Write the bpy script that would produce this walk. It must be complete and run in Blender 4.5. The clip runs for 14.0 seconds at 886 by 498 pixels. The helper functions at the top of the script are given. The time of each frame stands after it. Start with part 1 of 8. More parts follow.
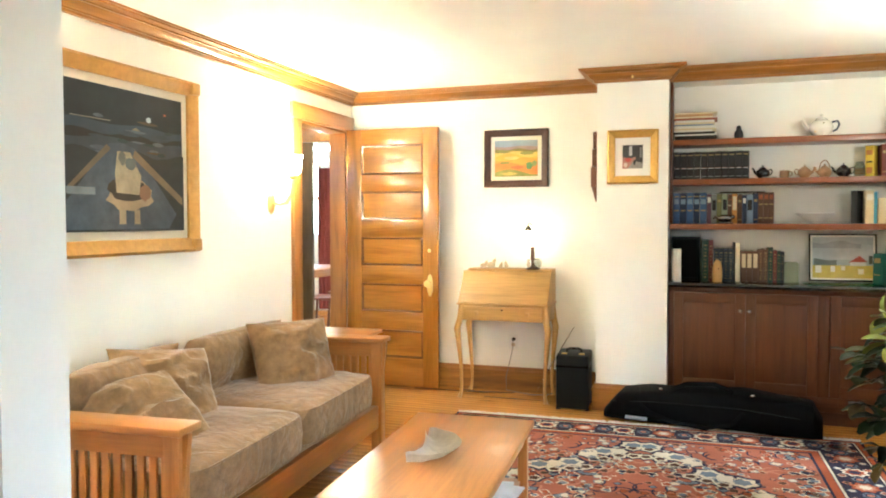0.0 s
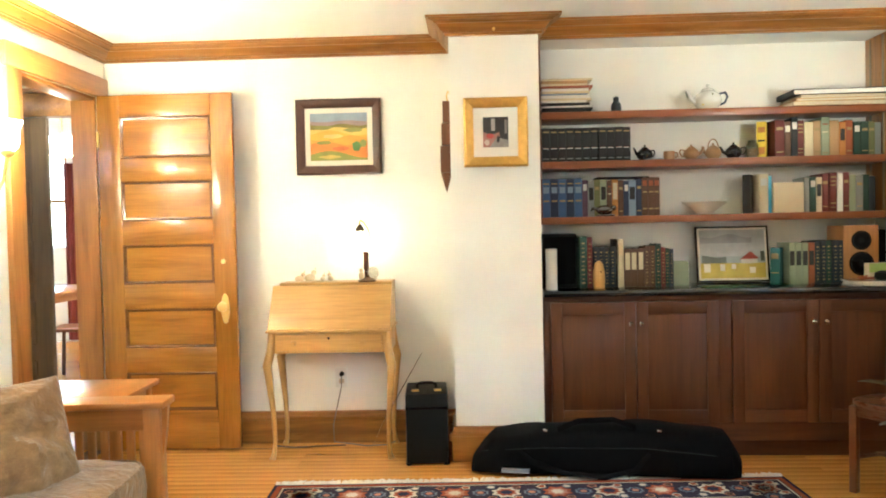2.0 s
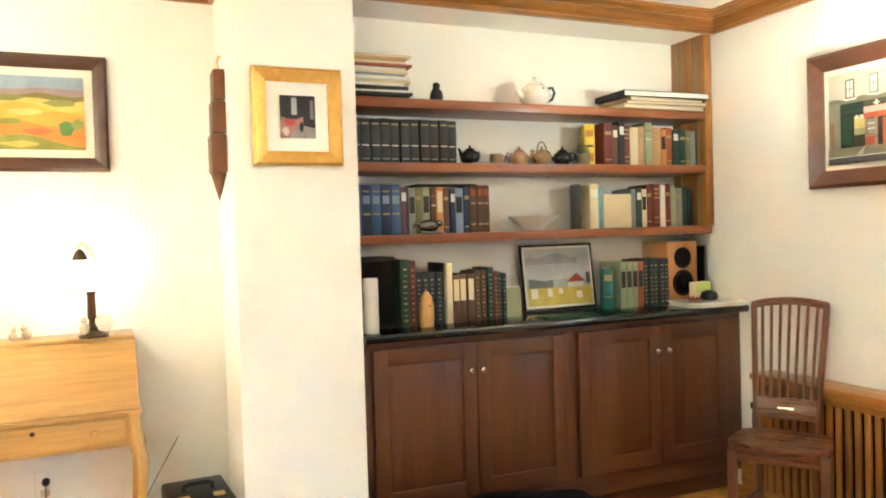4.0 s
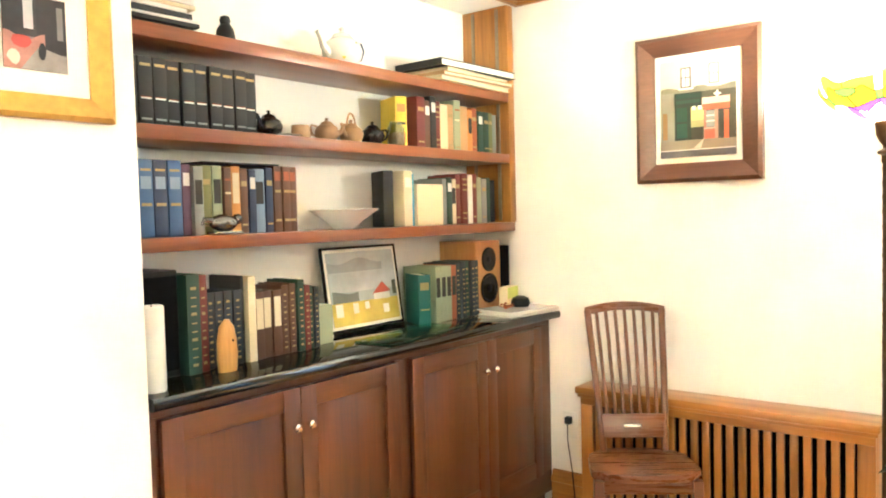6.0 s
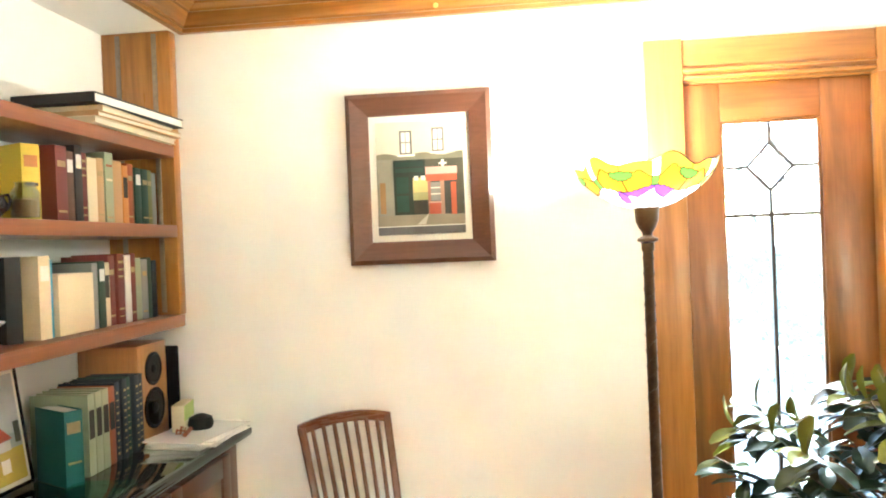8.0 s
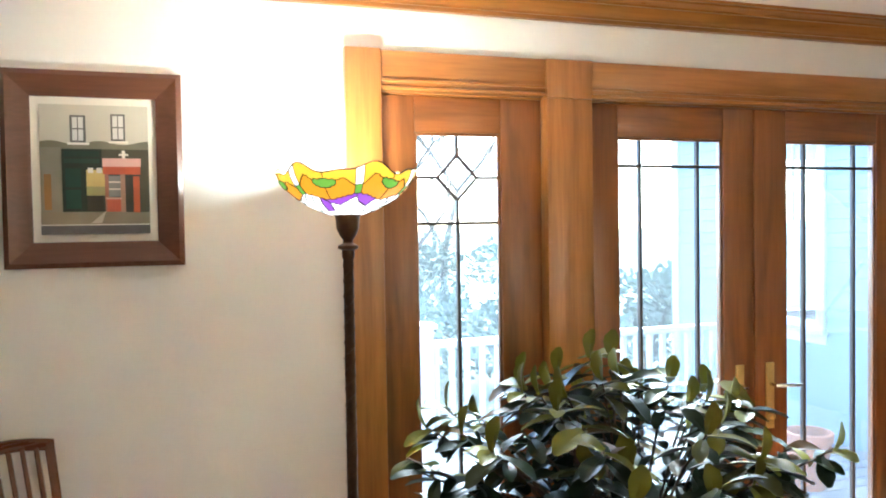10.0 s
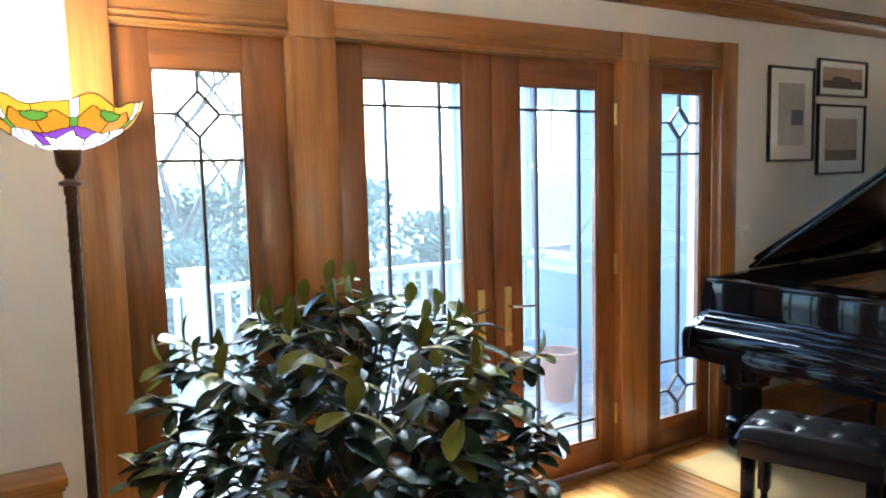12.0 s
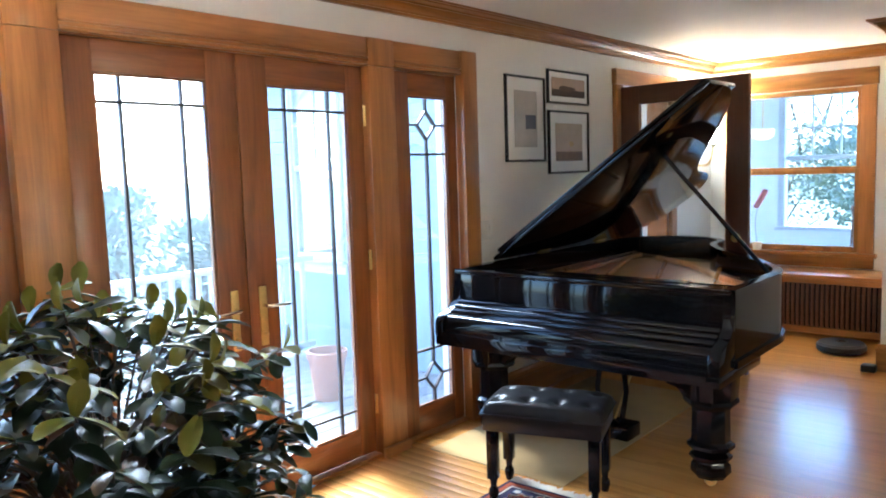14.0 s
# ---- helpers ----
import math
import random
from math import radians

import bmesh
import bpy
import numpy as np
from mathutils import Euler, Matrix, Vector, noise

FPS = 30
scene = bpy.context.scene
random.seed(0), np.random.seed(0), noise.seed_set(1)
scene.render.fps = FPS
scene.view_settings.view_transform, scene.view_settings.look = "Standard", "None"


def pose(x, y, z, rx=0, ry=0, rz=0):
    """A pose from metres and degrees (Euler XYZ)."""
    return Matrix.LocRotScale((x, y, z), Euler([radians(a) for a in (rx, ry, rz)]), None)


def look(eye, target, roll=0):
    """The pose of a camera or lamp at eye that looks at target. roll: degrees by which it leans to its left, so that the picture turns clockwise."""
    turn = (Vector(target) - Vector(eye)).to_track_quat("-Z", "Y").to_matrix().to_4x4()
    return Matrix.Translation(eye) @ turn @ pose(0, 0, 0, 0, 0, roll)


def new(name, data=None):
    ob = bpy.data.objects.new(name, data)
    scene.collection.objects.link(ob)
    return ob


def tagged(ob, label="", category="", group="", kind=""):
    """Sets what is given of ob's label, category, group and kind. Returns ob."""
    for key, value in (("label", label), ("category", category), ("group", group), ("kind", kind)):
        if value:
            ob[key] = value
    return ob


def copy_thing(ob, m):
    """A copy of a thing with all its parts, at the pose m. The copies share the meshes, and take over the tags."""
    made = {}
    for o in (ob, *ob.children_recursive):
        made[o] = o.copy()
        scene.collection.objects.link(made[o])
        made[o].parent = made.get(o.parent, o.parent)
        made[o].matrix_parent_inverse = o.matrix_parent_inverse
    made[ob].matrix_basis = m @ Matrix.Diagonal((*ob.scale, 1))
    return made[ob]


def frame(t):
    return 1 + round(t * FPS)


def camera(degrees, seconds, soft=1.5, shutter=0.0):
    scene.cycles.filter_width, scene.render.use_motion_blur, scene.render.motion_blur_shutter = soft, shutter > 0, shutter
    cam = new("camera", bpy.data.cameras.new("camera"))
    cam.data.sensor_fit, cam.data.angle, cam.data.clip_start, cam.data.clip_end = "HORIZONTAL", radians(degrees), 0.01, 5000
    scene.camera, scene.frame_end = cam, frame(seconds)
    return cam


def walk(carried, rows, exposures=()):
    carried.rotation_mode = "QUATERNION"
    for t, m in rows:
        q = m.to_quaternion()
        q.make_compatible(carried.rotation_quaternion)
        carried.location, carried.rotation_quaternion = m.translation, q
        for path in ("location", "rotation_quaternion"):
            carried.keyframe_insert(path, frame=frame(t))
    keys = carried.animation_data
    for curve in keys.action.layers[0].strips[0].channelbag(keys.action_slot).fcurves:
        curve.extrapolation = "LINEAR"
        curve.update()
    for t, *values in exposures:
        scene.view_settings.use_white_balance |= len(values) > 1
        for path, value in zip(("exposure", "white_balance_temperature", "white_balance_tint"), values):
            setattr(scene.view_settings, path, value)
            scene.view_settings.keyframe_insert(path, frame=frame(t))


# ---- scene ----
cam = camera(60.5, 14.0, soft=1.9)
PATH = [
    (0, (0.197, 2.079, 1.325), (-0.442, 3.973, 1.25), -0.1),
    (0.5, (0.032, 2.365, 1.317), (-0.486, 4.296, 1.258), -0.4),
    (1, (-0.113, 2.708, 1.313), (-0.511, 4.667, 1.262), -0.7),
    (1.5, (-0.265, 3.033, 1.282), (-0.517, 5.016, 1.235), -1.1),
    (2, (-0.382, 3.363, 1.258), (-0.455, 5.361, 1.201), -1.2),
    (2.5, (-0.537, 3.706, 1.297), (-0.432, 5.702, 1.219), -0.6),
    (3, (-0.65, 4.013, 1.293), (-0.33, 5.986, 1.227), -0.5),
    (3.5, (-0.807, 4.311, 1.283), (-0.222, 6.223, 1.241), -1.2),
    (3.7, (-0.84, 4.407, 1.296), (-0.166, 6.29, 1.259), -1.5),
    (4.75, (-1.06, 5.03, 1.318), (0.079, 6.674, 1.215), -1.3),
    (5.8, (-1.053, 5.613, 1.337), (0.47, 6.906, 1.236), -1.2),
    (6, (-1.017, 5.704, 1.343), (0.561, 6.929, 1.252), -1.5),
    (6.5, (-0.939, 5.95, 1.348), (0.801, 6.933, 1.289), -2.2),
    (7, (-0.838, 6.138, 1.4), (1.028, 6.857, 1.36), -2.9),
    (7.5, (-0.727, 6.312, 1.466), (1.219, 6.771, 1.43), -2.7),
    (8, (-0.593, 6.396, 1.505), (1.396, 6.605, 1.492), -2.3),
    (8.5, (-0.516, 6.447, 1.547), (1.484, 6.41, 1.55), -1.7),
    (9, (-0.469, 6.472, 1.563), (1.514, 6.212, 1.544), -1.5),
    (9.2, (-0.454, 6.495, 1.558), (1.516, 6.146, 1.537), -1.4),
    (11.3, (-0.659, 6.332, 1.536), (1.118, 5.429, 1.376), -0.8),
    (11.5, (-0.662, 6.328, 1.525), (1.088, 5.377, 1.354), -1.0),
    (12, (-0.69, 6.313, 1.507), (0.986, 5.241, 1.299), -1.4),
    (12.5, (-0.709, 6.303, 1.502), (0.874, 5.101, 1.278), -0.9),
    (13, (-0.715, 6.297, 1.494), (0.75, 4.954, 1.261), -0.6),
    (13.5, (-0.753, 6.286, 1.465), (0.613, 4.842, 1.247), -1.2),
    (14, (-0.828, 6.274, 1.468), (0.474, 4.77, 1.262), -1.9),
]
EXPOSURES = [(0.0, 5.4, 5450, -7), (2.5, 5.32, 5500, -7), (3.5, 5.42, 5550, -7), (6.0, 6.35, 5750, -5), (7.5, 6.05, 5600, -5), (8.5, 5.5, 5400, -4), (9.2, 4.87, 5350, -1), (11.3, 4.4, 5300, 1), (12.5, 4.2, 5200, 2), (14.0, 4.6, 5050, 4)]
walk(cam, [(t, look(eye, target, roll)) for t, eye, target, roll in PATH], EXPOSURES)

# ---- daylight and lamps ----
world = bpy.data.worlds.new("sky")
scene.world = world
world.use_nodes = True
wn = world.node_tree.nodes
sky = wn.new("ShaderNodeTexSky")
sky.sky_type, sky.sun_disc = "NISHITA", False
sky.sun_elevation, sky.sun_rotation, sky.dust_density = radians(38), radians(115), 2.0
world.node_tree.links.new(sky.outputs[0], wn["Background"].inputs[0])
wn["Background"].inputs[1].default_value = 0.15
sun = new("sun", bpy.data.lights.new("sun", "SUN"))
sun.data.energy, sun.data.angle, sun.data.color = 1.5, radians(30), (1.0, 0.96, 0.9)
sun.matrix_basis = look((9, -1, 9), (1, 3, 0))


def bulb(name, place, watts, colour, radius=0.03):
    ob = new(name, bpy.data.lights.new(name, "POINT"))
    ob.data.energy, ob.data.color, ob.data.shadow_soft_size = watts, colour, radius
    ob.location = place
    return ob


WARM = (1.0, 0.81, 0.55)
bulb("sconce_bulb", (-2.40, 6.625, 1.72), 2.5, WARM, 0.05)
bulb("desk_lamp_bulb", (-1.003, 7.62, 1.185), 0.10, WARM, 0.03)
bulb("far_sconce_bulb", (1.81, -0.525, 1.72), 2.8, WARM, 0.05)
# Bulb of an unseen, assumed sconce; brightens sofa end and east wall.
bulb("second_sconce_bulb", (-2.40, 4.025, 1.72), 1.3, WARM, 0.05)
bulb("torchiere_bulb", (1.60, 6.045, 1.70), 1.25, (1.0, 0.91, 0.78), 0.05)

# ---- materials ----
def material(name):
    m = bpy.data.materials.new(name)
    m.use_nodes = True
    return m, m.node_tree.nodes, m.node_tree.links, m.node_tree.nodes["Principled BSDF"]


def mapped(nd, ln, scale, rot=(0, 0, 0)):
    tc, mp = nd.new("ShaderNodeTexCoord"), nd.new("ShaderNodeMapping")
    mp.inputs["Scale"].default_value = scale
    mp.inputs["Rotation"].default_value = rot
    ln.new(tc.outputs["Object"], mp.inputs["Vector"])
    return mp


def tex(nd, ln, vec, scale, detail=4.0, rough=0.55):
    n = nd.new("ShaderNodeTexNoise")
    n.inputs["Scale"].default_value, n.inputs["Detail"].default_value, n.inputs["Roughness"].default_value = scale, detail, rough
    ln.new(vec.outputs[0], n.inputs["Vector"])
    return n


def ramp(nd, ln, src, stops, constant=False):
    r = nd.new("ShaderNodeValToRGB")
    while len(r.color_ramp.elements) < len(stops):
        r.color_ramp.elements.new(0.5)
    for e, (p, c) in zip(r.color_ramp.elements, stops):
        e.position, e.color = p, (*c, 1)
    if constant:
        r.color_ramp.interpolation = "CONSTANT"
    ln.new(src, r.inputs[0])
    return r


def mixed(nd, ln, a, b, fac, mode="MIX"):
    m = nd.new("ShaderNodeMix")
    m.data_type, m.blend_type = "RGBA", mode
    for sock, v in ((m.inputs[0], fac), (m.inputs[6], a), (m.inputs[7], b)):
        if hasattr(v, "is_linked"):
            ln.new(v, sock)
        elif isinstance(v, tuple):
            sock.default_value = (*v, 1)
        else:
            sock.default_value = v
    return m.outputs[2]


def bumped(nd, ln, height, bsdf, strength=0.2, dist=0.002):
    b = nd.new("ShaderNodeBump")
    b.inputs["Strength"].default_value, b.inputs["Distance"].default_value = strength, dist
    ln.new(height, b.inputs["Height"])
    ln.new(b.outputs[0], bsdf.inputs["Normal"])


def shade(c, f):
    return tuple(min(1.0, v * f) for v in c)


def wood(name, base, axis="z", rough=0.32, contrast=0.45, coat=0.15, per_piece=0.0, fine_mix=0.55, relief=0.12):
    """Grain runs along the local axis."""
    m, nd, ln, bs = material(name)
    fine = {"x": (1.6, 30, 30), "y": (30, 1.6, 30), "z": (30, 30, 1.6)}[axis]
    wide = {"x": (0.5, 5, 5), "y": (5, 0.5, 5), "z": (5, 5, 0.5)}[axis]
    mp, mw = mapped(nd, ln, fine), mapped(nd, ln, wide)
    off = nd.new("ShaderNodeObjectInfo")
    add = nd.new("ShaderNodeVectorMath")
    add.operation = "MULTIPLY_ADD"
    ln.new(off.outputs["Random"], add.inputs[0])
    add.inputs[1].default_value = (37, 23, 51)
    ln.new(mw.outputs[0], add.inputs[2])
    f, w = tex(nd, ln, mp, 3.0, 6, 0.65), tex(nd, ln, add, 2.0, 3, 0.5)
    w.inputs["Distortion"].default_value = 1.2
    wr = ramp(nd, ln, w.outputs[0], [(0.25, shade(base, 1 - contrast)), (0.5, base), (0.78, shade(base, 1 + contrast * 0.55))])
    fr = ramp(nd, ln, f.outputs[0], [(0.3, (0.62, 0.58, 0.55)), (0.6, (1, 1, 1))])
    col = mixed(nd, ln, wr.outputs[0], fr.outputs[0], fine_mix, "MULTIPLY")
    if per_piece:
        pr = ramp(nd, ln, off.outputs["Random"], [(0, (1 - per_piece,) * 3), (1, (1, 1, 1))])
        col = mixed(nd, ln, col, pr.outputs[0], 1.0, "MULTIPLY")
    ln.new(col, bs.inputs["Base Color"])
    rr = nd.new("ShaderNodeMapRange")
    rr.inputs[3].default_value, rr.inputs[4].default_value = rough * 0.8, min(1, rough * 1.35)
    ln.new(f.outputs[0], rr.inputs[0])
    ln.new(rr.outputs[0], bs.inputs["Roughness"])
    bs.inputs["Coat Weight"].default_value, bs.inputs["Coat Roughness"].default_value = coat, 0.18
    bumped(nd, ln, f.outputs[0], bs, relief, 0.001)
    return m


def plain(name, colour, rough=0.5, metal=0.0, grain=60.0, vary=0.12, bump=0.1, coat=0.0, spec=0.5, dist=0.001):
    """A surface of one colour with fine grain and a broad unevenness."""
    m, nd, ln, bs = material(name)
    mp = mapped(nd, ln, (1, 1, 1))
    a, b = tex(nd, ln, mp, grain, 5), tex(nd, ln, mp, 2.3, 3)
    c1 = ramp(nd, ln, b.outputs[0], [(0.3, shade(colour, 1 - vary)), (0.7, shade(colour, 1 + vary * 0.4))])
    c2 = ramp(nd, ln, a.outputs[0], [(0.3, (1 - vary,) * 3), (0.65, (1, 1, 1))])
    ln.new(mixed(nd, ln, c1.outputs[0], c2.outputs[0], 0.6, "MULTIPLY"), bs.inputs["Base Color"])
    bs.inputs["Roughness"].default_value, bs.inputs["Metallic"].default_value = rough, metal
    bs.inputs["Coat Weight"].default_value, bs.inputs["Coat Roughness"].default_value = coat, 0.06
    bs.inputs["Specular IOR Level"].default_value = spec
    if bump:
        bumped(nd, ln, a.outputs[0], bs, bump, dist)
    return m


def glowing(name, colour, strength, rough=0.4):
    m, nd, ln, bs = material(name)
    bs.inputs["Base Color"].default_value, bs.inputs["Roughness"].default_value = (*colour, 1), rough
    bs.inputs["Emission Color"].default_value, bs.inputs["Emission Strength"].default_value = (*colour, 1), strength
    return m


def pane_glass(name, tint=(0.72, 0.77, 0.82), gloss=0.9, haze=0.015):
    """Clear glass with a faint milky veil that stands in for window glare."""
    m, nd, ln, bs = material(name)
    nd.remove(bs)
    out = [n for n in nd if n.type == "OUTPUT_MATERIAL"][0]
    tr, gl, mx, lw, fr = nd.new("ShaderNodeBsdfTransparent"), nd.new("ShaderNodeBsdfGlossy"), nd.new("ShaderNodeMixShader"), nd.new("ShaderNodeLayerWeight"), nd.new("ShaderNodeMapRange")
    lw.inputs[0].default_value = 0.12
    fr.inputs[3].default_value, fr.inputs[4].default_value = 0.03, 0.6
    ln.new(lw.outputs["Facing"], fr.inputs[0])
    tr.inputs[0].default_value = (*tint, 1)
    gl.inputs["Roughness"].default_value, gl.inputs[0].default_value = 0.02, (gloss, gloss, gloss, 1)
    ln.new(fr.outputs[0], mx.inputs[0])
    veil, veil_mix = nd.new("ShaderNodeBsdfTranslucent"), nd.new("ShaderNodeMixShader")
    veil.inputs[0].default_value, veil_mix.inputs[0].default_value = (0.75, 0.82, 0.9, 1), haze
    ln.new(tr.outputs[0], veil_mix.inputs[1])
    ln.new(veil.outputs[0], veil_mix.inputs[2])
    ln.new(veil_mix.outputs[0], mx.inputs[1])
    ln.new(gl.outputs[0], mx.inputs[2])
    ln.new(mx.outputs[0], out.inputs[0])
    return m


WALL = plain("wall_paint", (0.86, 0.84, 0.79), 0.62, 0, 90, 0.03, 0.12)
CEIL = plain("ceiling_paint", (0.90, 0.885, 0.845), 0.75, 0, 70, 0.03, 0.08)
OAKX, OAKY, OAKZ = (wood("stained_fir_" + a, (0.34, 0.145, 0.028), a, 0.28, 0.5) for a in "xyz")
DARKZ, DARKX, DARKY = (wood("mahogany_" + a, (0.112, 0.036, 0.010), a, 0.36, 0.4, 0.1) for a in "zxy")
SHELFX = wood("cherry_shelf", (0.24, 0.075, 0.024), "x", 0.32, 0.3)
FLOORW = wood("floor_oak", (0.62, 0.29, 0.066), "x", 0.23, 0.2, 0.3, 0.07, 0.18, 0.015)
DOORZ, DOORX = (wood("door_fir_" + a, (0.38, 0.155, 0.02), a, 0.22, 0.35, 0.3) for a in "zx")
MAPLEX, MAPLEZ = (wood("pale_maple_" + a, (0.54, 0.30, 0.088), a, 0.35, 0.22) for a in "xz")
CHERRYX, CHERRYY, CHERRYZ = (wood("cherry_" + a, (0.43, 0.165, 0.034), a, 0.3, 0.25, 0.3) for a in "xyz")
BLACK = plain("black_lacquer", (0.004, 0.004, 0.0045), 0.06, 0, 40, 0.1, 0.0, 0.0, 0.25)
GRANITE = plain("black_granite", (0.008, 0.010, 0.009), 0.07, 0, 160, 0.6, 0.0, 0.3)
BRASS = plain("worn_brass", (0.86, 0.60, 0.20), 0.34, 0.75, 60, 0.2, 0.05)
CHROME = plain("bright_nickel", (0.78, 0.74, 0.66), 0.2, 1.0, 60, 0.1, 0)
BRONZE = plain("dark_bronze", (0.13, 0.075, 0.04), 0.36, 0.75, 45, 0.4, 0.3)
LEATHER = plain("black_leather", (0.005, 0.005, 0.006), 0.30, 0, 220, 0.2, 0.3, 0.0, 0.25)
def upholstery(name, base):
    """Woven cloth with crushed, mottled pile."""
    m, nd, ln, bs = material(name)
    mp = mapped(nd, ln, (1, 1, 1))
    a, b, c = tex(nd, ln, mp, 380, 3), tex(nd, ln, mp, 26, 5, 0.7), tex(nd, ln, mp, 5, 4, 0.6)
    c1 = ramp(nd, ln, c.outputs[0], [(0.3, shade(base, 0.72)), (0.55, base), (0.75, shade(base, 1.3))])
    c2 = ramp(nd, ln, b.outputs[0], [(0.3, (0.68, 0.66, 0.62)), (0.7, (1.1, 1.06, 1.0))])
    c3 = ramp(nd, ln, a.outputs[0], [(0.35, (0.75, 0.75, 0.75)), (0.65, (1, 1, 1))])
    col = mixed(nd, ln, mixed(nd, ln, c1.outputs[0], c2.outputs[0], 1.0, "MULTIPLY"), c3.outputs[0], 0.8, "MULTIPLY")
    ln.new(col, bs.inputs["Base Color"])
    bs.inputs["Roughness"].default_value, bs.inputs["Specular IOR Level"].default_value = 0.95, 0.1
    bs.inputs["Sheen Weight"].default_value, bs.inputs["Sheen Roughness"].default_value = 0.35, 0.4
    crush = nd.new("ShaderNodeMath")
    crush.operation = "MULTIPLY_ADD"
    crush.inputs[1].default_value = 0.35
    ln.new(b.outputs[0], crush.inputs[0])
    d = tex(nd, ln, mp, 9, 3, 0.5)
    d.inputs["Distortion"].default_value = 1.5
    ln.new(d.outputs[0], crush.inputs[2])
    bumped(nd, ln, crush.outputs[0], bs, 0.7, 0.018)
    return m


FABRIC = upholstery("taupe_upholstery", (0.31, 0.187, 0.092))
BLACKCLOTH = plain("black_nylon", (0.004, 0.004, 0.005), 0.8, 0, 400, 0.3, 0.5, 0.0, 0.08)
BLACKPLASTIC = plain("black_vinyl", (0.006, 0.006, 0.006), 0.45, 0, 200, 0.3, 0.4, 0.0, 0.2)
WHITE = plain("white_plastic", (0.8, 0.79, 0.75), 0.4, 0, 80, 0.03, 0)
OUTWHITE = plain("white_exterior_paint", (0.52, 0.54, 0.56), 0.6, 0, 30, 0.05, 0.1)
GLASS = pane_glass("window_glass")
CAME = plain("dark_came", (0.07, 0.045, 0.03), 0.5, 0.3, 80, 0.2, 0.1)


# ---- mesh helpers ----
def thing(name, label="", category="", m=None, group="", kind=""):
    ob = tagged(new(name), label, category, group, kind)
    ob.empty_display_size = 0.1
    if m is not None:
        ob.matrix_basis = m
    return ob


def finish(bm, name, mat, smooth=40.0):
    me = bpy.data.meshes.new(name)
    bmesh.ops.recalc_face_normals(bm, faces=bm.faces[:])
    bm.to_mesh(me)
    bm.free()
    for f in (mat if isinstance(mat, (list, tuple)) else [mat]):
        me.materials.append(f)
    if smooth:
        me.polygons.foreach_set("use_smooth", [True] * len(me.polygons))
        me.set_sharp_from_angle(angle=radians(smooth))
    return me


def part(name, bm, mat, parent=None, label="", m=None, smooth=40.0):
    ob = new(name, finish(bm, name, mat, smooth))
    ob.parent = parent
    if m is not None:
        ob.matrix_basis = m
    if label:
        ob["label"] = label
    return ob


def single(name, bm, mat, label, category, m=None, group="", kind="", smooth=40.0):
    return tagged(part(name, bm, mat, None, "", m, smooth), label, category, group, kind)


def bx(bm, x0, x1, y0, y1, z0, z1, bev=0.0, m=None, mat=0):
    vs = [bm.verts.new((x, y, z)) for z in (z0, z1) for x, y in ((x0, y0), (x1, y0), (x1, y1), (x0, y1))]
    fs = [bm.faces.new([vs[i] for i in q]) for q in ((3, 2, 1, 0), (4, 5, 6, 7), (0, 1, 5, 4), (1, 2, 6, 5), (2, 3, 7, 6), (3, 0, 4, 7))]
    for f in fs:
        f.material_index = mat
    if bev:
        es = list({e for f in fs for e in f.edges})
        r = bmesh.ops.bevel(bm, geom=es, offset=bev, segments=2, profile=0.5, affect="EDGES")
        vs = list({v for f in r["faces"] for v in f.verts} | {v for v in vs if v.is_valid})
        for f in r["faces"]:
            f.material_index = mat
    if m is not None:
        bmesh.ops.transform(bm, matrix=m, verts=vs)
    return bm


def box(x0, x1, y0, y1, z0, z1, bev=0.003, m=None):
    return bx(bmesh.new(), x0, x1, y0, y1, z0, z1, bev, m)


def lathe(prof, seg=24, bm=None, m=None, mat=0):
    bm = bm or bmesh.new()
    rings = []
    for r, z in prof:
        if r < 1e-5:
            rings.append([bm.verts.new((0, 0, z))])
        else:
            rings.append([bm.verts.new((r * math.cos(2 * math.pi * i / seg), r * math.sin(2 * math.pi * i / seg), z)) for i in range(seg)])
    for a, b in zip(rings, rings[1:]):
        for i in range(seg):
            j = (i + 1) % seg
            q = [a[i % len(a)], a[j % len(a)], b[j % len(b)], b[i % len(b)]]
            q = list(dict.fromkeys(q))
            if len(q) > 2:
                bm.faces.new(q).material_index = mat
    for ring in (rings[0], rings[-1]):
        if len(ring) > 2:
            bm.faces.new(ring).material_index = mat
    if m is not None:
        bmesh.ops.transform(bm, matrix=m, verts=[v for r in rings for v in r])
    return bm


def tube(pts, rad, seg=8, bm=None, mat=0, flat=1.0):
    """A round bar along points; rad may be a list."""
    bm = bm or bmesh.new()
    pts = [Vector(p) for p in pts]
    rads = rad if isinstance(rad, (list, tuple)) else [rad] * len(pts)
    rings, ref = [], None
    for i, p in enumerate(pts):
        d = (pts[min(i + 1, len(pts) - 1)] - pts[max(i - 1, 0)]).normalized()
        if ref is None:
            ref = d.orthogonal().normalized()
        ref = (ref - d * ref.dot(d)).normalized()
        o = d.cross(ref)
        rings.append([bm.verts.new(p + rads[i] * (math.cos(2 * math.pi * k / seg) * ref + flat * math.sin(2 * math.pi * k / seg) * o)) for k in range(seg)])
    for a, b in zip(rings, rings[1:]):
        for k in range(seg):
            bm.faces.new((a[k], a[(k + 1) % seg], b[(k + 1) % seg], b[k])).material_index = mat
    bm.faces.new(rings[0]).material_index = mat
    bm.faces.new(rings[-1]).material_index = mat
    return bm


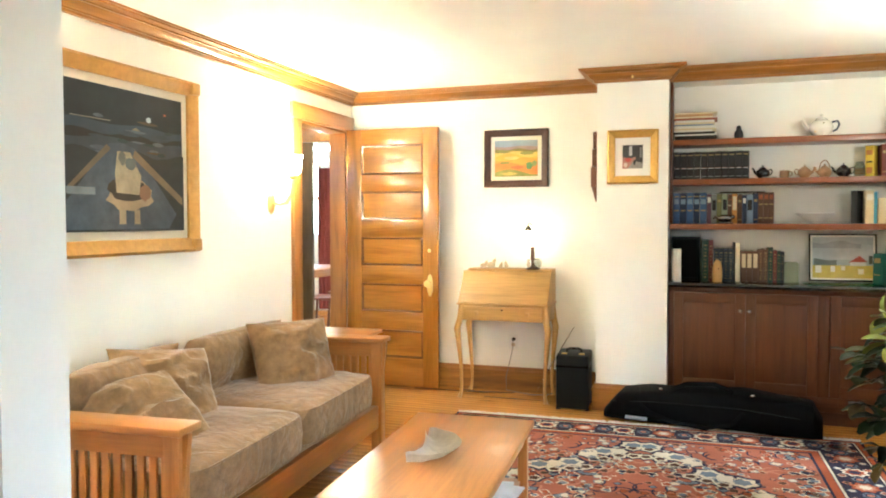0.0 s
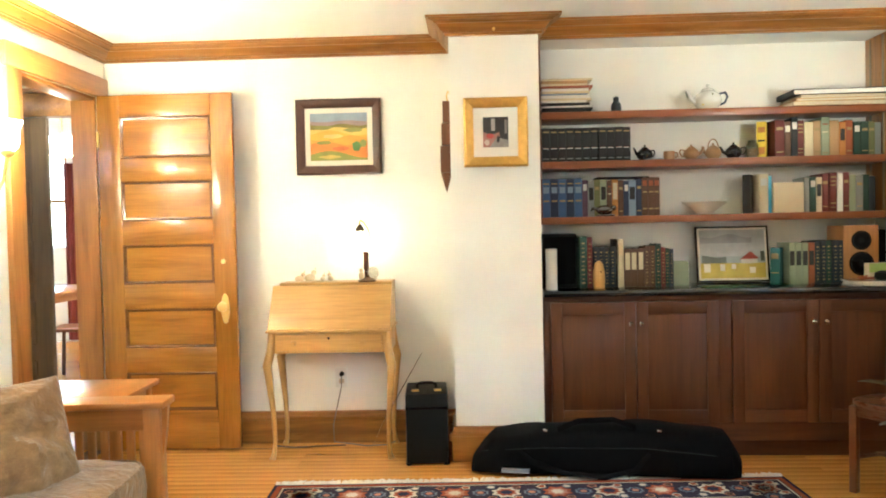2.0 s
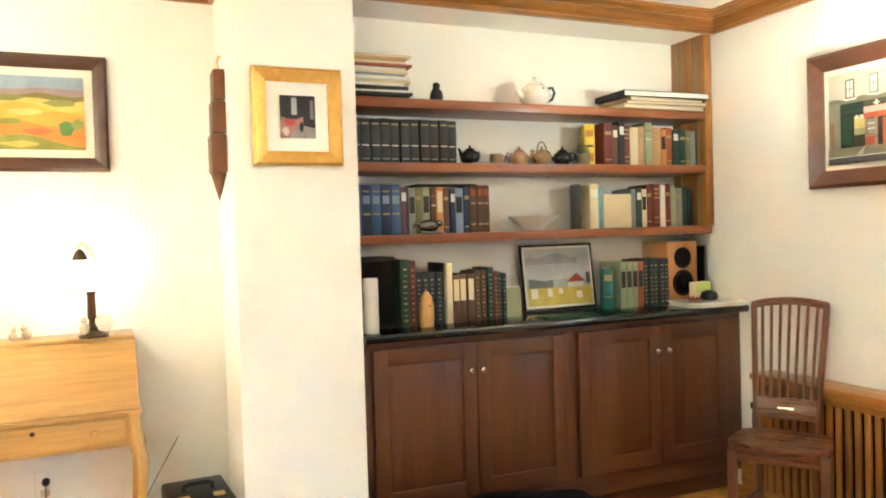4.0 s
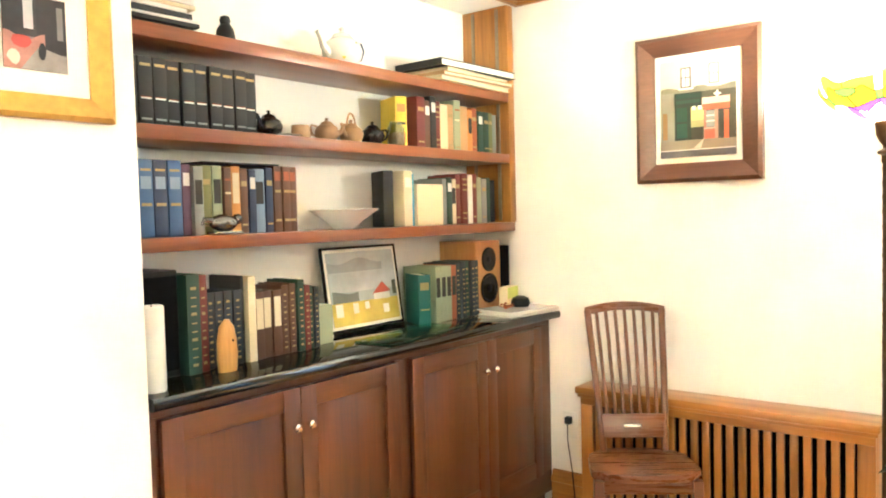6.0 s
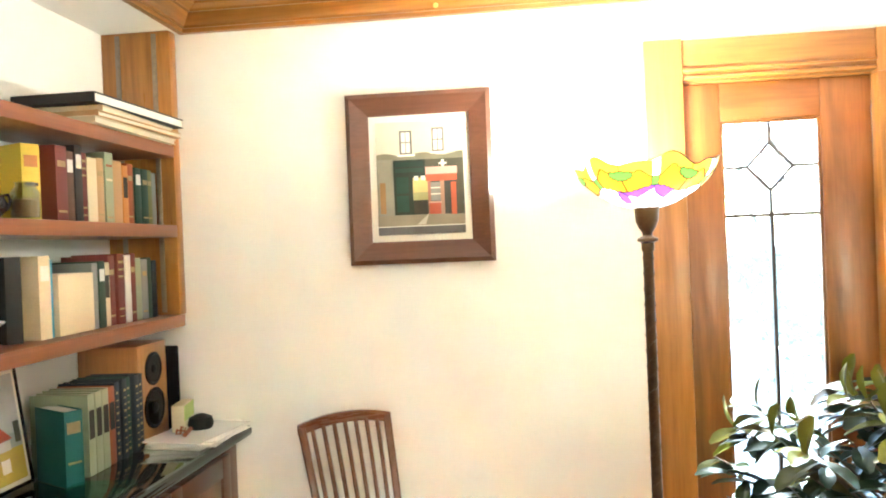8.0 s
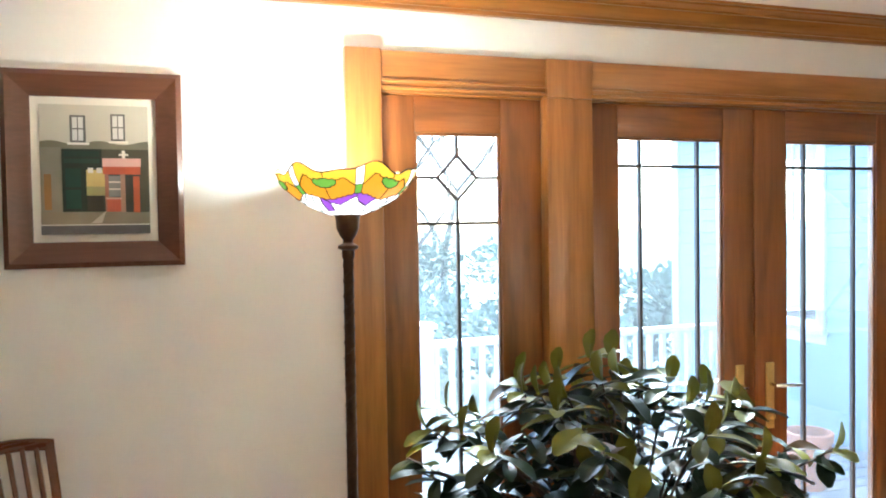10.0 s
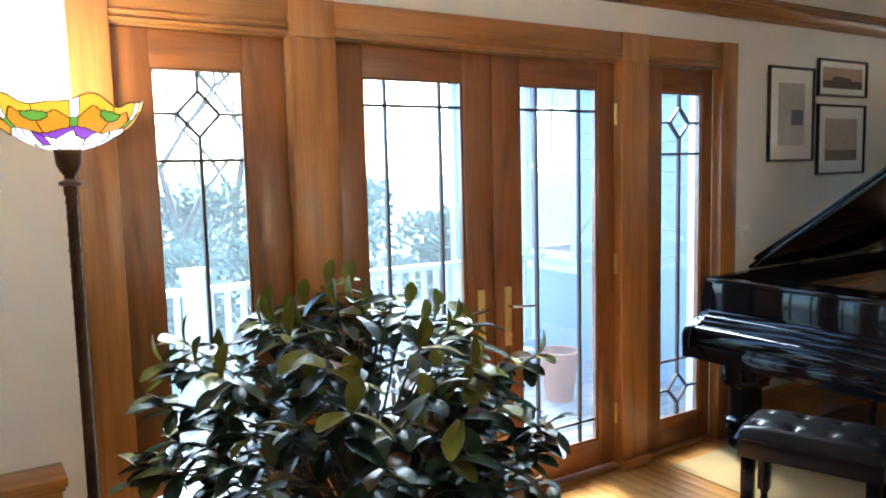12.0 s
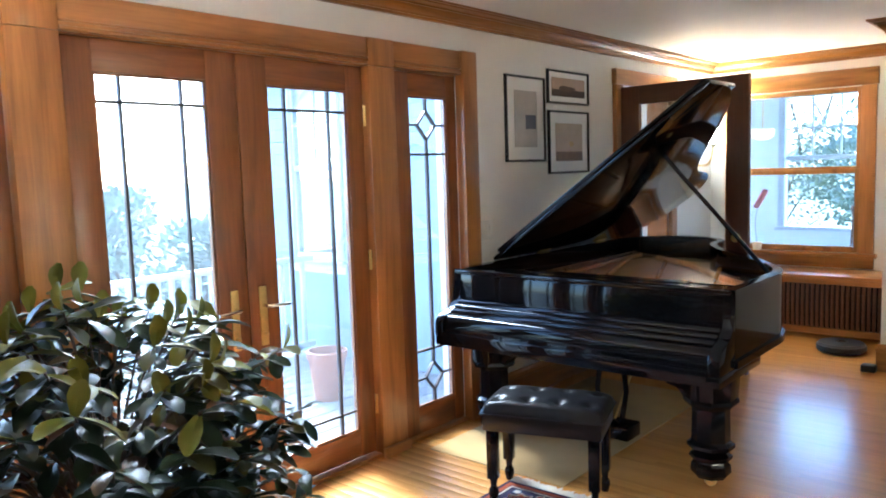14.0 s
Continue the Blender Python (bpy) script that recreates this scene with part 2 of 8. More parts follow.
def slab(poly, z0, z1, bm=None, m=None, mat=0, bev=0.0):
    """A flat outline (x, y) raised from z0 to z1."""
    bm = bm or bmesh.new()
    a, b = [bm.verts.new((x, y, z0)) for x, y in poly], [bm.verts.new((x, y, z1)) for x, y in poly]
    fs = [bm.faces.new(a[::-1]), bm.faces.new(b)]
    n = len(poly)
    for i in range(n):
        fs.append(bm.faces.new((a[i], a[(i + 1) % n], b[(i + 1) % n], b[i])))
    for f in fs:
        f.material_index = mat
    vs = a + b
    if bev:
        r = bmesh.ops.bevel(bm, geom=list(fs[0].edges) + list(fs[1].edges), offset=bev, segments=2, profile=0.5, affect="EDGES")
        vs = list({v for f in r["faces"] for v in f.verts} | {v for v in vs if v.is_valid})
    if m is not None:
        bmesh.ops.transform(bm, matrix=m, verts=vs)
    return bm


def run(profile, p0, p1, out, cut0=0.0, cut1=0.0, bm=None):
    """A moulding: profile (outwards, up) drawn from p0 to p1; out is the way it faces. cut: +1 mitres an inside corner, -1 an outside one."""
    bm = bm or bmesh.new()
    p0, p1, out = Vector(p0), Vector(p1), Vector(out)
    d = (p1 - p0).normalized()
    a = [bm.verts.new(p0 + out * o + Vector((0, 0, u)) + d * o * cut0) for o, u in profile]
    b = [bm.verts.new(p1 + out * o + Vector((0, 0, u)) - d * o * cut1) for o, u in profile]
    n = len(profile)
    for i in range(n):
        bm.faces.new((a[i], a[(i + 1) % n], b[(i + 1) % n], b[i]))
    bm.faces.new(a[::-1])
    bm.faces.new(b)
    return bm

# ---- the room: x from west to east, y towards the bookcase wall ----
XW, XE, YN, YS, H = -2.53, 1.94, 7.81, -0.80, 2.355
CROWN_Z = 2.27


def wall(name, x0, x1, y0, y1, holes=(), z1=H, mat=WALL, label="warm white painted plaster wall"):
    """A straight wall with openings (from, to, bottom, top) along its longer side."""
    along_x = x1 - x0 > y1 - y0
    a0, a1 = (x0, x1) if along_x else (y0, y1)
    bm = bmesh.new()

    def piece(a, b, za, zb):
        if b - a > 1e-4 and zb - za > 1e-4:
            bx(bm, *((a, b, y0, y1) if along_x else (x0, x1, a, b)), za, zb)

    at = a0
    for h0, h1, zb, zt in sorted(holes):
        piece(at, h0, 0, z1)
        piece(h0, h1, 0, zb)
        piece(h0, h1, zt, z1)
        at = h1
    piece(at, a1, 0, z1)
    return single(name, bm, mat, label, "wall", kind="structure", smooth=0)


SDOOR = (0.14, 1.00)
wall("wall_west", XW - 0.14, XW, 3.10, YN, [(6.93, 7.70, 0, 2.05)])
wall("wall_north", XW - 0.14, XE + 0.18, YN, YN + 0.14)
wall("wall_east", XE, XE + 0.18, YS, YN, [(2.90, 5.87, 0, 2.01), (SDOOR[0], SDOOR[1], 0, 2.06)])
wall("wall_south", 0.10, XE + 0.18, YS - 0.16, YS, [(0.68, 1.68, 0.66, 2.05)])
wall("wall_partition", XW - 0.14, -0.825, 2.965, 3.10)
wall("wall_corridor_west", -1.40, -1.26, 0.48, 2.965)
wall("wall_behind", -1.40, 0.10, 0.34, 0.48)
wall("wall_alcove", 0.10, 0.26, YS, 0.48)
wall("column", -0.48, -0.005, 7.42, YN, label="white painted plaster pillar beside the bookcase")
bm = box(XW - 0.14, XE + 0.18, YS - 0.16, YN + 0.14, H, H + 0.1, 0)
single("ceiling", bm, CEIL, "smooth white painted plaster ceiling", "ceiling", kind="structure", smooth=0)
bm = box(XW - 0.14, XE + 0.18, YS - 0.16, YN + 0.14, -0.12, -0.018, 0)
single("floor", bm, plain("subfloor", (0.12, 0.06, 0.025), 0.8), "honey coloured oak strip floor", "floor", kind="structure", smooth=0)

CROWN = [(0, -0.004), (0.02, -0.004), (0.02, 0.010), (0.028, 0.010), (0.028, 0.018), (0.036, 0.022), (0.046, 0.032), (0.056, 0.044), (0.06, 0.052), (0.072, 0.052), (0.072, 0.059), (0.084, 0.064), (0.1, 0.068), (0.1, 0.075), (0.114, 0.075), (0.114, 0.0855), (0, 0.0855)]
BASE = [(0, 0), (0.022, 0), (0.022, 0.135), (0.027, 0.14), (0.027, 0.155), (0.016, 0.166), (0.012, 0.185), (0, 0.188)]
Z = CROWN_Z


def crown(p0, p1, out, c0=1, c1=1, mat=None):
    mat = mat or (OAKX if abs(p1[0] - p0[0]) > abs(p1[1] - p0[1]) else OAKY)
    single("crown_moulding", run(CROWN, (*p0, Z), (*p1, Z), (*out, 0), c0, c1), mat, "stained wooden crown moulding along the wall", "moulding", kind="structure", smooth=25)


def baseboard(p0, p1, out, c0=1, c1=1):
    mat = OAKX if abs(p1[0] - p0[0]) > abs(p1[1] - p0[1]) else OAKY
    single("baseboard", run(BASE, (*p0, 0), (*p1, 0), (*out, 0), c0, c1), mat, "stained wooden baseboard with a moulded top edge", "baseboard", kind="structure", smooth=25)


YB = 7.55
crown((XW, 3.10), (XW, YN), (1, 0))
crown((XW, YN), (-0.48, YN), (0, -1))
crown((-0.48, YN), (-0.48, 7.42), (-1, 0), 1, -1)
crown((-0.48, 7.42), (-0.005, 7.42), (0, -1), -1, -1)
crown((-0.005, 7.42), (-0.005, YB), (1, 0), -1, 1)
crown((-0.005, YB), (XE, YB), (0, -1))
crown((XE, YB), (XE, YS), (-1, 0))
crown((XE, YS), (0.26, YS), (0, 1))
crown((0.26, YS), (0.26, 0.48), (1, 0), 1, -1)
crown((0.26, 0.48), (-1.26, 0.48), (0, 1), -1, 1)
crown((-0.825, 3.10), (XW, 3.10), (0, 1), -1, 1)
single("soffit", box(-0.005, XE, YB, YN, Z, H, 0), WALL, "painted soffit above the bookcase", "soffit", kind="structure", smooth=0)
baseboard((XW, 3.10), (XW, 6.83), (1, 0), 1, 0)
baseboard((XW, YN), (-0.48, YN), (0, -1))
baseboard((-0.48, YN), (-0.48, 7.42), (-1, 0), 1, -1)
baseboard((-0.48, 7.42), (-0.005, 7.42), (0, -1), -1, 0)
baseboard((XE, 7.40), (XE, 7.22), (-1, 0), 0, 0)
baseboard((XE, 2.775), (XE, 1.11), (-1, 0), 0, 0)
baseboard((0.26, YS), (0.26, 0.48), (1, 0), 1, -1)
baseboard((0.26, 0.48), (-1.26, 0.48), (0, 1), -1, 1)

# ---- french doors and sidelights in the east wall ----
XG = 1.985  # plane of the glass


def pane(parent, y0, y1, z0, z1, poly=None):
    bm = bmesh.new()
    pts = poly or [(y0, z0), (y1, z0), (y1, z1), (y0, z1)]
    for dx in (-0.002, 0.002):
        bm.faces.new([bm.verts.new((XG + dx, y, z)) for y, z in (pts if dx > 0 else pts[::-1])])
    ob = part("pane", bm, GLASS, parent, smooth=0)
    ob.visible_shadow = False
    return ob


def bar(parent, a, b, w=0.012, mat=CAME, d=0.011):
    """A glazing bar between two points (y, z) of the glass."""
    (ya, za), (yb, zb) = a, b
    L, ang = math.hypot(yb - ya, zb - za), math.atan2(zb - za, yb - ya)
    m = Matrix.Translation((XG, (ya + yb) / 2, (za + zb) / 2)) @ Matrix.Rotation(ang, 4, "X")
    part("glazing_bar", box(-d, d, -L / 2, L / 2, -w / 2, w / 2, 0.002, m), mat, parent)


def sash(parent, y0, y1, z0, z1, gy0, gy1, gz0, gz1):
    """Stiles and rails of a leaf round its glass, with a bead."""
    x0, x1 = 1.962, 2.008
    for n, a, b in (("stile", y0, gy0), ("stile", gy1, y1)):
        part(n, box(x0, x1, a, b, z0, z1, 0.003), DOORZ_FR, parent)
    part("bottom_rail", box(x0 + .001, x1 - .001, gy0, gy1, z0, gz0, 0.003), DOORY_FR, parent)
    part("top_rail", box(x0 + .001, x1 - .001, gy0, gy1, gz1, z1, 0.003), DOORY_FR, parent)
    bm = bmesh.new()
    for a, b, c, d in ((gy0, gy0 + .01, gz0, gz1), (gy1 - .01, gy1, gz0, gz1), (gy0 + .01, gy1 - .01, gz0, gz0 + .01), (gy0 + .01, gy1 - .01, gz1 - .01, gz1)):
        bx(bm, x0 + 0.006, x0 + 0.02, a, b, c, d, 0.003)
    part("bead", bm, DOORZ_FR, parent)


DOORZ_FR, DOORY_FR = (wood("french_door_fir_" + a, (0.25, 0.088, 0.02), a, 0.3, 0.55, 0.3) for a in "zy")
CASZ, CASY = (wood("casing_fir_" + a, (0.40, 0.165, 0.036), a, 0.3, 0.4, 0.3) for a in "zy")
GT, GB = 1.868, 0.165


def sidelight(y0, y1, gy0, gy1):
    t = thing("window_sidelight", "tall leaded sidelight in a stained wooden frame", "window", kind="structure")
    sash(t, y0, y1, 0.02, 1.991, gy0, gy1, GB, GT)
    c, za, zb = (gy0 + gy1) / 2, GT - 0.31, GB + 0.31
    hw, hh = 0.072, 0.078
    ends = []
    for zr, ze, s in ((za, GT, 1), (zb, GB, -1)):
        zc = ze - s * 0.152
        bar(t, (gy0, zr), (gy1, zr))
        for p, q in (((c - hw, zc), (c, zc + hh)), ((c, zc + hh), (c + hw, zc)), ((c + hw, zc), (c, zc - hh)), ((c, zc - hh), (c - hw, zc)),
                     ((gy0, zc), (c - hw, zc)), ((c + hw, zc), (gy1, zc)), ((c, zc + s * hh), (c, ze)), ((c, zc - s * hh), (c, zr))):
            bar(t, p, q, 0.01)
        pane(t, 0, 0, 0, 0, [(c - hw, zc), (c, zc - hh), (c + hw, zc), (c, zc + hh)])
        for sx in (-1, 1):
            e = gy0 if sx < 0 else gy1
            for sz in (-1, 1):
                lim = (max if sz > 0 else min)(ze, zr)
                pts = [(e, zc), (c + sx * hw, zc), (c, zc + sz * hh), (c, lim), (e, lim)]
                pane(t, 0, 0, 0, 0, pts)
    bar(t, (c, zb), (c, za))
    pane(t, gy0, c, zb, za)
    pane(t, c, gy1, zb, za)
    return t


sidelight(5.275, 5.865, 5.43, 5.742)
sidelight(2.905, 3.435, 2.985, 3.294)


def french_leaf(y0, y1, gy0, gy1, hinge_y, lock_y):
    t = thing("door_french", "closed glazed french door of stained fir with brass lever", "door", kind="structure")
    sash(t, y0, y1, 0.03, 1.990, gy0, gy1, GB, GT)
    ya, yb = gy0 + 0.105, gy1 - 0.105
    zs = [GB, GB + 0.105, GT - 0.105, GT]
    for z in zs[1:3]:
        bar(t, (gy0, z), (gy1, z))
    for y in (ya, yb):
        bar(t, (y, GB), (y, GT), 0.011)
    ys = [gy0, ya, yb, gy1]
    for i in range(3):
        for k in range(3):
            pane(t, ys[i], ys[i + 1], zs[k], zs[k + 1])
    handle = part("handle_plate", box(1.952, 1.962, lock_y - 0.019, lock_y + 0.019, 0.72, 0.985, 0.004), BRASS, t, "brass handle plate")
    s = 1 if hinge_y > lock_y else -1
    part("lever", tube([(1.955, lock_y, 0.90), (1.915, lock_y, 0.90), (1.908, lock_y + s * 0.02, 0.90), (1.908, lock_y + s * 0.11, 0.895)], [0.009, 0.009, 0.009, 0.007], 8), CHROME, handle)
    part("thumb_turn", lathe([(0.012, 0), (0.012, 0.014), (0.006, 0.02), (0, 0.02)], 10, m=pose(1.953, lock_y, 0.77, 0, -90, 0)), BRASS, handle)
    for z in (0.28, 1.03, 1.75):
        part("hinge", lathe([(0.008, -0.05), (0.008, 0.05)], 8, m=pose(1.955, hinge_y, z)), BRASS, t, "brass butt hinge")
    return t


french_leaf(4.358, 5.085, 4.50, 4.965, 5.09, 4.43)
french_leaf(3.627, 4.352, 3.732, 4.20, 3.622, 4.285)
fr = thing("door_frame", "broad stained wooden casing round the french doors", "door frame", kind="structure")
for a, b in ((5.868, 5.988), (2.776, 2.902)):
    part("side_casing", box(1.90, 1.962, a, b, 0, 2.13, 0.004), CASZ, fr)
for a, b in ((5.092, 5.272), (3.438, 3.62)):
    part("mullion_post", box(1.915, 2.03, a, b, 0, 1.993, 0.004), CASZ, fr)
    part("mullion_head", box(1.9145, 1.962, a, b, 1.9935, 2.13, 0.003), CASZ, fr)
for a, b in ((5.2725, 5.8675), (3.6205, 5.0915), (2.9025, 3.4375)):
    part("head_casing", box(1.92, 1.962, a, b, 2.012, 2.129, 0.004), CASY, fr)
    part("head_moulding", box(1.908, 1.961, a, b, 2.026, 2.034, 0.003), CASY, fr)
    part("head_stop", box(1.911, 1.961, a, b, 1.998, 2.0115, 0.004), CASY, fr)
part("head_jamb", box(1.9625, 2.12, 2.903, 5.867, 1.9935, 2.0095, 0.002), CASY, fr)
part("plinth", box(1.893, 1.914, 5.087, 5.277, 0, 0.05, 0.003), CASY, fr)
part("plinth", box(1.893, 1.914, 3.433, 3.625, 0, 0.05, 0.003), CASY, fr)
part("threshold", box(1.93, 2.12, 2.903, 5.867, 0.0, 0.019, 0.005), OAKY, fr)

# ---- door to the next room, in the east wall, standing open behind the piano ----
fr = thing("door_frame", "stained wooden casing round the side doorway", "door frame", kind="structure")
for a, b in ((0.04, 0.14), (1.0, 1.10)):
    part("side_casing", box(1.90, 1.94, a, b, 0, 2.06, 0.004), CASZ, fr)
part("head_casing", box(1.897, 1.94, 0.03, 1.11, 2.061, 2.175, 0.004), CASY, fr)
for a, b in ((0.14, 0.158), (0.982, 1.0)):
    part("jamb", box(1.94, 2.12, a, b, 0, 2.06, 0.002), CASZ, fr)
leaf = thing("door_leaf", "dark stained glazed door standing open behind the piano", "door", pose(1.895, 1.03, 0, 0, 0, 176), kind="structure")
W = 0.96
for a, b in ((0.0, 0.15), (W - 0.15, W)):
    part("stile", box(a, b, -0.02, 0.02, 0.01, 2.035, 0.003), DARKZ, leaf)
part("top_rail", box(0.15, W - 0.15, -0.019, 0.019, 1.90, 2.035, 0.003), DARKX, leaf)
part("bottom_rail", box(0.15, W - 0.15, -0.019, 0.019, 0.01, 0.25, 0.003), DARKX, leaf)
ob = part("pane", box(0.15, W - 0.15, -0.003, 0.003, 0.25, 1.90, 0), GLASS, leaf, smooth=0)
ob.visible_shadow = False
part("knob", lathe([(0.0, 0.06), (0.022, 0.055), (0.028, 0.04), (0.02, 0.025), (0.01, 0.02), (0.01, 0), (0.024, 0), (0.024, -0.004), (0, -0.004)], 14, m=pose(W - 0.07, -0.02, 0.95, 90, 0, 0)), BRASS, leaf)

# ---- west doorway with its panelled door ----
fr = thing("door_frame", "stained wooden casing round the west doorway", "door frame", kind="structure")
part("side_casing", box(-2.53, -2.50, 6.81, 6.93, 0, 2.05, 0.004), CASZ, fr)
part("side_casing", box(-2.53, -2.50, 7.70, 7.788, 0, 2.05, 0.004), CASZ, fr)
part("head_casing", box(-2.53, -2.497, 6.80, 7.788, 2.051, 2.165, 0.004), CASY, fr)
part("jamb", box(-2.67, -2.53, 6.93, 6.948, 0, 2.05, 0.002), CASZ, fr)
part("jamb", box(-2.67, -2.53, 7.682, 7.70, 0, 2.05, 0.002), CASZ, fr)
part("head_jamb", box(-2.67, -2.53, 6.948, 7.682, 2.032, 2.05, 0.002), CASY, fr)
leaf = thing("door_panelled", "open five-panel varnished fir door with brass knob", "door", pose(-2.50, 7.67, 0, 0, 0, 0), kind="structure")
W, HD = 0.775, 2.05
# Darker bead: old varnish, plus the panels' shadow lines put into its colour.
BEADX = wood("aged_bead", (0.18, 0.07, 0.015), "x", 0.14, 0.4, 0.6)
for a, b in ((0, 0.125), (W - 0.125, W)):
    part("stile", box(a, b, -0.021, 0.021, 0.012, HD, 0.003), DOORZ, leaf)
zz = [(0.012, 0.236), (0.457, 0.60), (0.825, 0.968), (1.193, 1.332), (1.557, 1.69), (1.925, HD)]
for a, b in zz:
    part("rail", box(0.125, W - 0.125, -0.0205, 0.0205, a, b, 0.003), DOORX, leaf)
for (a0, a), (b, b1) in zip(zz, zz[1:]):
    bm = bmesh.new()
    bx(bm, 0.125, W - 0.125, -0.008, 0.008, a, b, 0)
    pnl = part("panel", bm, DOORX, leaf)
    xa, xb = 0.125, W - 0.125
    bm = bmesh.new()
    for s in (-1, 1):
        prev = None
        for e, y in ((0, 0.009), (0.0005, 0.0215), (0.005, 0.0245), (0.009, 0.0225), (0.012, 0.0135), (0.016, 0.012), (0.017, 0.0085)):
            o = [bm.verts.new((x, s * y, z)) for x, z in ((xa + e, a + e), (xb - e, a + e), (xb - e, b - e), (xa + e, b - e))]
            if prev:
                for k in range(4):
                    bm.faces.new((prev[k], prev[(k + 1) % 4], o[(k + 1) % 4], o[k]))
            prev = o
    part("panel_bead", bm, BEADX, pnl, "darkened varnished bead")
plate = part("knob_plate", lathe([(0, 0), (0.03, 0), (0.028, 0.006), (0, 0.008)], 20, m=pose(W - 0.065, -0.021, 0.82, 90, 0, 0) @ Matrix.Diagonal((0.85, 2.9, 1, 1))), BRASS, leaf, "oval brass escutcheon")
part("knob", lathe([(0.011, 0.0), (0.011, 0.03), (0.02, 0.035), (0.029, 0.05), (0.027, 0.065), (0, 0.072)], 18, m=pose(W - 0.065, -0.024, 0.835, 90, 0, 0)), BRASS, plate)
part("deadbolt", lathe([(0.014, 0), (0.012, 0.008), (0, 0.009)], 14, m=pose(W - 0.07, -0.021, 1.09, 90, 0, 0)), BRASS, leaf)
for z in (0.25, 1.8):
    part("hinge", lathe([(0.007, -0.045), (0.007, 0.045)], 8, m=pose(0.002, -0.026, z)), BRASS, leaf)

# ---- south window over the radiator ----
win = thing("window_south", "double-hung window with stained wooden casing", "window", kind="structure")
for a, b in ((0.565, 0.68), (1.68, 1.795)):
    part("side_casing", box(a, b, YS, YS + 0.035, 0.66, 2.05, 0.004), CASZ, win)
part("head_casing", box(0.555, 1.805, YS, YS + 0.038, 2.051, 2.19, 0.004), OAKX, win)
part("window_sill", box(0.54, 1.82, YS - 0.05, YS + 0.07, 0.625, 0.66, 0.006), OAKX, win)
part("apron", box(0.565, 1.795, YS, YS + 0.025, 0.53, 0.624, 0.004), OAKX, win)
for n, z0, z1, y in (("lower_sash", 0.66, 1.37, YS - 0.05), ("upper_sash", 1.34, 2.05, YS - 0.09)):
    bm = bmesh.new()
    for a, b, c, d in ((0.68, 0.725, z0, z1), (1.635, 1.68, z0, z1), (0.725, 1.635, z0, z0 + 0.05), (0.725, 1.635, z1 - 0.04, z1)):
        bx(bm, a, b, y, y + 0.036, c, d, 0.003)
    s = part(n, bm, OAKZ, win)
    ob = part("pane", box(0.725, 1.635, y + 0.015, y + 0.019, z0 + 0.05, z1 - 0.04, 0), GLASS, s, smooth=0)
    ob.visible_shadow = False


# ---- slatted radiator covers ----
def radiator_cover(name, length, depth, height, m, label, slat_mat, n):
    t = thing(name, label, "radiator cover", m)
    part("top", box(-0.015, length + 0.015, -0.02, depth, height - 0.028, height, 0.005), OAKX, t)
    part("apron", box(0.0, length, 0.0, 0.02, height - 0.075, height - 0.028, 0.003), OAKX, t)
    part("moulding", box(-0.008, length + 0.008, -0.012, 0.012, height - 0.043, height - 0.0285, 0.004), OAKX, t)
    for a, b in ((0, 0.055), (length - 0.055, length)):
        part("post", box(a, b, 0.001, 0.022, 0, height - 0.0755, 0.003), OAKZ, t)
    part("bottom_rail", box(0.055, length - 0.055, 0.002, 0.02, 0.03, 0.085, 0.003), OAKX, t)
    for x in (0.0, length - 0.018):
        part("side_panel", box(x, x + 0.018, 0.023, depth, 0, height - 0.0285, 0.002), OAKZ, t)
    step = (length - 0.11) / n
    me = finish(box(-0.3 * step, 0.3 * step, 0.004, 0.018, 0.085, height - 0.0755, 0.002), "slat", slat_mat)
    for i in range(n):
        ob = new("slat", me)
        ob.parent, ob.location = t, (0.055 + (i + 0.5) * step, 0, 0)
    # Black sheet put behind the slats for the shade inside the cover.
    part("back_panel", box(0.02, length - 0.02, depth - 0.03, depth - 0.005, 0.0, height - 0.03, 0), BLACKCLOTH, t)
    return t


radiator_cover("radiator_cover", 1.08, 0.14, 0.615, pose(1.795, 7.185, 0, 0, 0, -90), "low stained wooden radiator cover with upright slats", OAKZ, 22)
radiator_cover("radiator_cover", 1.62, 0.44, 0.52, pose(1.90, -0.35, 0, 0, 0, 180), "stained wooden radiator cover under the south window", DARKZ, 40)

# ---- built-in bookcase ----
STANDARD = plain("dull_metal_strip", (0.36, 0.30, 0.22), 0.45, 0.7, 90, 0.3, 0.2)
bc = thing("bookcase", "built-in cherry bookcase with open shelves in a niche", "bookcase")
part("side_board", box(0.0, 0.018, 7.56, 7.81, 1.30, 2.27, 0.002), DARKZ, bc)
jb = part("side_board", box(1.888, 1.935, 7.565, 7.81, 1.30, 2.27, 0.003), OAKZ, bc)
for y in (7.62, 7.75):
    part("shelf_standard", box(1.883, 1.889, y - 0.008, y + 0.008, 1.31, 2.26, 0.001), STANDARD, jb, "slotted metal shelf standard")
for z, x1 in ((1.875, 1.882), (1.605, 1.882)):
    part("shelf", box(0.019, x1, 7.56, 7.805, z - 0.04, z, 0.003), SHELFX, bc)
part("shelf", box(0.0, 1.915, 7.56, 7.805, 1.26, 1.30, 0.003), SHELFX, bc)

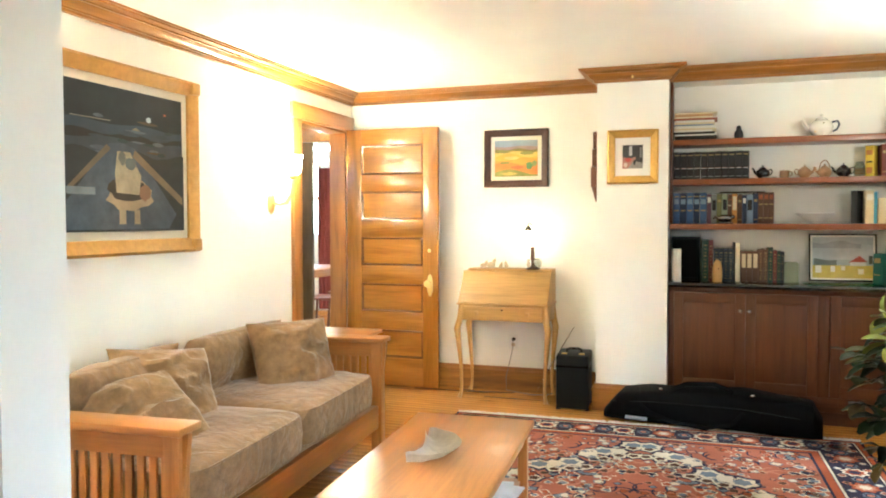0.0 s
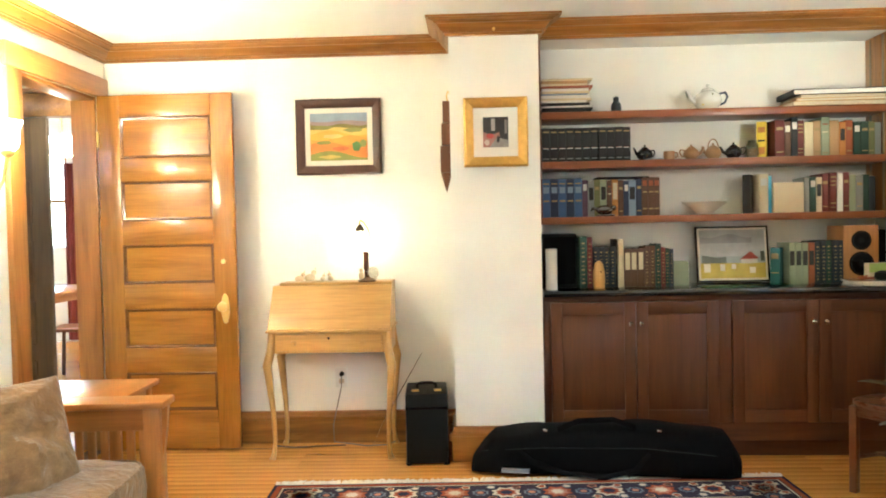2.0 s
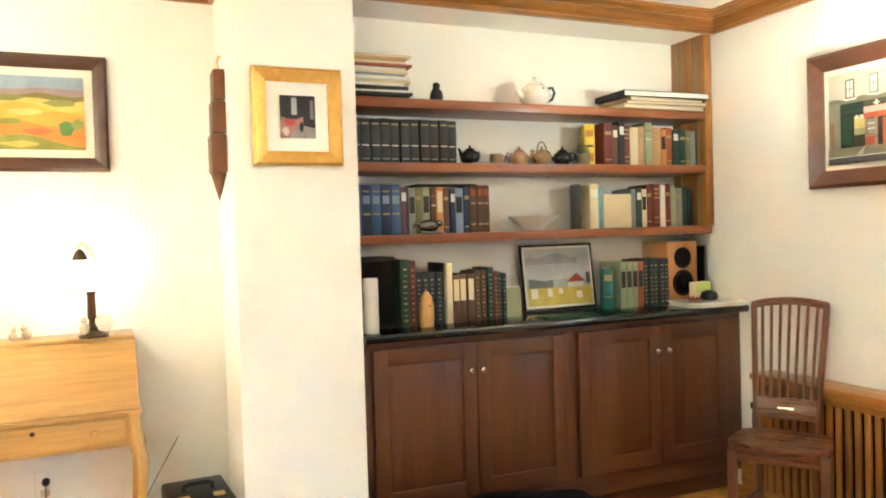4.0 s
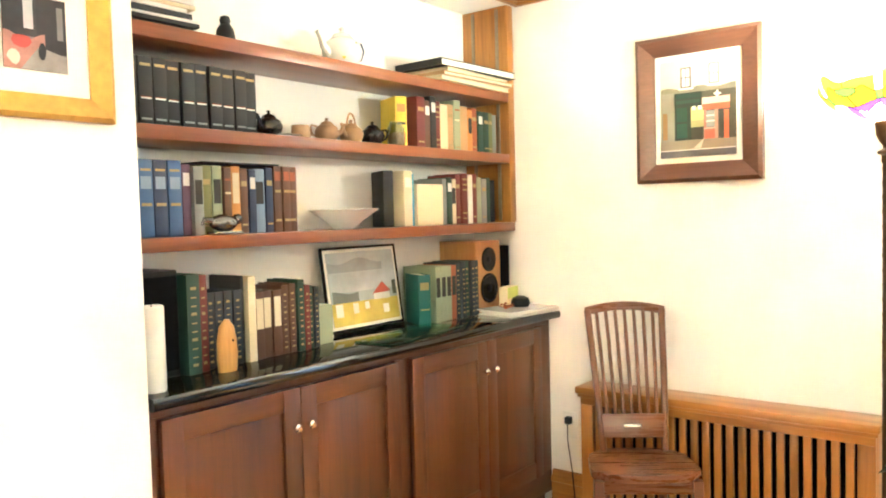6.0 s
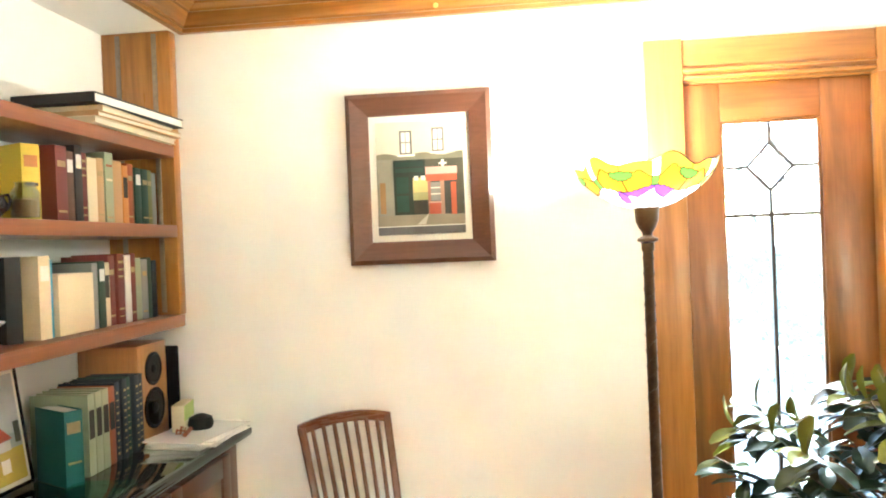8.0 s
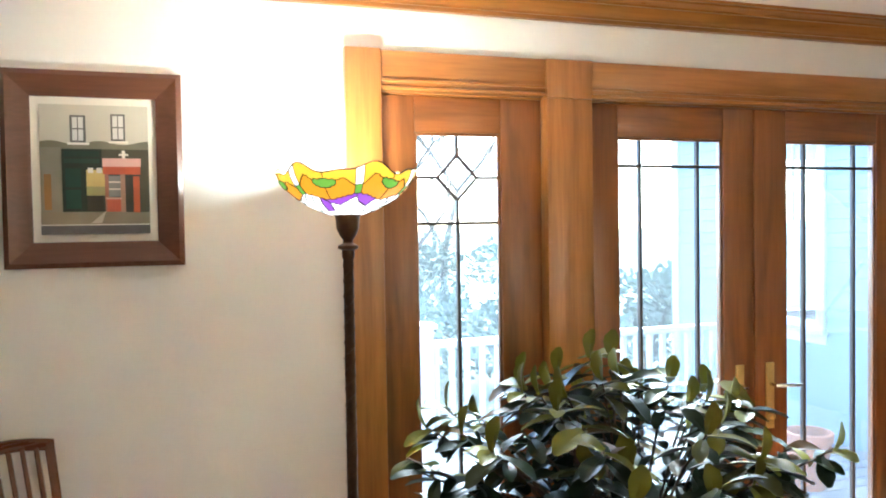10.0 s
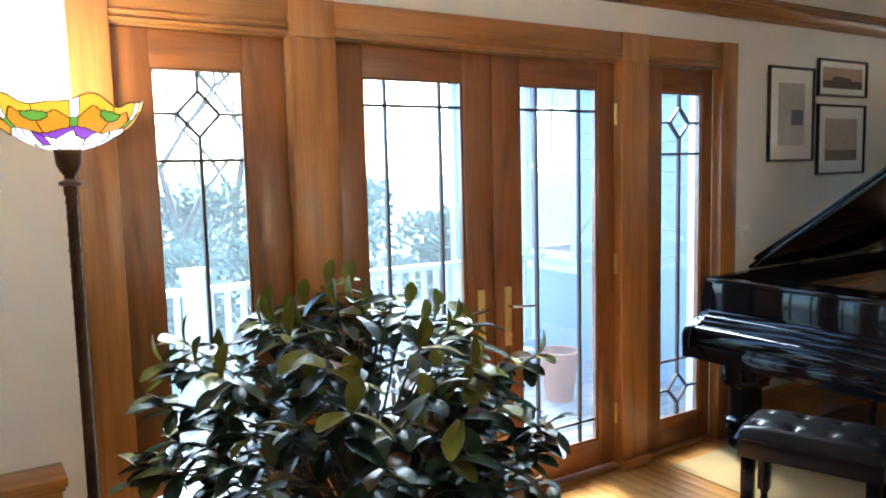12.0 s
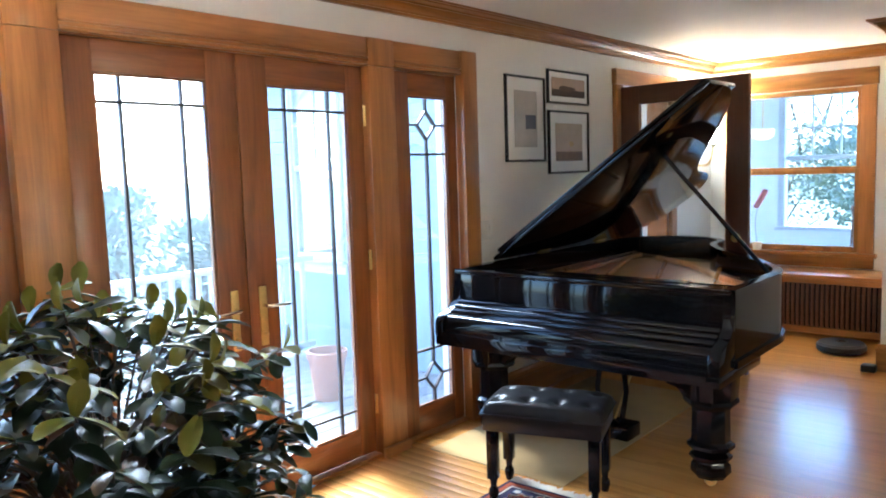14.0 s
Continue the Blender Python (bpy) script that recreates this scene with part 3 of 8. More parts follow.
cab = thing("base_cabinet", "dark cherry base cabinet with four panelled doors", "cabinet")
part("body", box(0.0, 1.93, 7.425, 7.80, 0.09, 0.872, 0.002), DARKX, cab)
part("plinth", box(0.004, 1.926, 7.44, 7.79, 0.0, 0.09, 0.002), DARKX, cab)
part("base_rail", box(0.0, 1.93, 7.405, 7.4245, 0.09, 0.185, 0.003), DARKX, cab)
part("top_rail", box(0.0, 1.93, 7.405, 7.4245, 0.845, 0.872, 0.002), DARKX, cab)
for a, b in ((0.0, 0.036), (0.921, 0.989), (1.835, 1.93)):
    part("face_stile", box(a, b, 7.405, 7.4245, 0.185, 0.845, 0.002), DARKZ, cab)
for x0, x1, kx in ((0.038, 0.486, 0.458), (0.490, 0.919, 0.512), (0.991, 1.432, 1.403), (1.436, 1.833, 1.466)):
    d = part("door", box(x0, x0 + 0.06, 7.385, 7.4045, 0.19, 0.84, 0.002), DARKZ, cab)
    part("stile", box(x1 - 0.06, x1, 7.385, 7.4045, 0.19, 0.84, 0.002), DARKZ, d)
    for a, b in ((0.19, 0.26), (0.775, 0.84)):
        part("rail", box(x0 + 0.06, x1 - 0.06, 7.3855, 7.404, a, b, 0.002), DARKX, d)
    part("panel", box(x0 + 0.058, x1 - 0.058, 7.3945, 7.403, 0.258, 0.777, 0.001), DARKZ, d)
    part("knob", lathe([(0.005, 0), (0.005, 0.012), (0.012, 0.018), (0.013, 0.024), (0.008, 0.03), (0, 0.031)], 12, m=pose(kx, 7.385, 0.725, 90, 0, 0)), CHROME, d, "bright metal knob")
# the built-in stands slightly askew to the niche
SKEW = pose(1.93, 7.35, 0, 0, 0, -1.6) @ pose(-1.93, -7.35, 0)
cab.matrix_basis = SKEW
ctop = thing("countertop", "polished black granite countertop on the base cabinet", "countertop", SKEW)
part("stone_slab", box(0.0, 1.938, 7.364, 7.805, 0.8725, 0.907, 0.002), GRANITE, ctop)
part("rounded_edge", slab([(7.364, 0.8728), (7.364, 0.9068), (7.356, 0.905), (7.351, 0.898), (7.35, 0.8895), (7.351, 0.881), (7.356, 0.8745)], 0.0, 1.938, m=Matrix(((0, 0, 1, 0), (1, 0, 0, 0), (0, 1, 0, 0), (0, 0, 0, 1)))), GRANITE, ctop)


# ---- soft shapes ----
def cushion(w, d, h, puff=0.35, seed=0, wrinkle=0.012, n=18, k_=4.0):
    """A stuffed cushion of w x d, h thick at the middle, lying in the xy plane."""
    bm = bmesh.new()
    grids = []
    for side in (1, -1):
        g = []
        for i in range(n + 1):
            row = []
            for k in range(n + 1):
                u, v = math.sin(math.pi / 2 * (2 * i / n - 1)), math.sin(math.pi / 2 * (2 * k / n - 1))
                edge = (max(0.0, 1 - abs(u) ** k_) * max(0.0, 1 - abs(v) ** k_)) ** puff
                x, y = u * w / 2 * (1 - 0.05 * (1 - v * v) * (k_ < 3)), v * d / 2 * (1 - 0.05 * (1 - u * u) * (k_ < 3))
                z = side * h / 2 * edge
                q = Vector((x * 5 + y * 2, y * 9 - x * 3, seed * 7.3 + side))
                fold = 1 - abs(noise.noise(q * 0.8))
                z += edge * (wrinkle * 1.5 * noise.noise(q * 0.6) + wrinkle * 0.9 * (fold ** 3 - 0.5) + wrinkle * 0.35 * noise.noise(q * 2.7))
                row.append(bm.verts.new((x, y, z)))
            g.append(row)
        grids.append(g)
    for s, g in enumerate(grids):
        for i in range(n):
            for k in range(n):
                q = [g[i][k], g[i + 1][k], g[i + 1][k + 1], g[i][k + 1]]
                bm.faces.new(q if s == 0 else q[::-1])
    bmesh.ops.remove_doubles(bm, verts=bm.verts[:], dist=0.0005)
    return bm


def box_cushion(w, d, h, crown=0.035, seed=0, n=26):
    """A boxed seat cushion: crowned top, upright sides and rounded corners."""
    bm = bmesh.new()
    rows = []
    prof = [(0.0, -0.5, 0), (0.5, -0.5, 0), (0.97, -0.5, 0), (1.0, -0.44, 0), (1.012, 0.0, 0), (1.0, 0.42, 0), (0.985, 0.5, 0)] + [(0.985 * (1 - j / 12), 0.5, 1) for j in range(1, 13)]
    m = 72
    for f, zf, top in prof:
        ring = []
        for i in range(m):
            a = 2 * math.pi * i / m
            c, s = math.cos(a), math.sin(a)
            x, y = math.copysign(abs(c) ** 0.16, c) * w / 2 * f, math.copysign(abs(s) ** 0.16, s) * d / 2 * f
            z = zf * h
            if top:
                u, v = 2 * x / w, 2 * y / d
                q = Vector((x * 4, y * 6, seed * 5.1))
                z += crown * ((1 - u ** 4) * (1 - v ** 4)) ** 0.8 + 0.012 * noise.noise(q) + 0.006 * noise.noise(q * 3)
            elif f > 0.98:
                z += 0.005 * noise.noise(Vector((x * 6, y * 6, seed)))
            ring.append(bm.verts.new((x, y, z)))
        rows.append(ring)
    for a, b in zip(rows, rows[1:]):
        for i in range(m):
            bm.faces.new((a[i], a[(i + 1) % m], b[(i + 1) % m], b[i]))
    bmesh.ops.remove_doubles(bm, verts=bm.verts[:], dist=0.0005)
    return bm


def welt(w, d, r=0.006):
    pts = []
    for i in range(33):
        a = 2 * math.pi * i / 32
        c, s = math.cos(a), math.sin(a)
        pts.append((w / 2 * 1.01 * math.copysign(abs(c) ** 0.22, c), d / 2 * 1.01 * math.copysign(abs(s) ** 0.22, s), 0))
    return tube(pts, r, 6)


# ---- sofa ----
sofa = thing("sofa", "mission-style cherry sofa with taupe fabric cushions", "sofa", pose(-1.90, 5.08, 0, 0, 0, 3.5))
HL = 1.03
for s in (-1, 1):
    y0, y1 = sorted((s * HL, s * (HL - 0.13)))
    arm = part("arm", box(-0.46, 0.47, y0, y1, 0.632, 0.658, 0.005), CHERRYX, sofa, "flat cherry armrest")
    ym = s * (HL - 0.065)
    part("arm_rail", box(-0.40, 0.385, ym - 0.012, ym + 0.012, 0.545, 0.6315, 0.002), CHERRYX, arm)
    part("low_rail", box(-0.40, 0.385, ym - 0.012, ym + 0.012, 0.15, 0.24, 0.002), CHERRYX, arm)
    me = finish(box(-0.014, 0.014, -0.007, 0.007, 0.24, 0.545, 0.002), "slat", CHERRYZ)
    for i in range(17):
        ob = new("slat", me)
        ob.parent, ob.location = arm, (-0.37 + i * 0.0465, ym, 0)
    for x in (0.385, -0.45):
        part("leg", box(x, x + 0.06, ym - 0.032, ym + 0.032, 0, 0.6315, 0.004), CHERRYZ, sofa)
    part("corbel", slab([(0.446, 0.44), (0.446, 0.631), (0.468, 0.631), (0.462, 0.55)], -0.012, 0.012, m=pose(0, ym, 0, 90, 0, 0)), CHERRYZ, arm)
part("front_rail", box(0.39, 0.43, -HL + 0.1, HL - 0.1, 0.14, 0.27, 0.004), CHERRYY, sofa)
part("back_rail", box(-0.44, -0.41, -HL + 0.1, HL - 0.1, 0.50, 0.58, 0.004), CHERRYY, sofa)
part("back_panel", box(-0.435, -0.415, -HL + 0.1, HL - 0.1, 0.2, 0.50, 0.002), CHERRYY, sofa)
part("seat_deck", box(-0.40, 0.388, -HL + 0.105, HL - 0.105, 0.2, 0.29, 0.01), FABRIC, sofa)
for i, y in enumerate((-0.445, 0.445)):
    c = part("seat_cushion", box_cushion(0.86, 0.885, 0.165, 0.04, i), FABRIC, sofa, "boxed taupe seat cushion", pose(0.0, y, 0.375))
    for z in (0.081, -0.08):
        part("piping", welt(0.848, 0.873, 0.0055), FABRIC, c, m=pose(0, 0, z))
for i, (y, tz) in enumerate(((-0.46, 6), (0.43, -5))):
    c = part("back_cushion", cushion(0.50, 0.80, 0.27, 0.5, 5 + i, 0.03, 34, 2.6), FABRIC, sofa, "slumped taupe back cushion", pose(-0.255, y, 0.53, 0, -66, tz))
    part("piping", welt(0.47, 0.765, 0.005), FABRIC, c)


def facing(place, normal, spin=0.0):
    """Lays the xy plane at place so that it faces along normal."""
    n = Vector(normal).normalized()
    x = Vector((0, 0, 1)).cross(n).normalized()
    y = n.cross(x)
    return Matrix.Translation(place) @ Matrix((x, y, n)).transposed().to_4x4() @ Matrix.Rotation(radians(spin), 4, "Z")


for i, (m, s) in enumerate(((facing((-1.84, 5.63, 0.585), (0.70, -0.52, 0.45), 0), 0.45), (facing((-1.97, 4.78, 0.57), (0.80, -0.28, 0.55), -8), 0.46), (facing((-1.83, 4.47, 0.54), (0.55, -0.25, 0.80), 8), 0.46))):
    single("throw_pillow", cushion(s, s, 0.21, 0.55, 11 + i, 0.055, 40, 2.4), FABRIC, "square taupe throw pillow leaning on the sofa", "pillow", m, "pillows on the sofa")



# ---- tables ----
def small_table(name, w, d, h, top, leg, m, label, shelf_z=None, category="table"):
    t = thing(name, label, category, m)
    part("tabletop", box(-w / 2, w / 2, -d / 2, d / 2, h - top, h, 0.006), CHERRYY, t)
    ax, ay = w / 2 - 0.045, d / 2 - 0.045
    for x in (-ax, ax):
        for y in (-ay, ay):
            part("leg", box(x - leg / 2, x + leg / 2, y - leg / 2, y + leg / 2, 0, h - top - 0.0005, 0.004), CHERRYZ, t)
    for x in (-ax, ax):
        part("apron", box(x - 0.009, x + 0.009, -ay + leg / 2, ay - leg / 2, h - top - 0.07, h - top - 0.0005, 0.002), CHERRYY, t)
    for y in (-ay, ay):
        part("apron", box(-ax + leg / 2, ax - leg / 2, y - 0.009, y + 0.009, h - top - 0.07, h - top - 0.0005, 0.002), CHERRYX, t)
    if shelf_z:
        part("shelf", box(-ax + 0.01, ax - 0.01, -ay - 0.01, ay + 0.01, shelf_z, shelf_z + 0.018, 0.002), CHERRYY, t)
    return t


TABLE = pose(-0.735, 4.79, 0, 0, 0, 3)
small_table("coffee_table", 0.545, 1.22, 0.43, 0.026, 0.042, TABLE, "long cherry coffee table with a lower shelf", 0.15)
small_table("end_table", 0.52, 0.42, 0.60, 0.024, 0.04, pose(-2.06, 6.53, 0, 0, 0, 2), "square cherry end table beside the sofa", 0.18)
PAPER = plain("printed_paper", (0.62, 0.66, 0.70), 0.5, 0, 14, 0.35, 0)
for i, (dx, rz) in enumerate(((0.0, 4), (0.01, -6), (-0.005, 9))):
    single("magazine", box(-0.105, 0.105, -0.14, 0.14, 0.1685 + i * 0.009, 0.1765 + i * 0.009, 0.001), PAPER, "glossy magazine stacked on the coffee table shelf", "magazine", TABLE @ pose(0.13 + dx, 0.30, 0, 0, 0, rz), "magazines")
SHELL = plain("mottled_stoneware", (0.66, 0.58, 0.48), 0.45, 0, 25, 0.3, 0.3)
bm = bmesh.new()
rows = []
for i in range(21):
    u = i / 20
    a = radians(-40 + 120 * u)
    cx, cy = 0.19 * math.cos(a) - 0.12, 0.19 * math.sin(a) * 1.05 - 0.05
    wd = 0.085 * math.sin(math.pi * min(1, u * 0.93 + 0.05)) ** 0.7 * (0.55 + 0.55 * u)
    row = []
    for k in range(9):
        v = 2 * k / 8 - 1
        row.append(bm.verts.new((cx + v * wd * math.cos(a), cy + v * wd * math.sin(a), 0.005 + 0.034 * v * v + 0.012 * (u - 0.5) ** 2 * 4 + 0.002 * math.sin(u * 34))))
    rows.append(row)
for a, b in zip(rows, rows[1:]):
    for k in range(8):
        bm.faces.new((a[k], a[k + 1], b[k + 1], b[k]))
bmesh.ops.solidify(bm, geom=bm.faces[:], thickness=0.006)
single("leaf_dish", bm, SHELL, "curved leaf-shaped stoneware dish on the coffee table", "dish", TABLE @ pose(-0.05, 0.0, 0.434, 0, 0, -15))


# ---- slant-front desk ----
desk = thing("writing_desk", "pale maple slant-front writing desk with cabriole legs", "desk", pose(-1.165, 7.455, 0))
part("top", box(-0.30, 0.335, 0.16, 0.335, 0.945, 0.962, 0.004), MAPLEX, desk)
prof = [(0.02, 0.715), (0.335, 0.715), (0.335, 0.945), (0.165, 0.945)]
for x in (-0.335, 0.317):
    part("side_panel", slab(prof, x, x + 0.018, m=Matrix(((0, 0, 1, 0), (1, 0, 0, 0), (0, 1, 0, 0), (0, 0, 0, 1)))), MAPLEZ, desk)
lid = part("drop_front", box(-0.337, 0.337, -0.011, 0.0, -0.005, 0.27, 0.004, pose(0, 0.012, 0.715, -33, 0, 0)), MAPLEX, desk, "slanted drop-front lid")
part("ledge", box(-0.345, 0.345, -0.008, 0.335, 0.70, 0.714, 0.004), MAPLEX, desk)
part("case", box(-0.335, 0.335, 0.012, 0.33, 0.585, 0.6995, 0.003), MAPLEX, desk)
dr = part("drawer", box(-0.29, 0.29, 0.002, 0.014, 0.598, 0.69, 0.004), MAPLEX, desk)
for x in (-0.19, 0.19):
    part("drawer_knob", lathe([(0.007, 0), (0.007, 0.008), (0.016, 0.014), (0.014, 0.022), (0, 0.025)], 14, m=pose(x, 0.003, 0.644, 90, 0, 0)), MAPLEZ, dr)
part("keyhole", lathe([(0.008, 0), (0.008, 0.003), (0, 0.003)], 10, m=pose(0, 0.003, 0.668, 90, 0, 0)), BRONZE, dr)
for x in (-0.315, 0.315):
    for y, s in ((0.025, -1), (0.305, 1)):
        o = math.copysign(1, x)
        pts = [(x, y, 0.70), (x + 0.008 * o, y + 0.008 * s, 0.60), (x + 0.026 * o, y + 0.026 * s if s < 0 else y, 0.52), (x + 0.018 * o, y + 0.016 * s if s < 0 else y, 0.42), (x + 0.004 * o, y, 0.25), (x - 0.002 * o, y, 0.10), (x + 0.004 * o, y + 0.006 * s, 0.03), (x + 0.014 * o, y + 0.016 * s if s < 0 else y, 0.0)]
        part("leg", tube(pts, [0.022, 0.024, 0.025, 0.02, 0.014, 0.011, 0.012, 0.017], 10), MAPLEZ, desk)
# little figures and the lamp on the desk
CERAM = plain("pale_ceramic", (0.62, 0.50, 0.34), 0.35, 0, 50, 0.3, 0.1)
for i, (x, s) in enumerate(((-1.37, 1.0), (-1.31, 1.25), (-1.235, 0.8), (-1.19, 0.95))):
    bm = bmesh.new()
    bmesh.ops.create_icosphere(bm, subdivisions=2, radius=0.022 * s, matrix=Matrix.Translation((0, 0, 0.018 * s)) @ Matrix.Diagonal((1.3, 0.8, 0.85, 1)))
    bmesh.ops.create_icosphere(bm, subdivisions=2, radius=0.013 * s, matrix=Matrix.Translation((0.02 * s, 0, 0.04 * s)))
    tube([(0.026 * s, 0, 0.048 * s), (0.03 * s, 0, 0.062 * s)], 0.003, 6, bm)
    for dx in (-0.014, 0.014):
        tube([(dx * s, 0, 0.012 * s), (dx * s * 1.2, 0, 0)], 0.006 * s, 6, bm)
    single("figurine", bm, CERAM, "small pale ceramic figurine on the desk", "figurine", pose(x, 7.70, 0.962, 0, 0, 40 * i), "figurines on the desk")
lamp = thing("desk_lamp", "small lit desk lamp with white shade and brass hoop", "lamp", pose(-0.968, 7.62, 0.962))
part("base", lathe([(0, 0), (0.05, 0), (0.052, 0.008), (0.036, 0.016), (0.016, 0.024), (0.013, 0.04), (0, 0.04)], 20), BRONZE, lamp)
part("stem", lathe([(0, 0.04), (0.012, 0.04), (0.01, 0.06), (0.016, 0.075), (0.014, 0.15), (0.017, 0.165), (0.010, 0.172), (0, 0.172)], 14, m=pose(-0.004, 0, 0)), DARKZ, lamp, "turned brown wooden stem")
bm = bmesh.new()
bmesh.ops.create_icosphere(bm, subdivisions=2, radius=0.02, matrix=Matrix.Translation((-0.03, -0.018, 0.034)) @ Matrix.Diagonal((0.8, 0.8, 1.25, 1)))
bmesh.ops.create_icosphere(bm, subdivisions=2, radius=0.012, matrix=Matrix.Translation((-0.03, -0.022, 0.066)))
part("ornament", bm, CERAM, lamp, "white porcelain figure on the base")
part("glass_ball", lathe([(0, 0.0), (0.018, 0.004), (0.033, 0.024), (0.036, 0.042), (0.03, 0.062), (0.014, 0.074), (0, 0.076)], 20, m=pose(0.032, -0.008, 0.008)), pane_glass("ball_glass", (0.8, 0.8, 0.76)), lamp)
part("hoop", tube([(0.004, 0, 0.165), (0.018, 0, 0.20), (0.02, 0, 0.25), (0.008, 0, 0.30), (-0.016, 0, 0.335), (-0.032, 0, 0.345), (-0.038, 0, 0.332), (-0.036, 0, 0.31)], [0.005, 0.005, 0.005, 0.005, 0.005, 0.006, 0.005, 0.005], 8), BRASS, lamp, "curved brass hoop")
part("socket", lathe([(0.006, 0.04), (0.016, 0.03), (0.026, 0.008), (0.028, 0.0), (0, 0.0)], 16, m=pose(-0.036, 0, 0.282)), BRONZE, lamp)
LAMPGLASS = glowing("lit_frosted_glass", (1.0, 0.84, 0.60), 0.13)
SHADEGLOW = glowing("lit_lamp_shade", (1.0, 0.81, 0.56), 0.8)
shd = part("shade", lathe([(0.03, 0), (0.042, -0.03), (0.048, -0.07), (0.05, -0.108), (0.047, -0.108), (0.044, -0.07), (0.028, -0.002)], 20, m=pose(-0.036, 0, 0.28)), SHADEGLOW, lamp, "glowing frosted glass shade")
part("shade_rim", lathe([(0.049, -0.108), (0.053, -0.11), (0.052, -0.115), (0.047, -0.113)], 20, m=pose(-0.036, 0, 0.28)), BRONZE, shd)
# socket and cord on the wall under the desk
so = thing("wall_socket", "white wall socket with a black plug", "socket", pose(-1.16, 7.81, 0.385))
part("cover_plate", box(-0.036, 0.036, -0.007, 0, -0.058, 0.058, 0.003), WHITE, so)
part("plug", lathe([(0.014, 0), (0.014, 0.02), (0.007, 0.032), (0, 0.032)], 10, m=pose(0.004, -0.007, 0.022, 90, 0, 0)), BLACKPLASTIC, so)
part("outlet", box(-0.016, 0.016, -0.010, -0.0069, -0.036, -0.008, 0.004), CERAM, so)
single("power_cord", tube([(-1.156, 7.775, 0.40), (-1.155, 7.765, 0.34), (-1.175, 7.76, 0.25), (-1.205, 7.755, 0.12), (-1.20, 7.74, 0.02), (-1.0, 7.70, 0.006), (-0.88, 7.72, 0.006), (-0.84, 7.74, 0.02)], 0.0035, 6), plain("grey_cord", (0.18, 0.16, 0.14), 0.6), "thin grey power cord hanging to the floor", "cord")
single("power_cord", tube([(-1.55, 7.72, 0.006), (-1.42, 7.68, 0.006), (-1.30, 7.70, 0.006), (-1.13, 7.72, 0.006)], 0.005, 6), plain("brown_cord", (0.12, 0.07, 0.04), 0.6), "brown extension cord lying along the baseboard", "cord")

# ---- black case, gig bag ----
cs = thing("hard_case", "black vinyl equipment case with a top handle", "case", pose(-0.638, 7.48, 0, 0, 0, 3))
part("body", box(-0.112, 0.112, -0.15, 0.16, 0.012, 0.385, 0.012), BLACKPLASTIC, cs)
part("lid_band", box(-0.114, 0.114, -0.152, 0.162, 0.30, 0.315, 0.003), BLACK, cs)
for x in (-0.1, 0.1):
    for y in (-0.12, 0.13):
        part("foot", lathe([(0.014, 0), (0.016, 0.012), (0, 0.012)], 10, m=pose(x, y, 0)), BLACKPLASTIC, cs)
hd = part("handle", tube([(-0.05, 0, 0.386), (-0.05, 0, 0.405), (-0.03, 0, 0.412), (0.03, 0, 0.412), (0.05, 0, 0.405), (0.05, 0, 0.386)], 0.009, 8), BLACKPLASTIC, cs)
for x in (-0.06, 0.06):
    part("latch", box(x - 0.02, x + 0.02, -0.10, -0.07, 0.3855, 0.394, 0.003), BRASS, cs, "small brass latch")
single("aerial", tube([(-0.97, 7.72, 0.004), (-0.90, 7.735, 0.15), (-0.68, 7.745, 0.53)], 0.0022, 5), CHROME, "thin metal aerial rod leaning behind the black case", "aerial")

bag = thing("instrument_bag", "long black padded instrument bag lying on the floor", "bag", pose(0.265, 7.225, 0, 0, 0, -7))
bm = bmesh.new()
secs = []
for i in range(25):
    u = i / 24
    x = -0.66 + 1.32 * u
    ht = 0.25 * (0.42 + 0.58 * math.sin(math.pi * (0.12 + 0.66 * u)) ** 0.8) * min(1, (u * 9 + 0.35)) * min(1, ((1 - u) * 10 + 0.55))
    wd = 0.15 * min(1, u * 8 + 0.55) * min(1, (1 - u) * 9 + 0.6)
    ring = []
    for k in range(16):
        a = 2 * math.pi * k / 16
        c, s = math.cos(a), math.sin(a)
        y = wd * math.copysign(abs(c) ** 0.55, c)
        z = ht / 2 + ht / 2 * math.copysign(abs(s) ** 0.55, s)
        w = 0.01 * noise.noise(Vector((x * 5, y * 7, z * 7)))
        ring.append(bm.verts.new((x, y + w, max(0.0, z + (w if s > 0 else 0)))))
    secs.append(ring)
for a, b in zip(secs, secs[1:]):
    for k in range(16):
        bm.faces.new((a[k], a[(k + 1) % 16], b[(k + 1) % 16], b[k]))
bm.faces.new(secs[0])
bm.faces.new(secs[-1])
part("body", bm, BLACKCLOTH, bag)
part("carry_strap", tube([(-0.22, -0.10, 0.235), (-0.12, -0.12, 0.285), (0.05, -0.12, 0.295), (0.16, -0.10, 0.255)], 0.016, 8, flat=0.4), BLACKCLOTH, bag)
part("shoulder_strap", tube([(-0.45, -0.13, 0.17), (-0.35, -0.165, 0.09), (-0.2, -0.172, 0.04), (0.0, -0.175, 0.025), (0.15, -0.17, 0.06), (0.22, -0.155, 0.14)], 0.014, 6, flat=0.35), BLACKCLOTH, bag)
part("zip", tube([(-0.6, -0.135, 0.13), (-0.3, -0.152, 0.155), (0.2, -0.155, 0.165), (0.58, -0.14, 0.13)], 0.004, 6), BLACKPLASTIC, bag)
part("tag", box(-0.5, -0.36, -0.165, -0.15, 0.028, 0.05, 0.002), plain("grey_label", (0.25, 0.25, 0.27), 0.6), bag, "grey label patch")
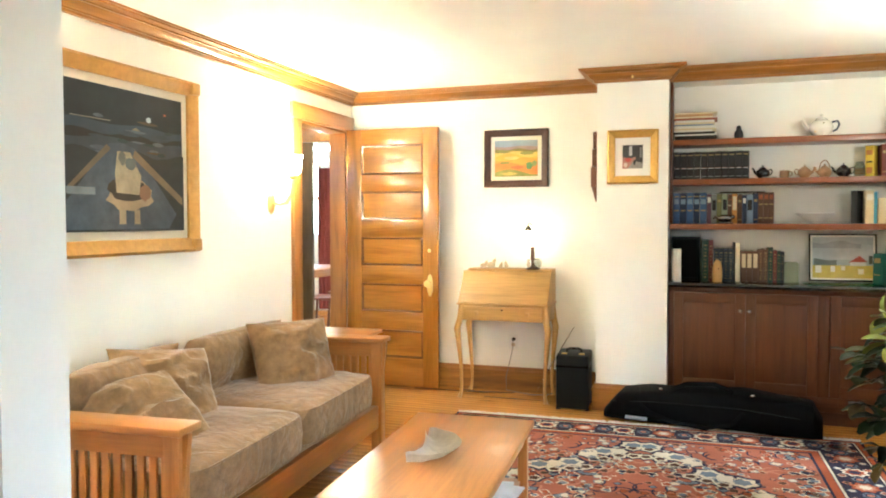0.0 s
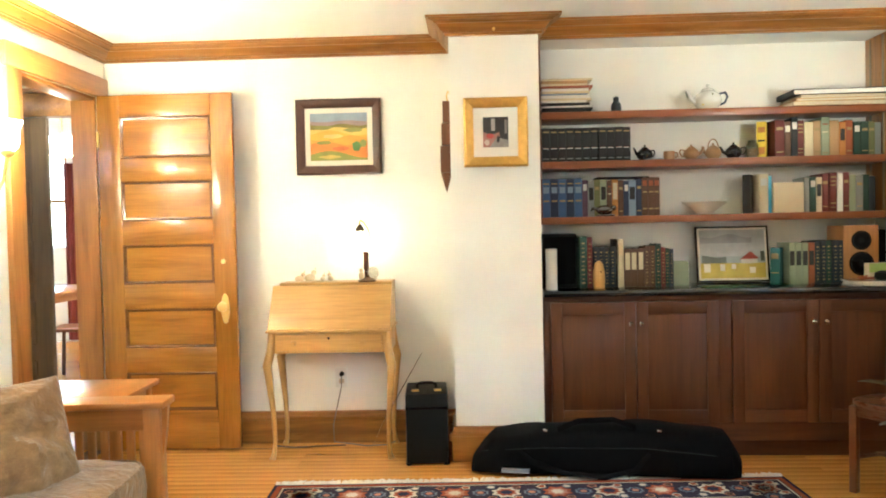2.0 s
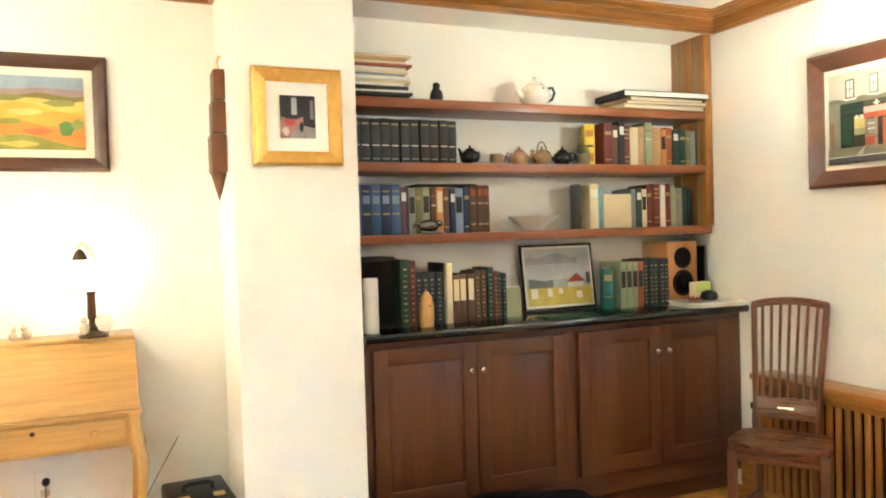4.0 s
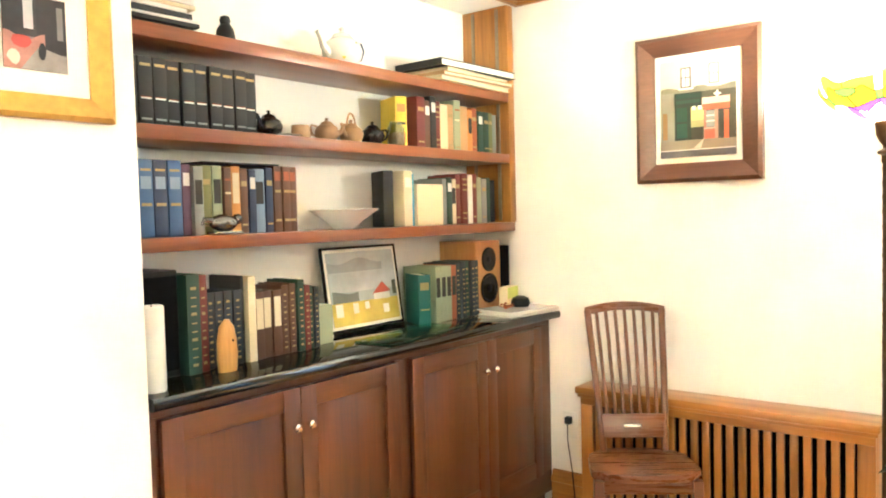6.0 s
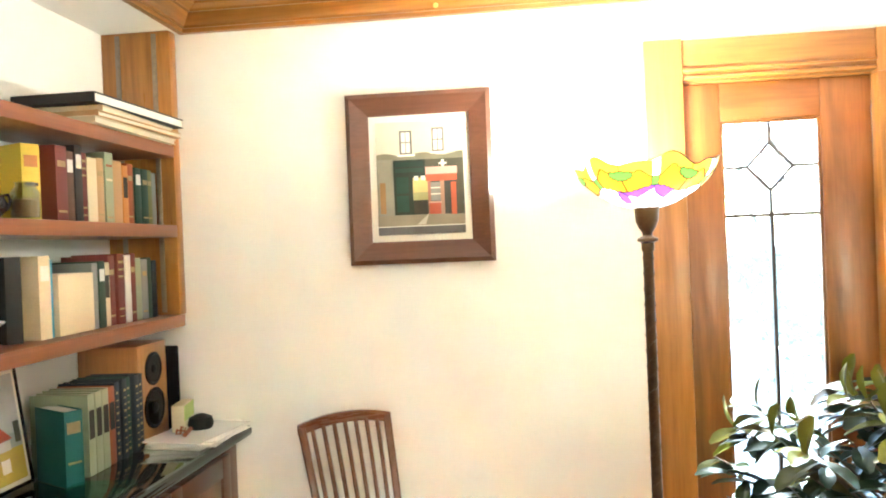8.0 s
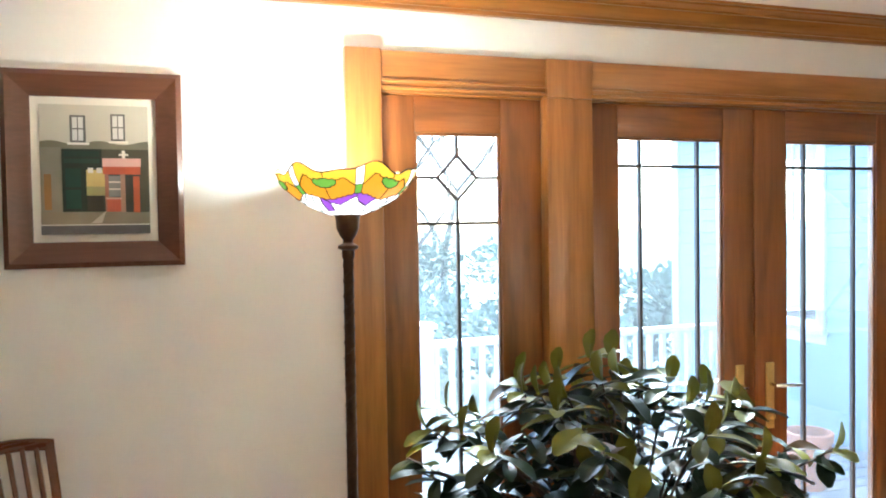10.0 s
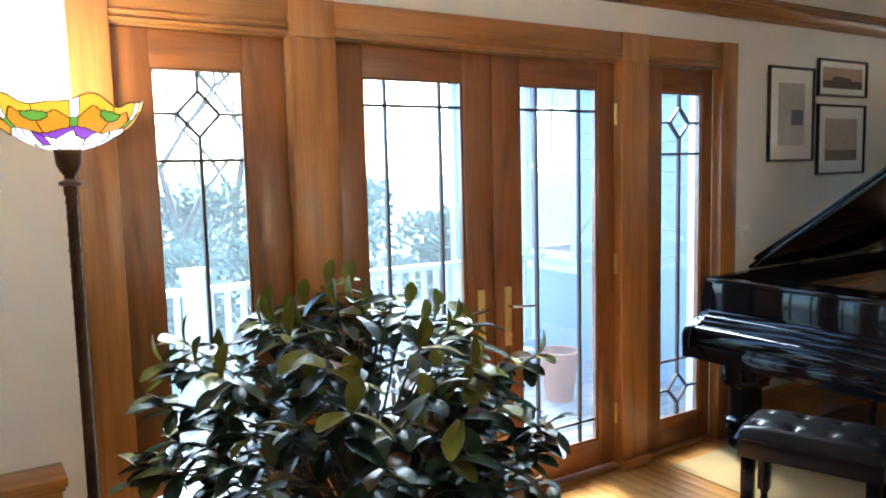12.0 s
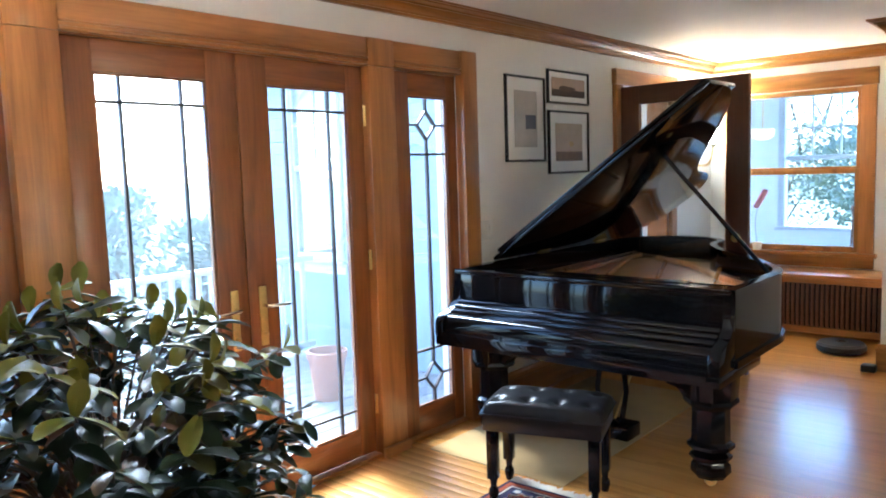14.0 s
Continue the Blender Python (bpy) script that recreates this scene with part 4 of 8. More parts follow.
for x, z in ((-0.28, 0.236), (0.27, 0.245), (0.16, 0.16)):
    part("buckle", box(x - 0.012, x + 0.012, -0.13, -0.115, z - 0.006, z + 0.006, 0.003), CHROME, bag)

# ---- dining chair by the bookcase ----
CHW = wood("walnut_chair_z", (0.125, 0.039, 0.012), "z", 0.3, 0.25, 0.2)
CHX = wood("walnut_chair_x", (0.125, 0.039, 0.012), "x", 0.26, 0.2, 0.3)
ch = thing("side_chair", "slender dark cherry chair with a spindle back", "chair", pose(1.585, 6.838, 0, 0, 0, -55.6))
seat = []
for i in range(40):
    a = 2 * math.pi * i / 40
    c, s = math.cos(a), math.sin(a)
    x = 0.186 * math.copysign(abs(c) ** 0.45, c) * (1.0 - 0.14 * s)
    y = -0.03 + 0.155 * math.copysign(abs(s) ** 0.5, s) - (0.015 * math.cos(3 * x / 0.235) if s < -0.5 else 0)
    seat.append((x, y))
part("seat", slab(seat, 0.403, 0.43, bev=0.009), CHX, ch, "shaped solid wood seat")


def back_x(f, z):
    return f * (0.116 + 0.03 * ((z - 0.45) / 0.5))


def back_y(z):
    t = max(0.0, (z - 0.43) / 0.52)
    return 0.092 + 0.172 * t ** 1.25


zs = [0.42, 0.49, 0.56, 0.69, 0.82, 0.945]
for f in (-1, 1):
    part("back_post", tube([(back_x(f, z), back_y(z), z) for z in zs], [0.014, 0.014, 0.013, 0.013, 0.013, 0.014], 8), CHW, ch)
for i in range(7):
    f = -0.76 + i * 1.52 / 6
    part("spindle", tube([(back_x(f, z), back_y(z) + 0.004, z) for z in zs[2:]], [0.007] * 4, 6), CHW, ch)
n = 12
bm = bmesh.new()
pr = []
for i in range(n + 1):
    f = -1.06 + 2.12 * i / n
    z = 0.942 + 0.018 * (1 - f * f)
    y = back_y(0.95) + 0.012 * (1 - f * f)
    pr.append([bm.verts.new((f * 0.147, y + dy, z + dz)) for dy, dz in ((-0.011, -0.016), (0.011, -0.016), (0.012, 0.016), (-0.010, 0.018))])
for a, b in zip(pr, pr[1:]):
    for k in range(4):
        bm.faces.new((a[k], a[(k + 1) % 4], b[(k + 1) % 4], b[k]))
bm.faces.new(pr[0])
bm.faces.new(pr[-1])
part("crest_rail", bm, CHX, ch)
part("splat_rail", box(-0.118, 0.118, -0.011, 0.011, -0.045, 0.045, 0.004, pose(0, back_y(0.52), 0.52, -14, 0, 0)), CHX, ch)
part("inlay", box(-0.035, 0.03, -0.013, -0.0105, -0.006, 0.006, 0.001, pose(0, back_y(0.52), 0.52, -14, 0, 0)), CHROME, ch)
for x in (-0.17, 0.17):
    part("front_leg", box(x - 0.017, x + 0.017, -0.172, -0.138, 0, 0.4025, 0.004), CHW, ch)
    part("back_leg", tube([(x * 0.62, 0.09, 0.4025), (x * 0.64, 0.10, 0.2), (x * 0.72, 0.15, 0.0)], [0.016, 0.016, 0.014], 8), CHW, ch)
    part("stretcher", tube([(x, -0.155, 0.16), (x * 0.65, 0.105, 0.16)], 0.009, 8), CHW, ch)
part("stretcher", tube([(-0.14, -0.02, 0.165), (0.14, -0.02, 0.165)], 0.009, 8), CHW, ch)
part("seat_rail", box(-0.153, 0.153, -0.165, -0.145, 0.355, 0.4025, 0.003), CHX, ch)

# ---- torchiere ----
tl = thing("floor_lamp", "bronze torchiere with a stained glass bowl shade, lit", "lamp", pose(1.60, 6.045, 0))
part("base", lathe([(0, 0), (0.15, 0), (0.152, 0.012), (0.135, 0.03), (0.06, 0.05), (0.035, 0.075), (0.03, 0.11), (0, 0.11)], 32), BRONZE, tl)
bm = bmesh.new()
lathe([(0.02, 0.1), (0.026, 0.12), (0.016, 0.14), (0.0145, 1.46), (0.018, 1.465), (0.018, 1.475), (0.018, 1.485), (0, 1.485)], 16, bm)
part("pole", bm, BRONZE, tl)
for k in range(2):
    part("rope_twist", tube([(0.0142 * math.cos(a + k * math.pi), 0.0142 * math.sin(a + k * math.pi), 0.15 + 1.30 * j / 150) for j in range(151) for a in [j * 0.62]], 0.0026, 5), BRONZE, tl)
part("collar", lathe([(0.016, 1.485), (0.029, 1.49), (0.029, 1.498), (0.014, 1.506), (0.014, 1.514), (0.024, 1.528), (0.032, 1.546), (0.034, 1.572), (0.037, 1.588), (0, 1.588)], 20), BRONZE, tl)
part("switch", tube([(0.04, 0, 1.565), (0.075, 0, 1.565)], 0.004, 6), BRONZE, tl)
TIF = {n: glowing("lit_" + n + "_glass", c, e) for n, c, e in (("amber", (1.0, 0.36, 0.015), 0.055), ("green", (0.22, 0.48, 0.06), 0.05), ("white", (1.0, 0.93, 0.82), 0.12), ("violet", (0.34, 0.08, 0.55), 0.06), ("gold", (1.0, 0.52, 0.03), 0.065), ("red", (0.8, 0.10, 0.08), 0.05))}
tnames = list(TIF)
bowl = part("shade", bmesh.new(), list(TIF.values()), tl, "stained glass bowl of amber dragonflies and violet jewels")
NS, NL = 216, 36


def bowl_point(i, j, off=0.0):
    """A point of the wavy bowl: i round it, j up it."""
    a, u = 2 * math.pi * i / NS, j / NL
    r = 0.045 + off + 0.147 * math.sin(u * 1.45) / math.sin(1.45) + 0.005 * math.sin(a * 6) * u
    z = 1.585 + 0.118 * u ** 1.25 + (0.012 * math.sin(a * 6 + 0.7) + 0.006 * math.sin(a * 11 + 2)) * u ** 3
    return Vector((r * math.cos(a), r * math.sin(a), z))


rnd = random.Random(4)
jewels = [((k + rnd.uniform(0.2, 0.8)) / 30, rnd.uniform(0.16, 0.46), rnd.choice(("violet", "white", "white", "red", "violet", "white"))) for k in range(30)]


def cell_at(i, j):
    """The piece of glass at a place of the bowl, and its colour: jewels below, six dragonflies above."""
    u, a = (j + 0.5) / NL, (i + 0.5) / NS
    q, s = int(a * 6), a * 6 % 1
    low = 0.47 + 0.05 * math.cos(2 * math.pi * s)
    if u < 0.13:
        return (0, int(a * 12)), "white"
    if u < low:
        k = min(range(30), key=lambda n: (min(abs(a - jewels[n][0]), 1 - abs(a - jewels[n][0])) * 4.2) ** 2 + (u - jewels[n][1]) ** 2)
        return (1, k), jewels[k][2]
    if min(s, 1 - s) < 0.045:
        return (2, q + (s > 0.5), u > 0.7), "green" if u < 0.7 else "white"
    if ((s - 0.5) / 0.17) ** 2 + ((u - 0.76) / 0.09) ** 2 < 1:
        return (3, q), "green"
    mid = 0.76 - 0.10 * math.cos(4 * math.pi * s) * (0.4 + abs(s - 0.5))
    return (4, q, u > mid, s > 0.5), "gold" if u > mid else "amber"


own = [[cell_at(i, j) for i in range(NS)] for j in range(NL)]
bm = bmesh.new()
rings = [[bm.verts.new(bowl_point(i, j)) for i in range(NS)] for j in range(NL + 1)]
for j in range(NL):
    for i in range(NS):
        f = bm.faces.new((rings[j][i], rings[j][(i + 1) % NS], rings[j + 1][(i + 1) % NS], rings[j + 1][i]))
        f.material_index = tnames.index(own[j][i][1])
bm.to_mesh(bowl.data)
bm.free()
bm = bmesh.new()


def strip(p, q, r=0.0016):
    """A short square length of lead from p to q."""
    d = (q - p).normalized()
    e = d.orthogonal().normalized() * r
    g = d.cross(e).normalized() * r
    v = [[bm.verts.new(c + o) for o in (e, g, -e, -g)] for c in (p, q)]
    for k in range(4):
        bm.faces.new((v[0][k], v[0][(k + 1) % 4], v[1][(k + 1) % 4], v[1][k]))


for j in range(NL):
    for i in range(NS):
        if own[j][i] != own[j][(i + 1) % NS]:
            strip(bowl_point(i + 1, j, 0.001), bowl_point(i + 1, j + 1, 0.001))
        if j + 1 < NL and own[j][i] != own[j + 1][i]:
            strip(bowl_point(i, j + 1, 0.001), bowl_point(i + 1, j + 1, 0.001))
for i in range(NS):
    strip(bowl_point(i, NL), bowl_point(i + 1, NL), 0.0025)
part("leading", bm, CAME, bowl)

# ---- sconces ----
SCONCEGLOW = glowing("lit_sconce_glass", (1.0, 0.81, 0.56), 5.0)
sc = thing("wall_sconce", "lit brass wall sconce with a frosted glass shade", "sconce", pose(-2.53, 6.55, 1.445))
part("back_plate", lathe([(0, 0), (0.045, 0), (0.04, 0.01), (0.025, 0.02), (0, 0.024)], 20, m=pose(0, 0, 0, 0, 90, 0) @ Matrix.Diagonal((1.7, 1, 1, 1))), BRASS, sc)
part("arm", tube([(0.015, 0, 0), (0.06, 0.012, -0.012), (0.10, 0.032, 0.0), (0.122, 0.055, 0.06), (0.13, 0.075, 0.165)], [0.008, 0.007, 0.013, 0.008, 0.01], 8), BRASS, sc)
part("cup", lathe([(0.01, 0), (0.03, 0.012), (0.034, 0.03), (0.028, 0.034), (0, 0.034)], 16, m=pose(0.13, 0.075, 0.158)), BRASS, sc)
part("shade", lathe([(0.03, 0), (0.045, 0.02), (0.052, 0.05), (0.05, 0.09), (0.065, 0.13), (0.062, 0.13), (0.046, 0.09), (0.048, 0.05), (0.028, 0.003)], 24, m=pose(0.13, 0.075, 0.188)), SCONCEGLOW, sc, "glowing tulip glass shade")
copy_thing(sc, pose(1.94, -0.45, 1.44, 0, 0, 180))
# Assumed twin, out of view, added for the light it gives the room.
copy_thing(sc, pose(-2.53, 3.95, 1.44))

# ---- grand piano ----
PX0, PX1, PYF = 0.25, 1.71, 3.26   # treble side, bass side, front of the case
pn = thing("grand_piano", "black lacquered grand piano with its lid raised", "piano", Matrix.Translation((0.041, -0.314, -0.0734)) @ Matrix.Scale(1.05, 4))


def rim_outline(inset=0.0, yf=PYF, n=22):
    """The case seen from above: straight bass side, rounded tail, curved treble side."""
    pts = [(PX1 - inset, yf), (PX1 - inset, 1.45)]
    for i in range(1, 12):
        a = math.pi * i / 12
        pts.append((1.35 + (0.36 - inset) * math.cos(a), 1.45 - (0.34 - inset) * math.sin(a)))
    for i in range(n):
        u = i / (n - 1)
        x = (0.99 + inset) + (PX0 + inset - 0.99 - inset) * (3 * u * u - 2 * u ** 3)
        y = 1.45 + (2.72 - 1.45) * u
        pts.append((x, y))
    pts.append((PX0 + inset, yf))
    return pts


def wall_ring(outer, inner, z0, z1):
    bm = bmesh.new()
    n = len(outer)
    v = [[bm.verts.new((x, y, z)) for x, y in o] for o, z in ((outer, z0), (outer, z1), (inner, z1), (inner, z0))]
    for a, b in ((0, 1), (1, 2), (2, 3), (3, 0)):
        for i in range(n - 1):
            bm.faces.new((v[a][i], v[a][i + 1], v[b][i + 1], v[b][i]))
    for i in (0, n - 1):
        bm.faces.new([v[k][i] for k in range(4)])
    return bm


rim = part("rim", wall_ring(rim_outline(), rim_outline(0.045), 0.635, 0.955), BLACK, pn)
part("rim_moulding", wall_ring(rim_outline(-0.012), rim_outline(0.0), 0.635, 0.665), BLACK, rim)
GOLD = plain("gilt_iron_plate", (0.78, 0.32, 0.06), 0.25, 0.2, 40, 0.3, 0.15)
SPRUCE = wood("soundboard_spruce", (0.60, 0.25, 0.05), "y", 0.35, 0.25)
part("soundboard", slab(rim_outline(0.05, 2.95), 0.79, 0.80), SPRUCE, pn)
plate = part("iron_plate", slab([(1.58, 2.95), (0.33, 2.95), (0.33, 2.72), (0.55, 2.62), (1.0, 2.72), (1.58, 2.62)], 0.835, 0.855, bev=0.006), GOLD, pn, "gilded cast iron plate")
for i in range(4):
    x = 0.55 + i * 0.30
    part("strut", tube([(x, 2.72, 0.86), (min(1.55, x + 0.28 + 0.1 * i), 1.45 + 0.45 * (3 - i) / 3, 0.845)], 0.014, 6), GOLD, plate)
bm = bmesh.new()
for i in range(60):
    x = 0.36 + i * 0.0205
    tube([(x, 2.84, 0.872), (min(1.62, x + 0.22), 1.35 + 0.95 * (1 - i / 59) ** 1.3, 0.862)], 0.0012, 4, bm)
part("stringing", bm, plain("string_copper", (0.55, 0.28, 0.10), 0.35, 0.8), plate)["kind"] = "stuff"
part("bridge", tube([(0.45, 2.40, 0.82), (0.75, 2.1, 0.82), (1.1, 1.65, 0.82), (1.45, 1.40, 0.82)], 0.02, 6), SPRUCE, pn)
part("pin_block", box(0.30, 1.66, 2.955, 3.13, 0.80, 0.875, 0.006), BLACK, pn)
FELT = plain("dark_felt", (0.02, 0.015, 0.018), 0.9, 0, 200, 0.3, 0.4)
part("damper_rail", box(0.45, 1.60, 2.80, 2.845, 0.875, 0.90, 0.004), FELT, pn)
part("music_shelf", box(0.30, 1.66, 2.92, 3.235, 0.906, 0.92, 0.004), BLACK, pn)
part("music_desk", box(0.55, 1.36, 2.97, 3.17, 0.921, 0.934, 0.005), BLACK, pn, "folded music desk")
part("front_rail", box(PX0 + 0.045, PX1 - 0.045, 3.236, 3.262, 0.66, 0.93, 0.005), BLACK, pn)
part("front_lip", box(PX0 + 0.02, PX1 - 0.02, 3.20, 3.275, 0.931, 0.952, 0.005), BLACK, pn)
# keyboard shelf with a closed, stepped lid
part("key_bed", box(PX0, PX1, 2.95, 3.425, 0.585, 0.634, 0.008), BLACK, pn)
fb = part("fallboard", slab([(3.262, 0.64), (3.262, 0.80), (3.288, 0.80), (3.294, 0.793), (3.296, 0.782), (3.316, 0.780), (3.322, 0.774), (3.324, 0.762), (3.346, 0.759), (3.352, 0.752), (3.354, 0.740), (3.384, 0.735), (3.396, 0.724), (3.402, 0.70), (3.404, 0.676), (3.414, 0.672), (3.416, 0.64)], PX0 + 0.05, PX1 - 0.05, m=Matrix(((0, 0, 1, 0), (1, 0, 0, 0), (0, 1, 0, 0), (0, 0, 0, 1))), bev=0.002), BLACK, pn, "closed keyboard lid")
for x in (PX0, PX1 - 0.05):
    part("cheek", slab([(3.2625, 0.635), (3.2625, 0.90), (3.268, 0.90), (3.275, 0.80), (3.31, 0.762), (3.40, 0.735), (3.425, 0.70), (3.425, 0.635)], x, x + 0.05, m=Matrix(((0, 0, 1, 0), (1, 0, 0, 0), (0, 1, 0, 0), (0, 0, 0, 1))), bev=0.004), BLACK, pn)
part("key_slip", box(PX0 + 0.05, PX1 - 0.05, 3.412, 3.43, 0.60, 0.655, 0.006), BLACK, pn)
part("under_frame", slab(rim_outline(0.10, 3.15), 0.55, 0.585), BLACK, pn)


def piano_leg(x, y, side=1.0):
    lg = part("leg", lathe([(0.0, 0.57), (0.105, 0.57), (0.11, 0.55), (0.095, 0.535), (0.095, 0.46), (0.112, 0.452), (0.116, 0.435), (0.108, 0.42), (0.085, 0.412), (0.078, 0.40), (0.08, 0.24), (0.086, 0.232), (0.098, 0.222), (0.1, 0.205), (0.075, 0.192), (0.068, 0.178), (0.088, 0.165), (0.09, 0.15), (0.07, 0.135), (0.082, 0.11), (0.084, 0.075), (0.07, 0.055), (0.03, 0.05), (0, 0.05)], 8, m=pose(x, y, 0.07, 0, 0, 22.5) @ Matrix.Diagonal((1, 1, 0.877, 1))), BLACK, pn, "heavy turned octagonal leg", smooth=30)
    part("caster", lathe([(0.025, -0.012), (0.027, -0.008), (0.027, 0.008), (0.025, 0.012)], 14, m=pose(x, y, 0.0975, 90, 0, 40)), BRASS, lg)
    ogee = [(-0.11, 0.585), (0.34, 0.585), (0.33, 0.57), (0.285, 0.562), (0.265, 0.545), (0.215, 0.54), (0.2, 0.522), (0.175, 0.505), (0.13, 0.5), (0.112, 0.482), (0.10, 0.455), (-0.1, 0.455)]
    part("bracket", slab([(u * side, v) for u, v in ogee][::int(side)], -0.05, 0.05, m=pose(x, y, 0, 90, 0, 0), bev=0.004), BLACK, lg, "scalloped bracket")
    part("side_bracket", slab([(-u, v - 0.001) for u, v in ogee][::-1], -0.05, 0.05, m=pose(x, y, 0, 90, 0, 90), bev=0.004), BLACK, lg, "scalloped bracket")


piano_leg(0.395, 3.14)
piano_leg(1.56, 3.14, -1.0)
piano_leg(1.32, 1.42)
# pedal lyre
for x in (0.93, 1.03):
    part("lyre_post", tube([(x, 2.93, 0.585), (x + (x - 0.98) * 0.6, 2.93, 0.35), (x, 2.93, 0.17)], 0.014, 8), BLACK, pn)
lb = part("pedal_box", box(0.86, 1.10, 2.86, 3.0, 0.12, 0.19, 0.006), BLACK, pn)
for x in (0.93, 1.03):
    part("pedal", box(x - 0.02, x + 0.02, 2.995, 3.11, 0.135, 0.149, 0.005), CHROME, lb, "nickel pedal")
part("lyre_brace", tube([(0.98, 2.90, 0.19), (0.98, 2.55, 0.56)], 0.007, 6), BRASS, pn)
# lid: hinged on the bass side, front flap folded back on it
LID = Matrix.Translation((PX1 + 0.005, 0, 0.962)) @ Matrix.Rotation(radians(35), 4, "Y")
lidpts = [(x - PX1 - 0.005, y) for x, y in rim_outline(-0.02, 2.88)]
lid = part("lid", slab(lidpts, 0, 0.022, bev=0.004), BLACK, pn, "raised lid", LID)
part("lid_flap", box(-1.47, -0.03, 2.50, 2.875, 0.026, 0.046, 0.005), BLACK, lid, "front flap folded back on the lid")
for y in (1.7, 2.4):
    part("lid_hinge", box(-0.02, 0.03, y - 0.06, y + 0.06, -0.004, 0.0, 0.001), BRASS, lid)
tip = LID @ Vector((-1.02, 2.62, 0.0))
part("lid_prop", tube([(0.30, 2.60, 0.90), tip], 0.011, 8), BLACK, pn)
NOTE = plain("sheet_paper", (0.75, 0.72, 0.66), 0.7, 0, 30, 0.06, 0)

# ---- piano bench ----
be = thing("piano_bench", "black tufted leather piano bench with turned feet", "bench", pose(0.985, 3.50, 0, 0, 0, 19))
BW, BD = 0.54, 0.33
part("frame", box(-BW / 2 + 0.01, BW / 2 - 0.01, -BD / 2 + 0.01, BD / 2 - 0.01, 0.325, 0.40, 0.005), LEATHER, be)
bm = bmesh.new()
nx, ny = 40, 24
g = []
for i in range(nx + 1):
    row = []
    for k in range(ny + 1):
        u, v = 2 * i / nx - 1, 2 * k / ny - 1
        e = (max(0, 1 - u ** 8) * max(0, 1 - v ** 6)) ** 0.4
        du = 0
        for tx in (-0.75, -0.25, 0.25, 0.75):
            for ty in (-0.5, 0.5):
                d2 = ((u - tx) * BW / 2) ** 2 + ((v - ty) * BD / 2) ** 2
                du += math.exp(-d2 / 0.0007)
        row.append(bm.verts.new((u * BW / 2, v * BD / 2, 0.402 + 0.062 * e - 0.022 * du * e)))
    g.append(row)
for i in range(nx):
    for k in range(ny):
        bm.faces.new((g[i][k], g[i + 1][k], g[i + 1][k + 1], g[i][k + 1]))
rimv = [g[i][0] for i in range(nx + 1)] + [g[nx][k] for k in range(1, ny + 1)] + [g[i][ny] for i in range(nx - 1, -1, -1)] + [g[0][k] for k in range(ny - 1, 0, -1)]
bm.faces.new(rimv[::-1])
seatp = part("seat", bm, LEATHER, be, "tufted black leather cushion")
for tx in (-0.75, -0.25, 0.25, 0.75):
    for ty in (-0.5, 0.5):
        part("button", lathe([(0, 0.004), (0.007, 0.003), (0.009, 0), (0, -0.002)], 10, m=pose(tx * BW / 2, ty * BD / 2, 0.442)), LEATHER, seatp)
part("piping", tube([(x, y, 0.402) for x, y in ((-BW / 2, -BD / 2), (BW / 2, -BD / 2), (BW / 2, BD / 2), (-BW / 2, BD / 2), (-BW / 2, -BD / 2))], 0.004, 6), LEATHER, seatp)
for x in (-BW / 2 + 0.045, BW / 2 - 0.045):
    for y in (-BD / 2 + 0.045, BD / 2 - 0.045):
        lg = part("leg", bx(bmesh.new(), -0.024, 0.024, -0.024, 0.024, 0.10, 0.3245, 0.004, pose(x, y, 0)), BLACK, be)
        part("foot", lathe([(0, 0.1), (0.018, 0.1), (0.014, 0.065), (0.022, 0.05), (0.024, 0.035), (0.016, 0.0), (0, 0)], 12, m=pose(x, y, 0)), BLACK, lg)

# ---- potted plant by the french doors ----
PC = Vector((1.37, 5.30, 0))
LEAFM, nd, ln, bs = material("rubbery_leaf")
mp = mapped(nd, ln, (1, 1, 1))
nz = tex(nd, ln, mp, 9.0, 3)
geo = nd.new("ShaderNodeNewGeometry")
c1 = ramp(nd, ln, geo.outputs["Random Per Island"], [(0, (0.007, 0.016, 0.008)), (0.5, (0.012, 0.027, 0.010)), (0.72, (0.030, 0.042, 0.012)), (0.86, (0.075, 0.075, 0.016)), (1.0, (0.10, 0.045, 0.02))])
c2 = ramp(nd, ln, nz.outputs[0], [(0.35, (0.75, 0.75, 0.7)), (0.65, (1.15, 1.1, 1.0))])
ln.new(mixed(nd, ln, c1.outputs[0], c2.outputs[0], 1.0, "MULTIPLY"), bs.inputs["Base Color"])
bs.inputs["Roughness"].default_value = 0.33
bs.inputs["Specular IOR Level"].default_value = 0.2
bs.inputs["Transmission Weight"].default_value = 0.0
bs.inputs["Subsurface Weight"].default_value = 0.0
bumped(nd, ln, nz.outputs[0], bs, 0.2, 0.003)
STEM = plain("grey_brown_stem", (0.13, 0.09, 0.055), 0.8, 0, 60, 0.3, 0.4)
TERRA = plain("terracotta", (0.36, 0.14, 0.07), 0.8, 0, 60, 0.2, 0.2)
plant = thing("potted_plant", "bushy potted plant with glossy dark green leaves", "plant", pose(*PC))
pot = part("pot", lathe([(0, 0), (0.13, 0), (0.17, 0.24), (0.185, 0.245), (0.187, 0.285), (0.168, 0.285), (0.163, 0.25), (0, 0.25)], 32), TERRA, plant, "terracotta pot")
part("soil", lathe([(0.16, 0.252), (0.10, 0.262), (0, 0.265)], 20), plain("potting_soil", (0.03, 0.02, 0.012), 0.95, 0, 60, 0.4, 0.8), pot)
rnd = random.Random(11)
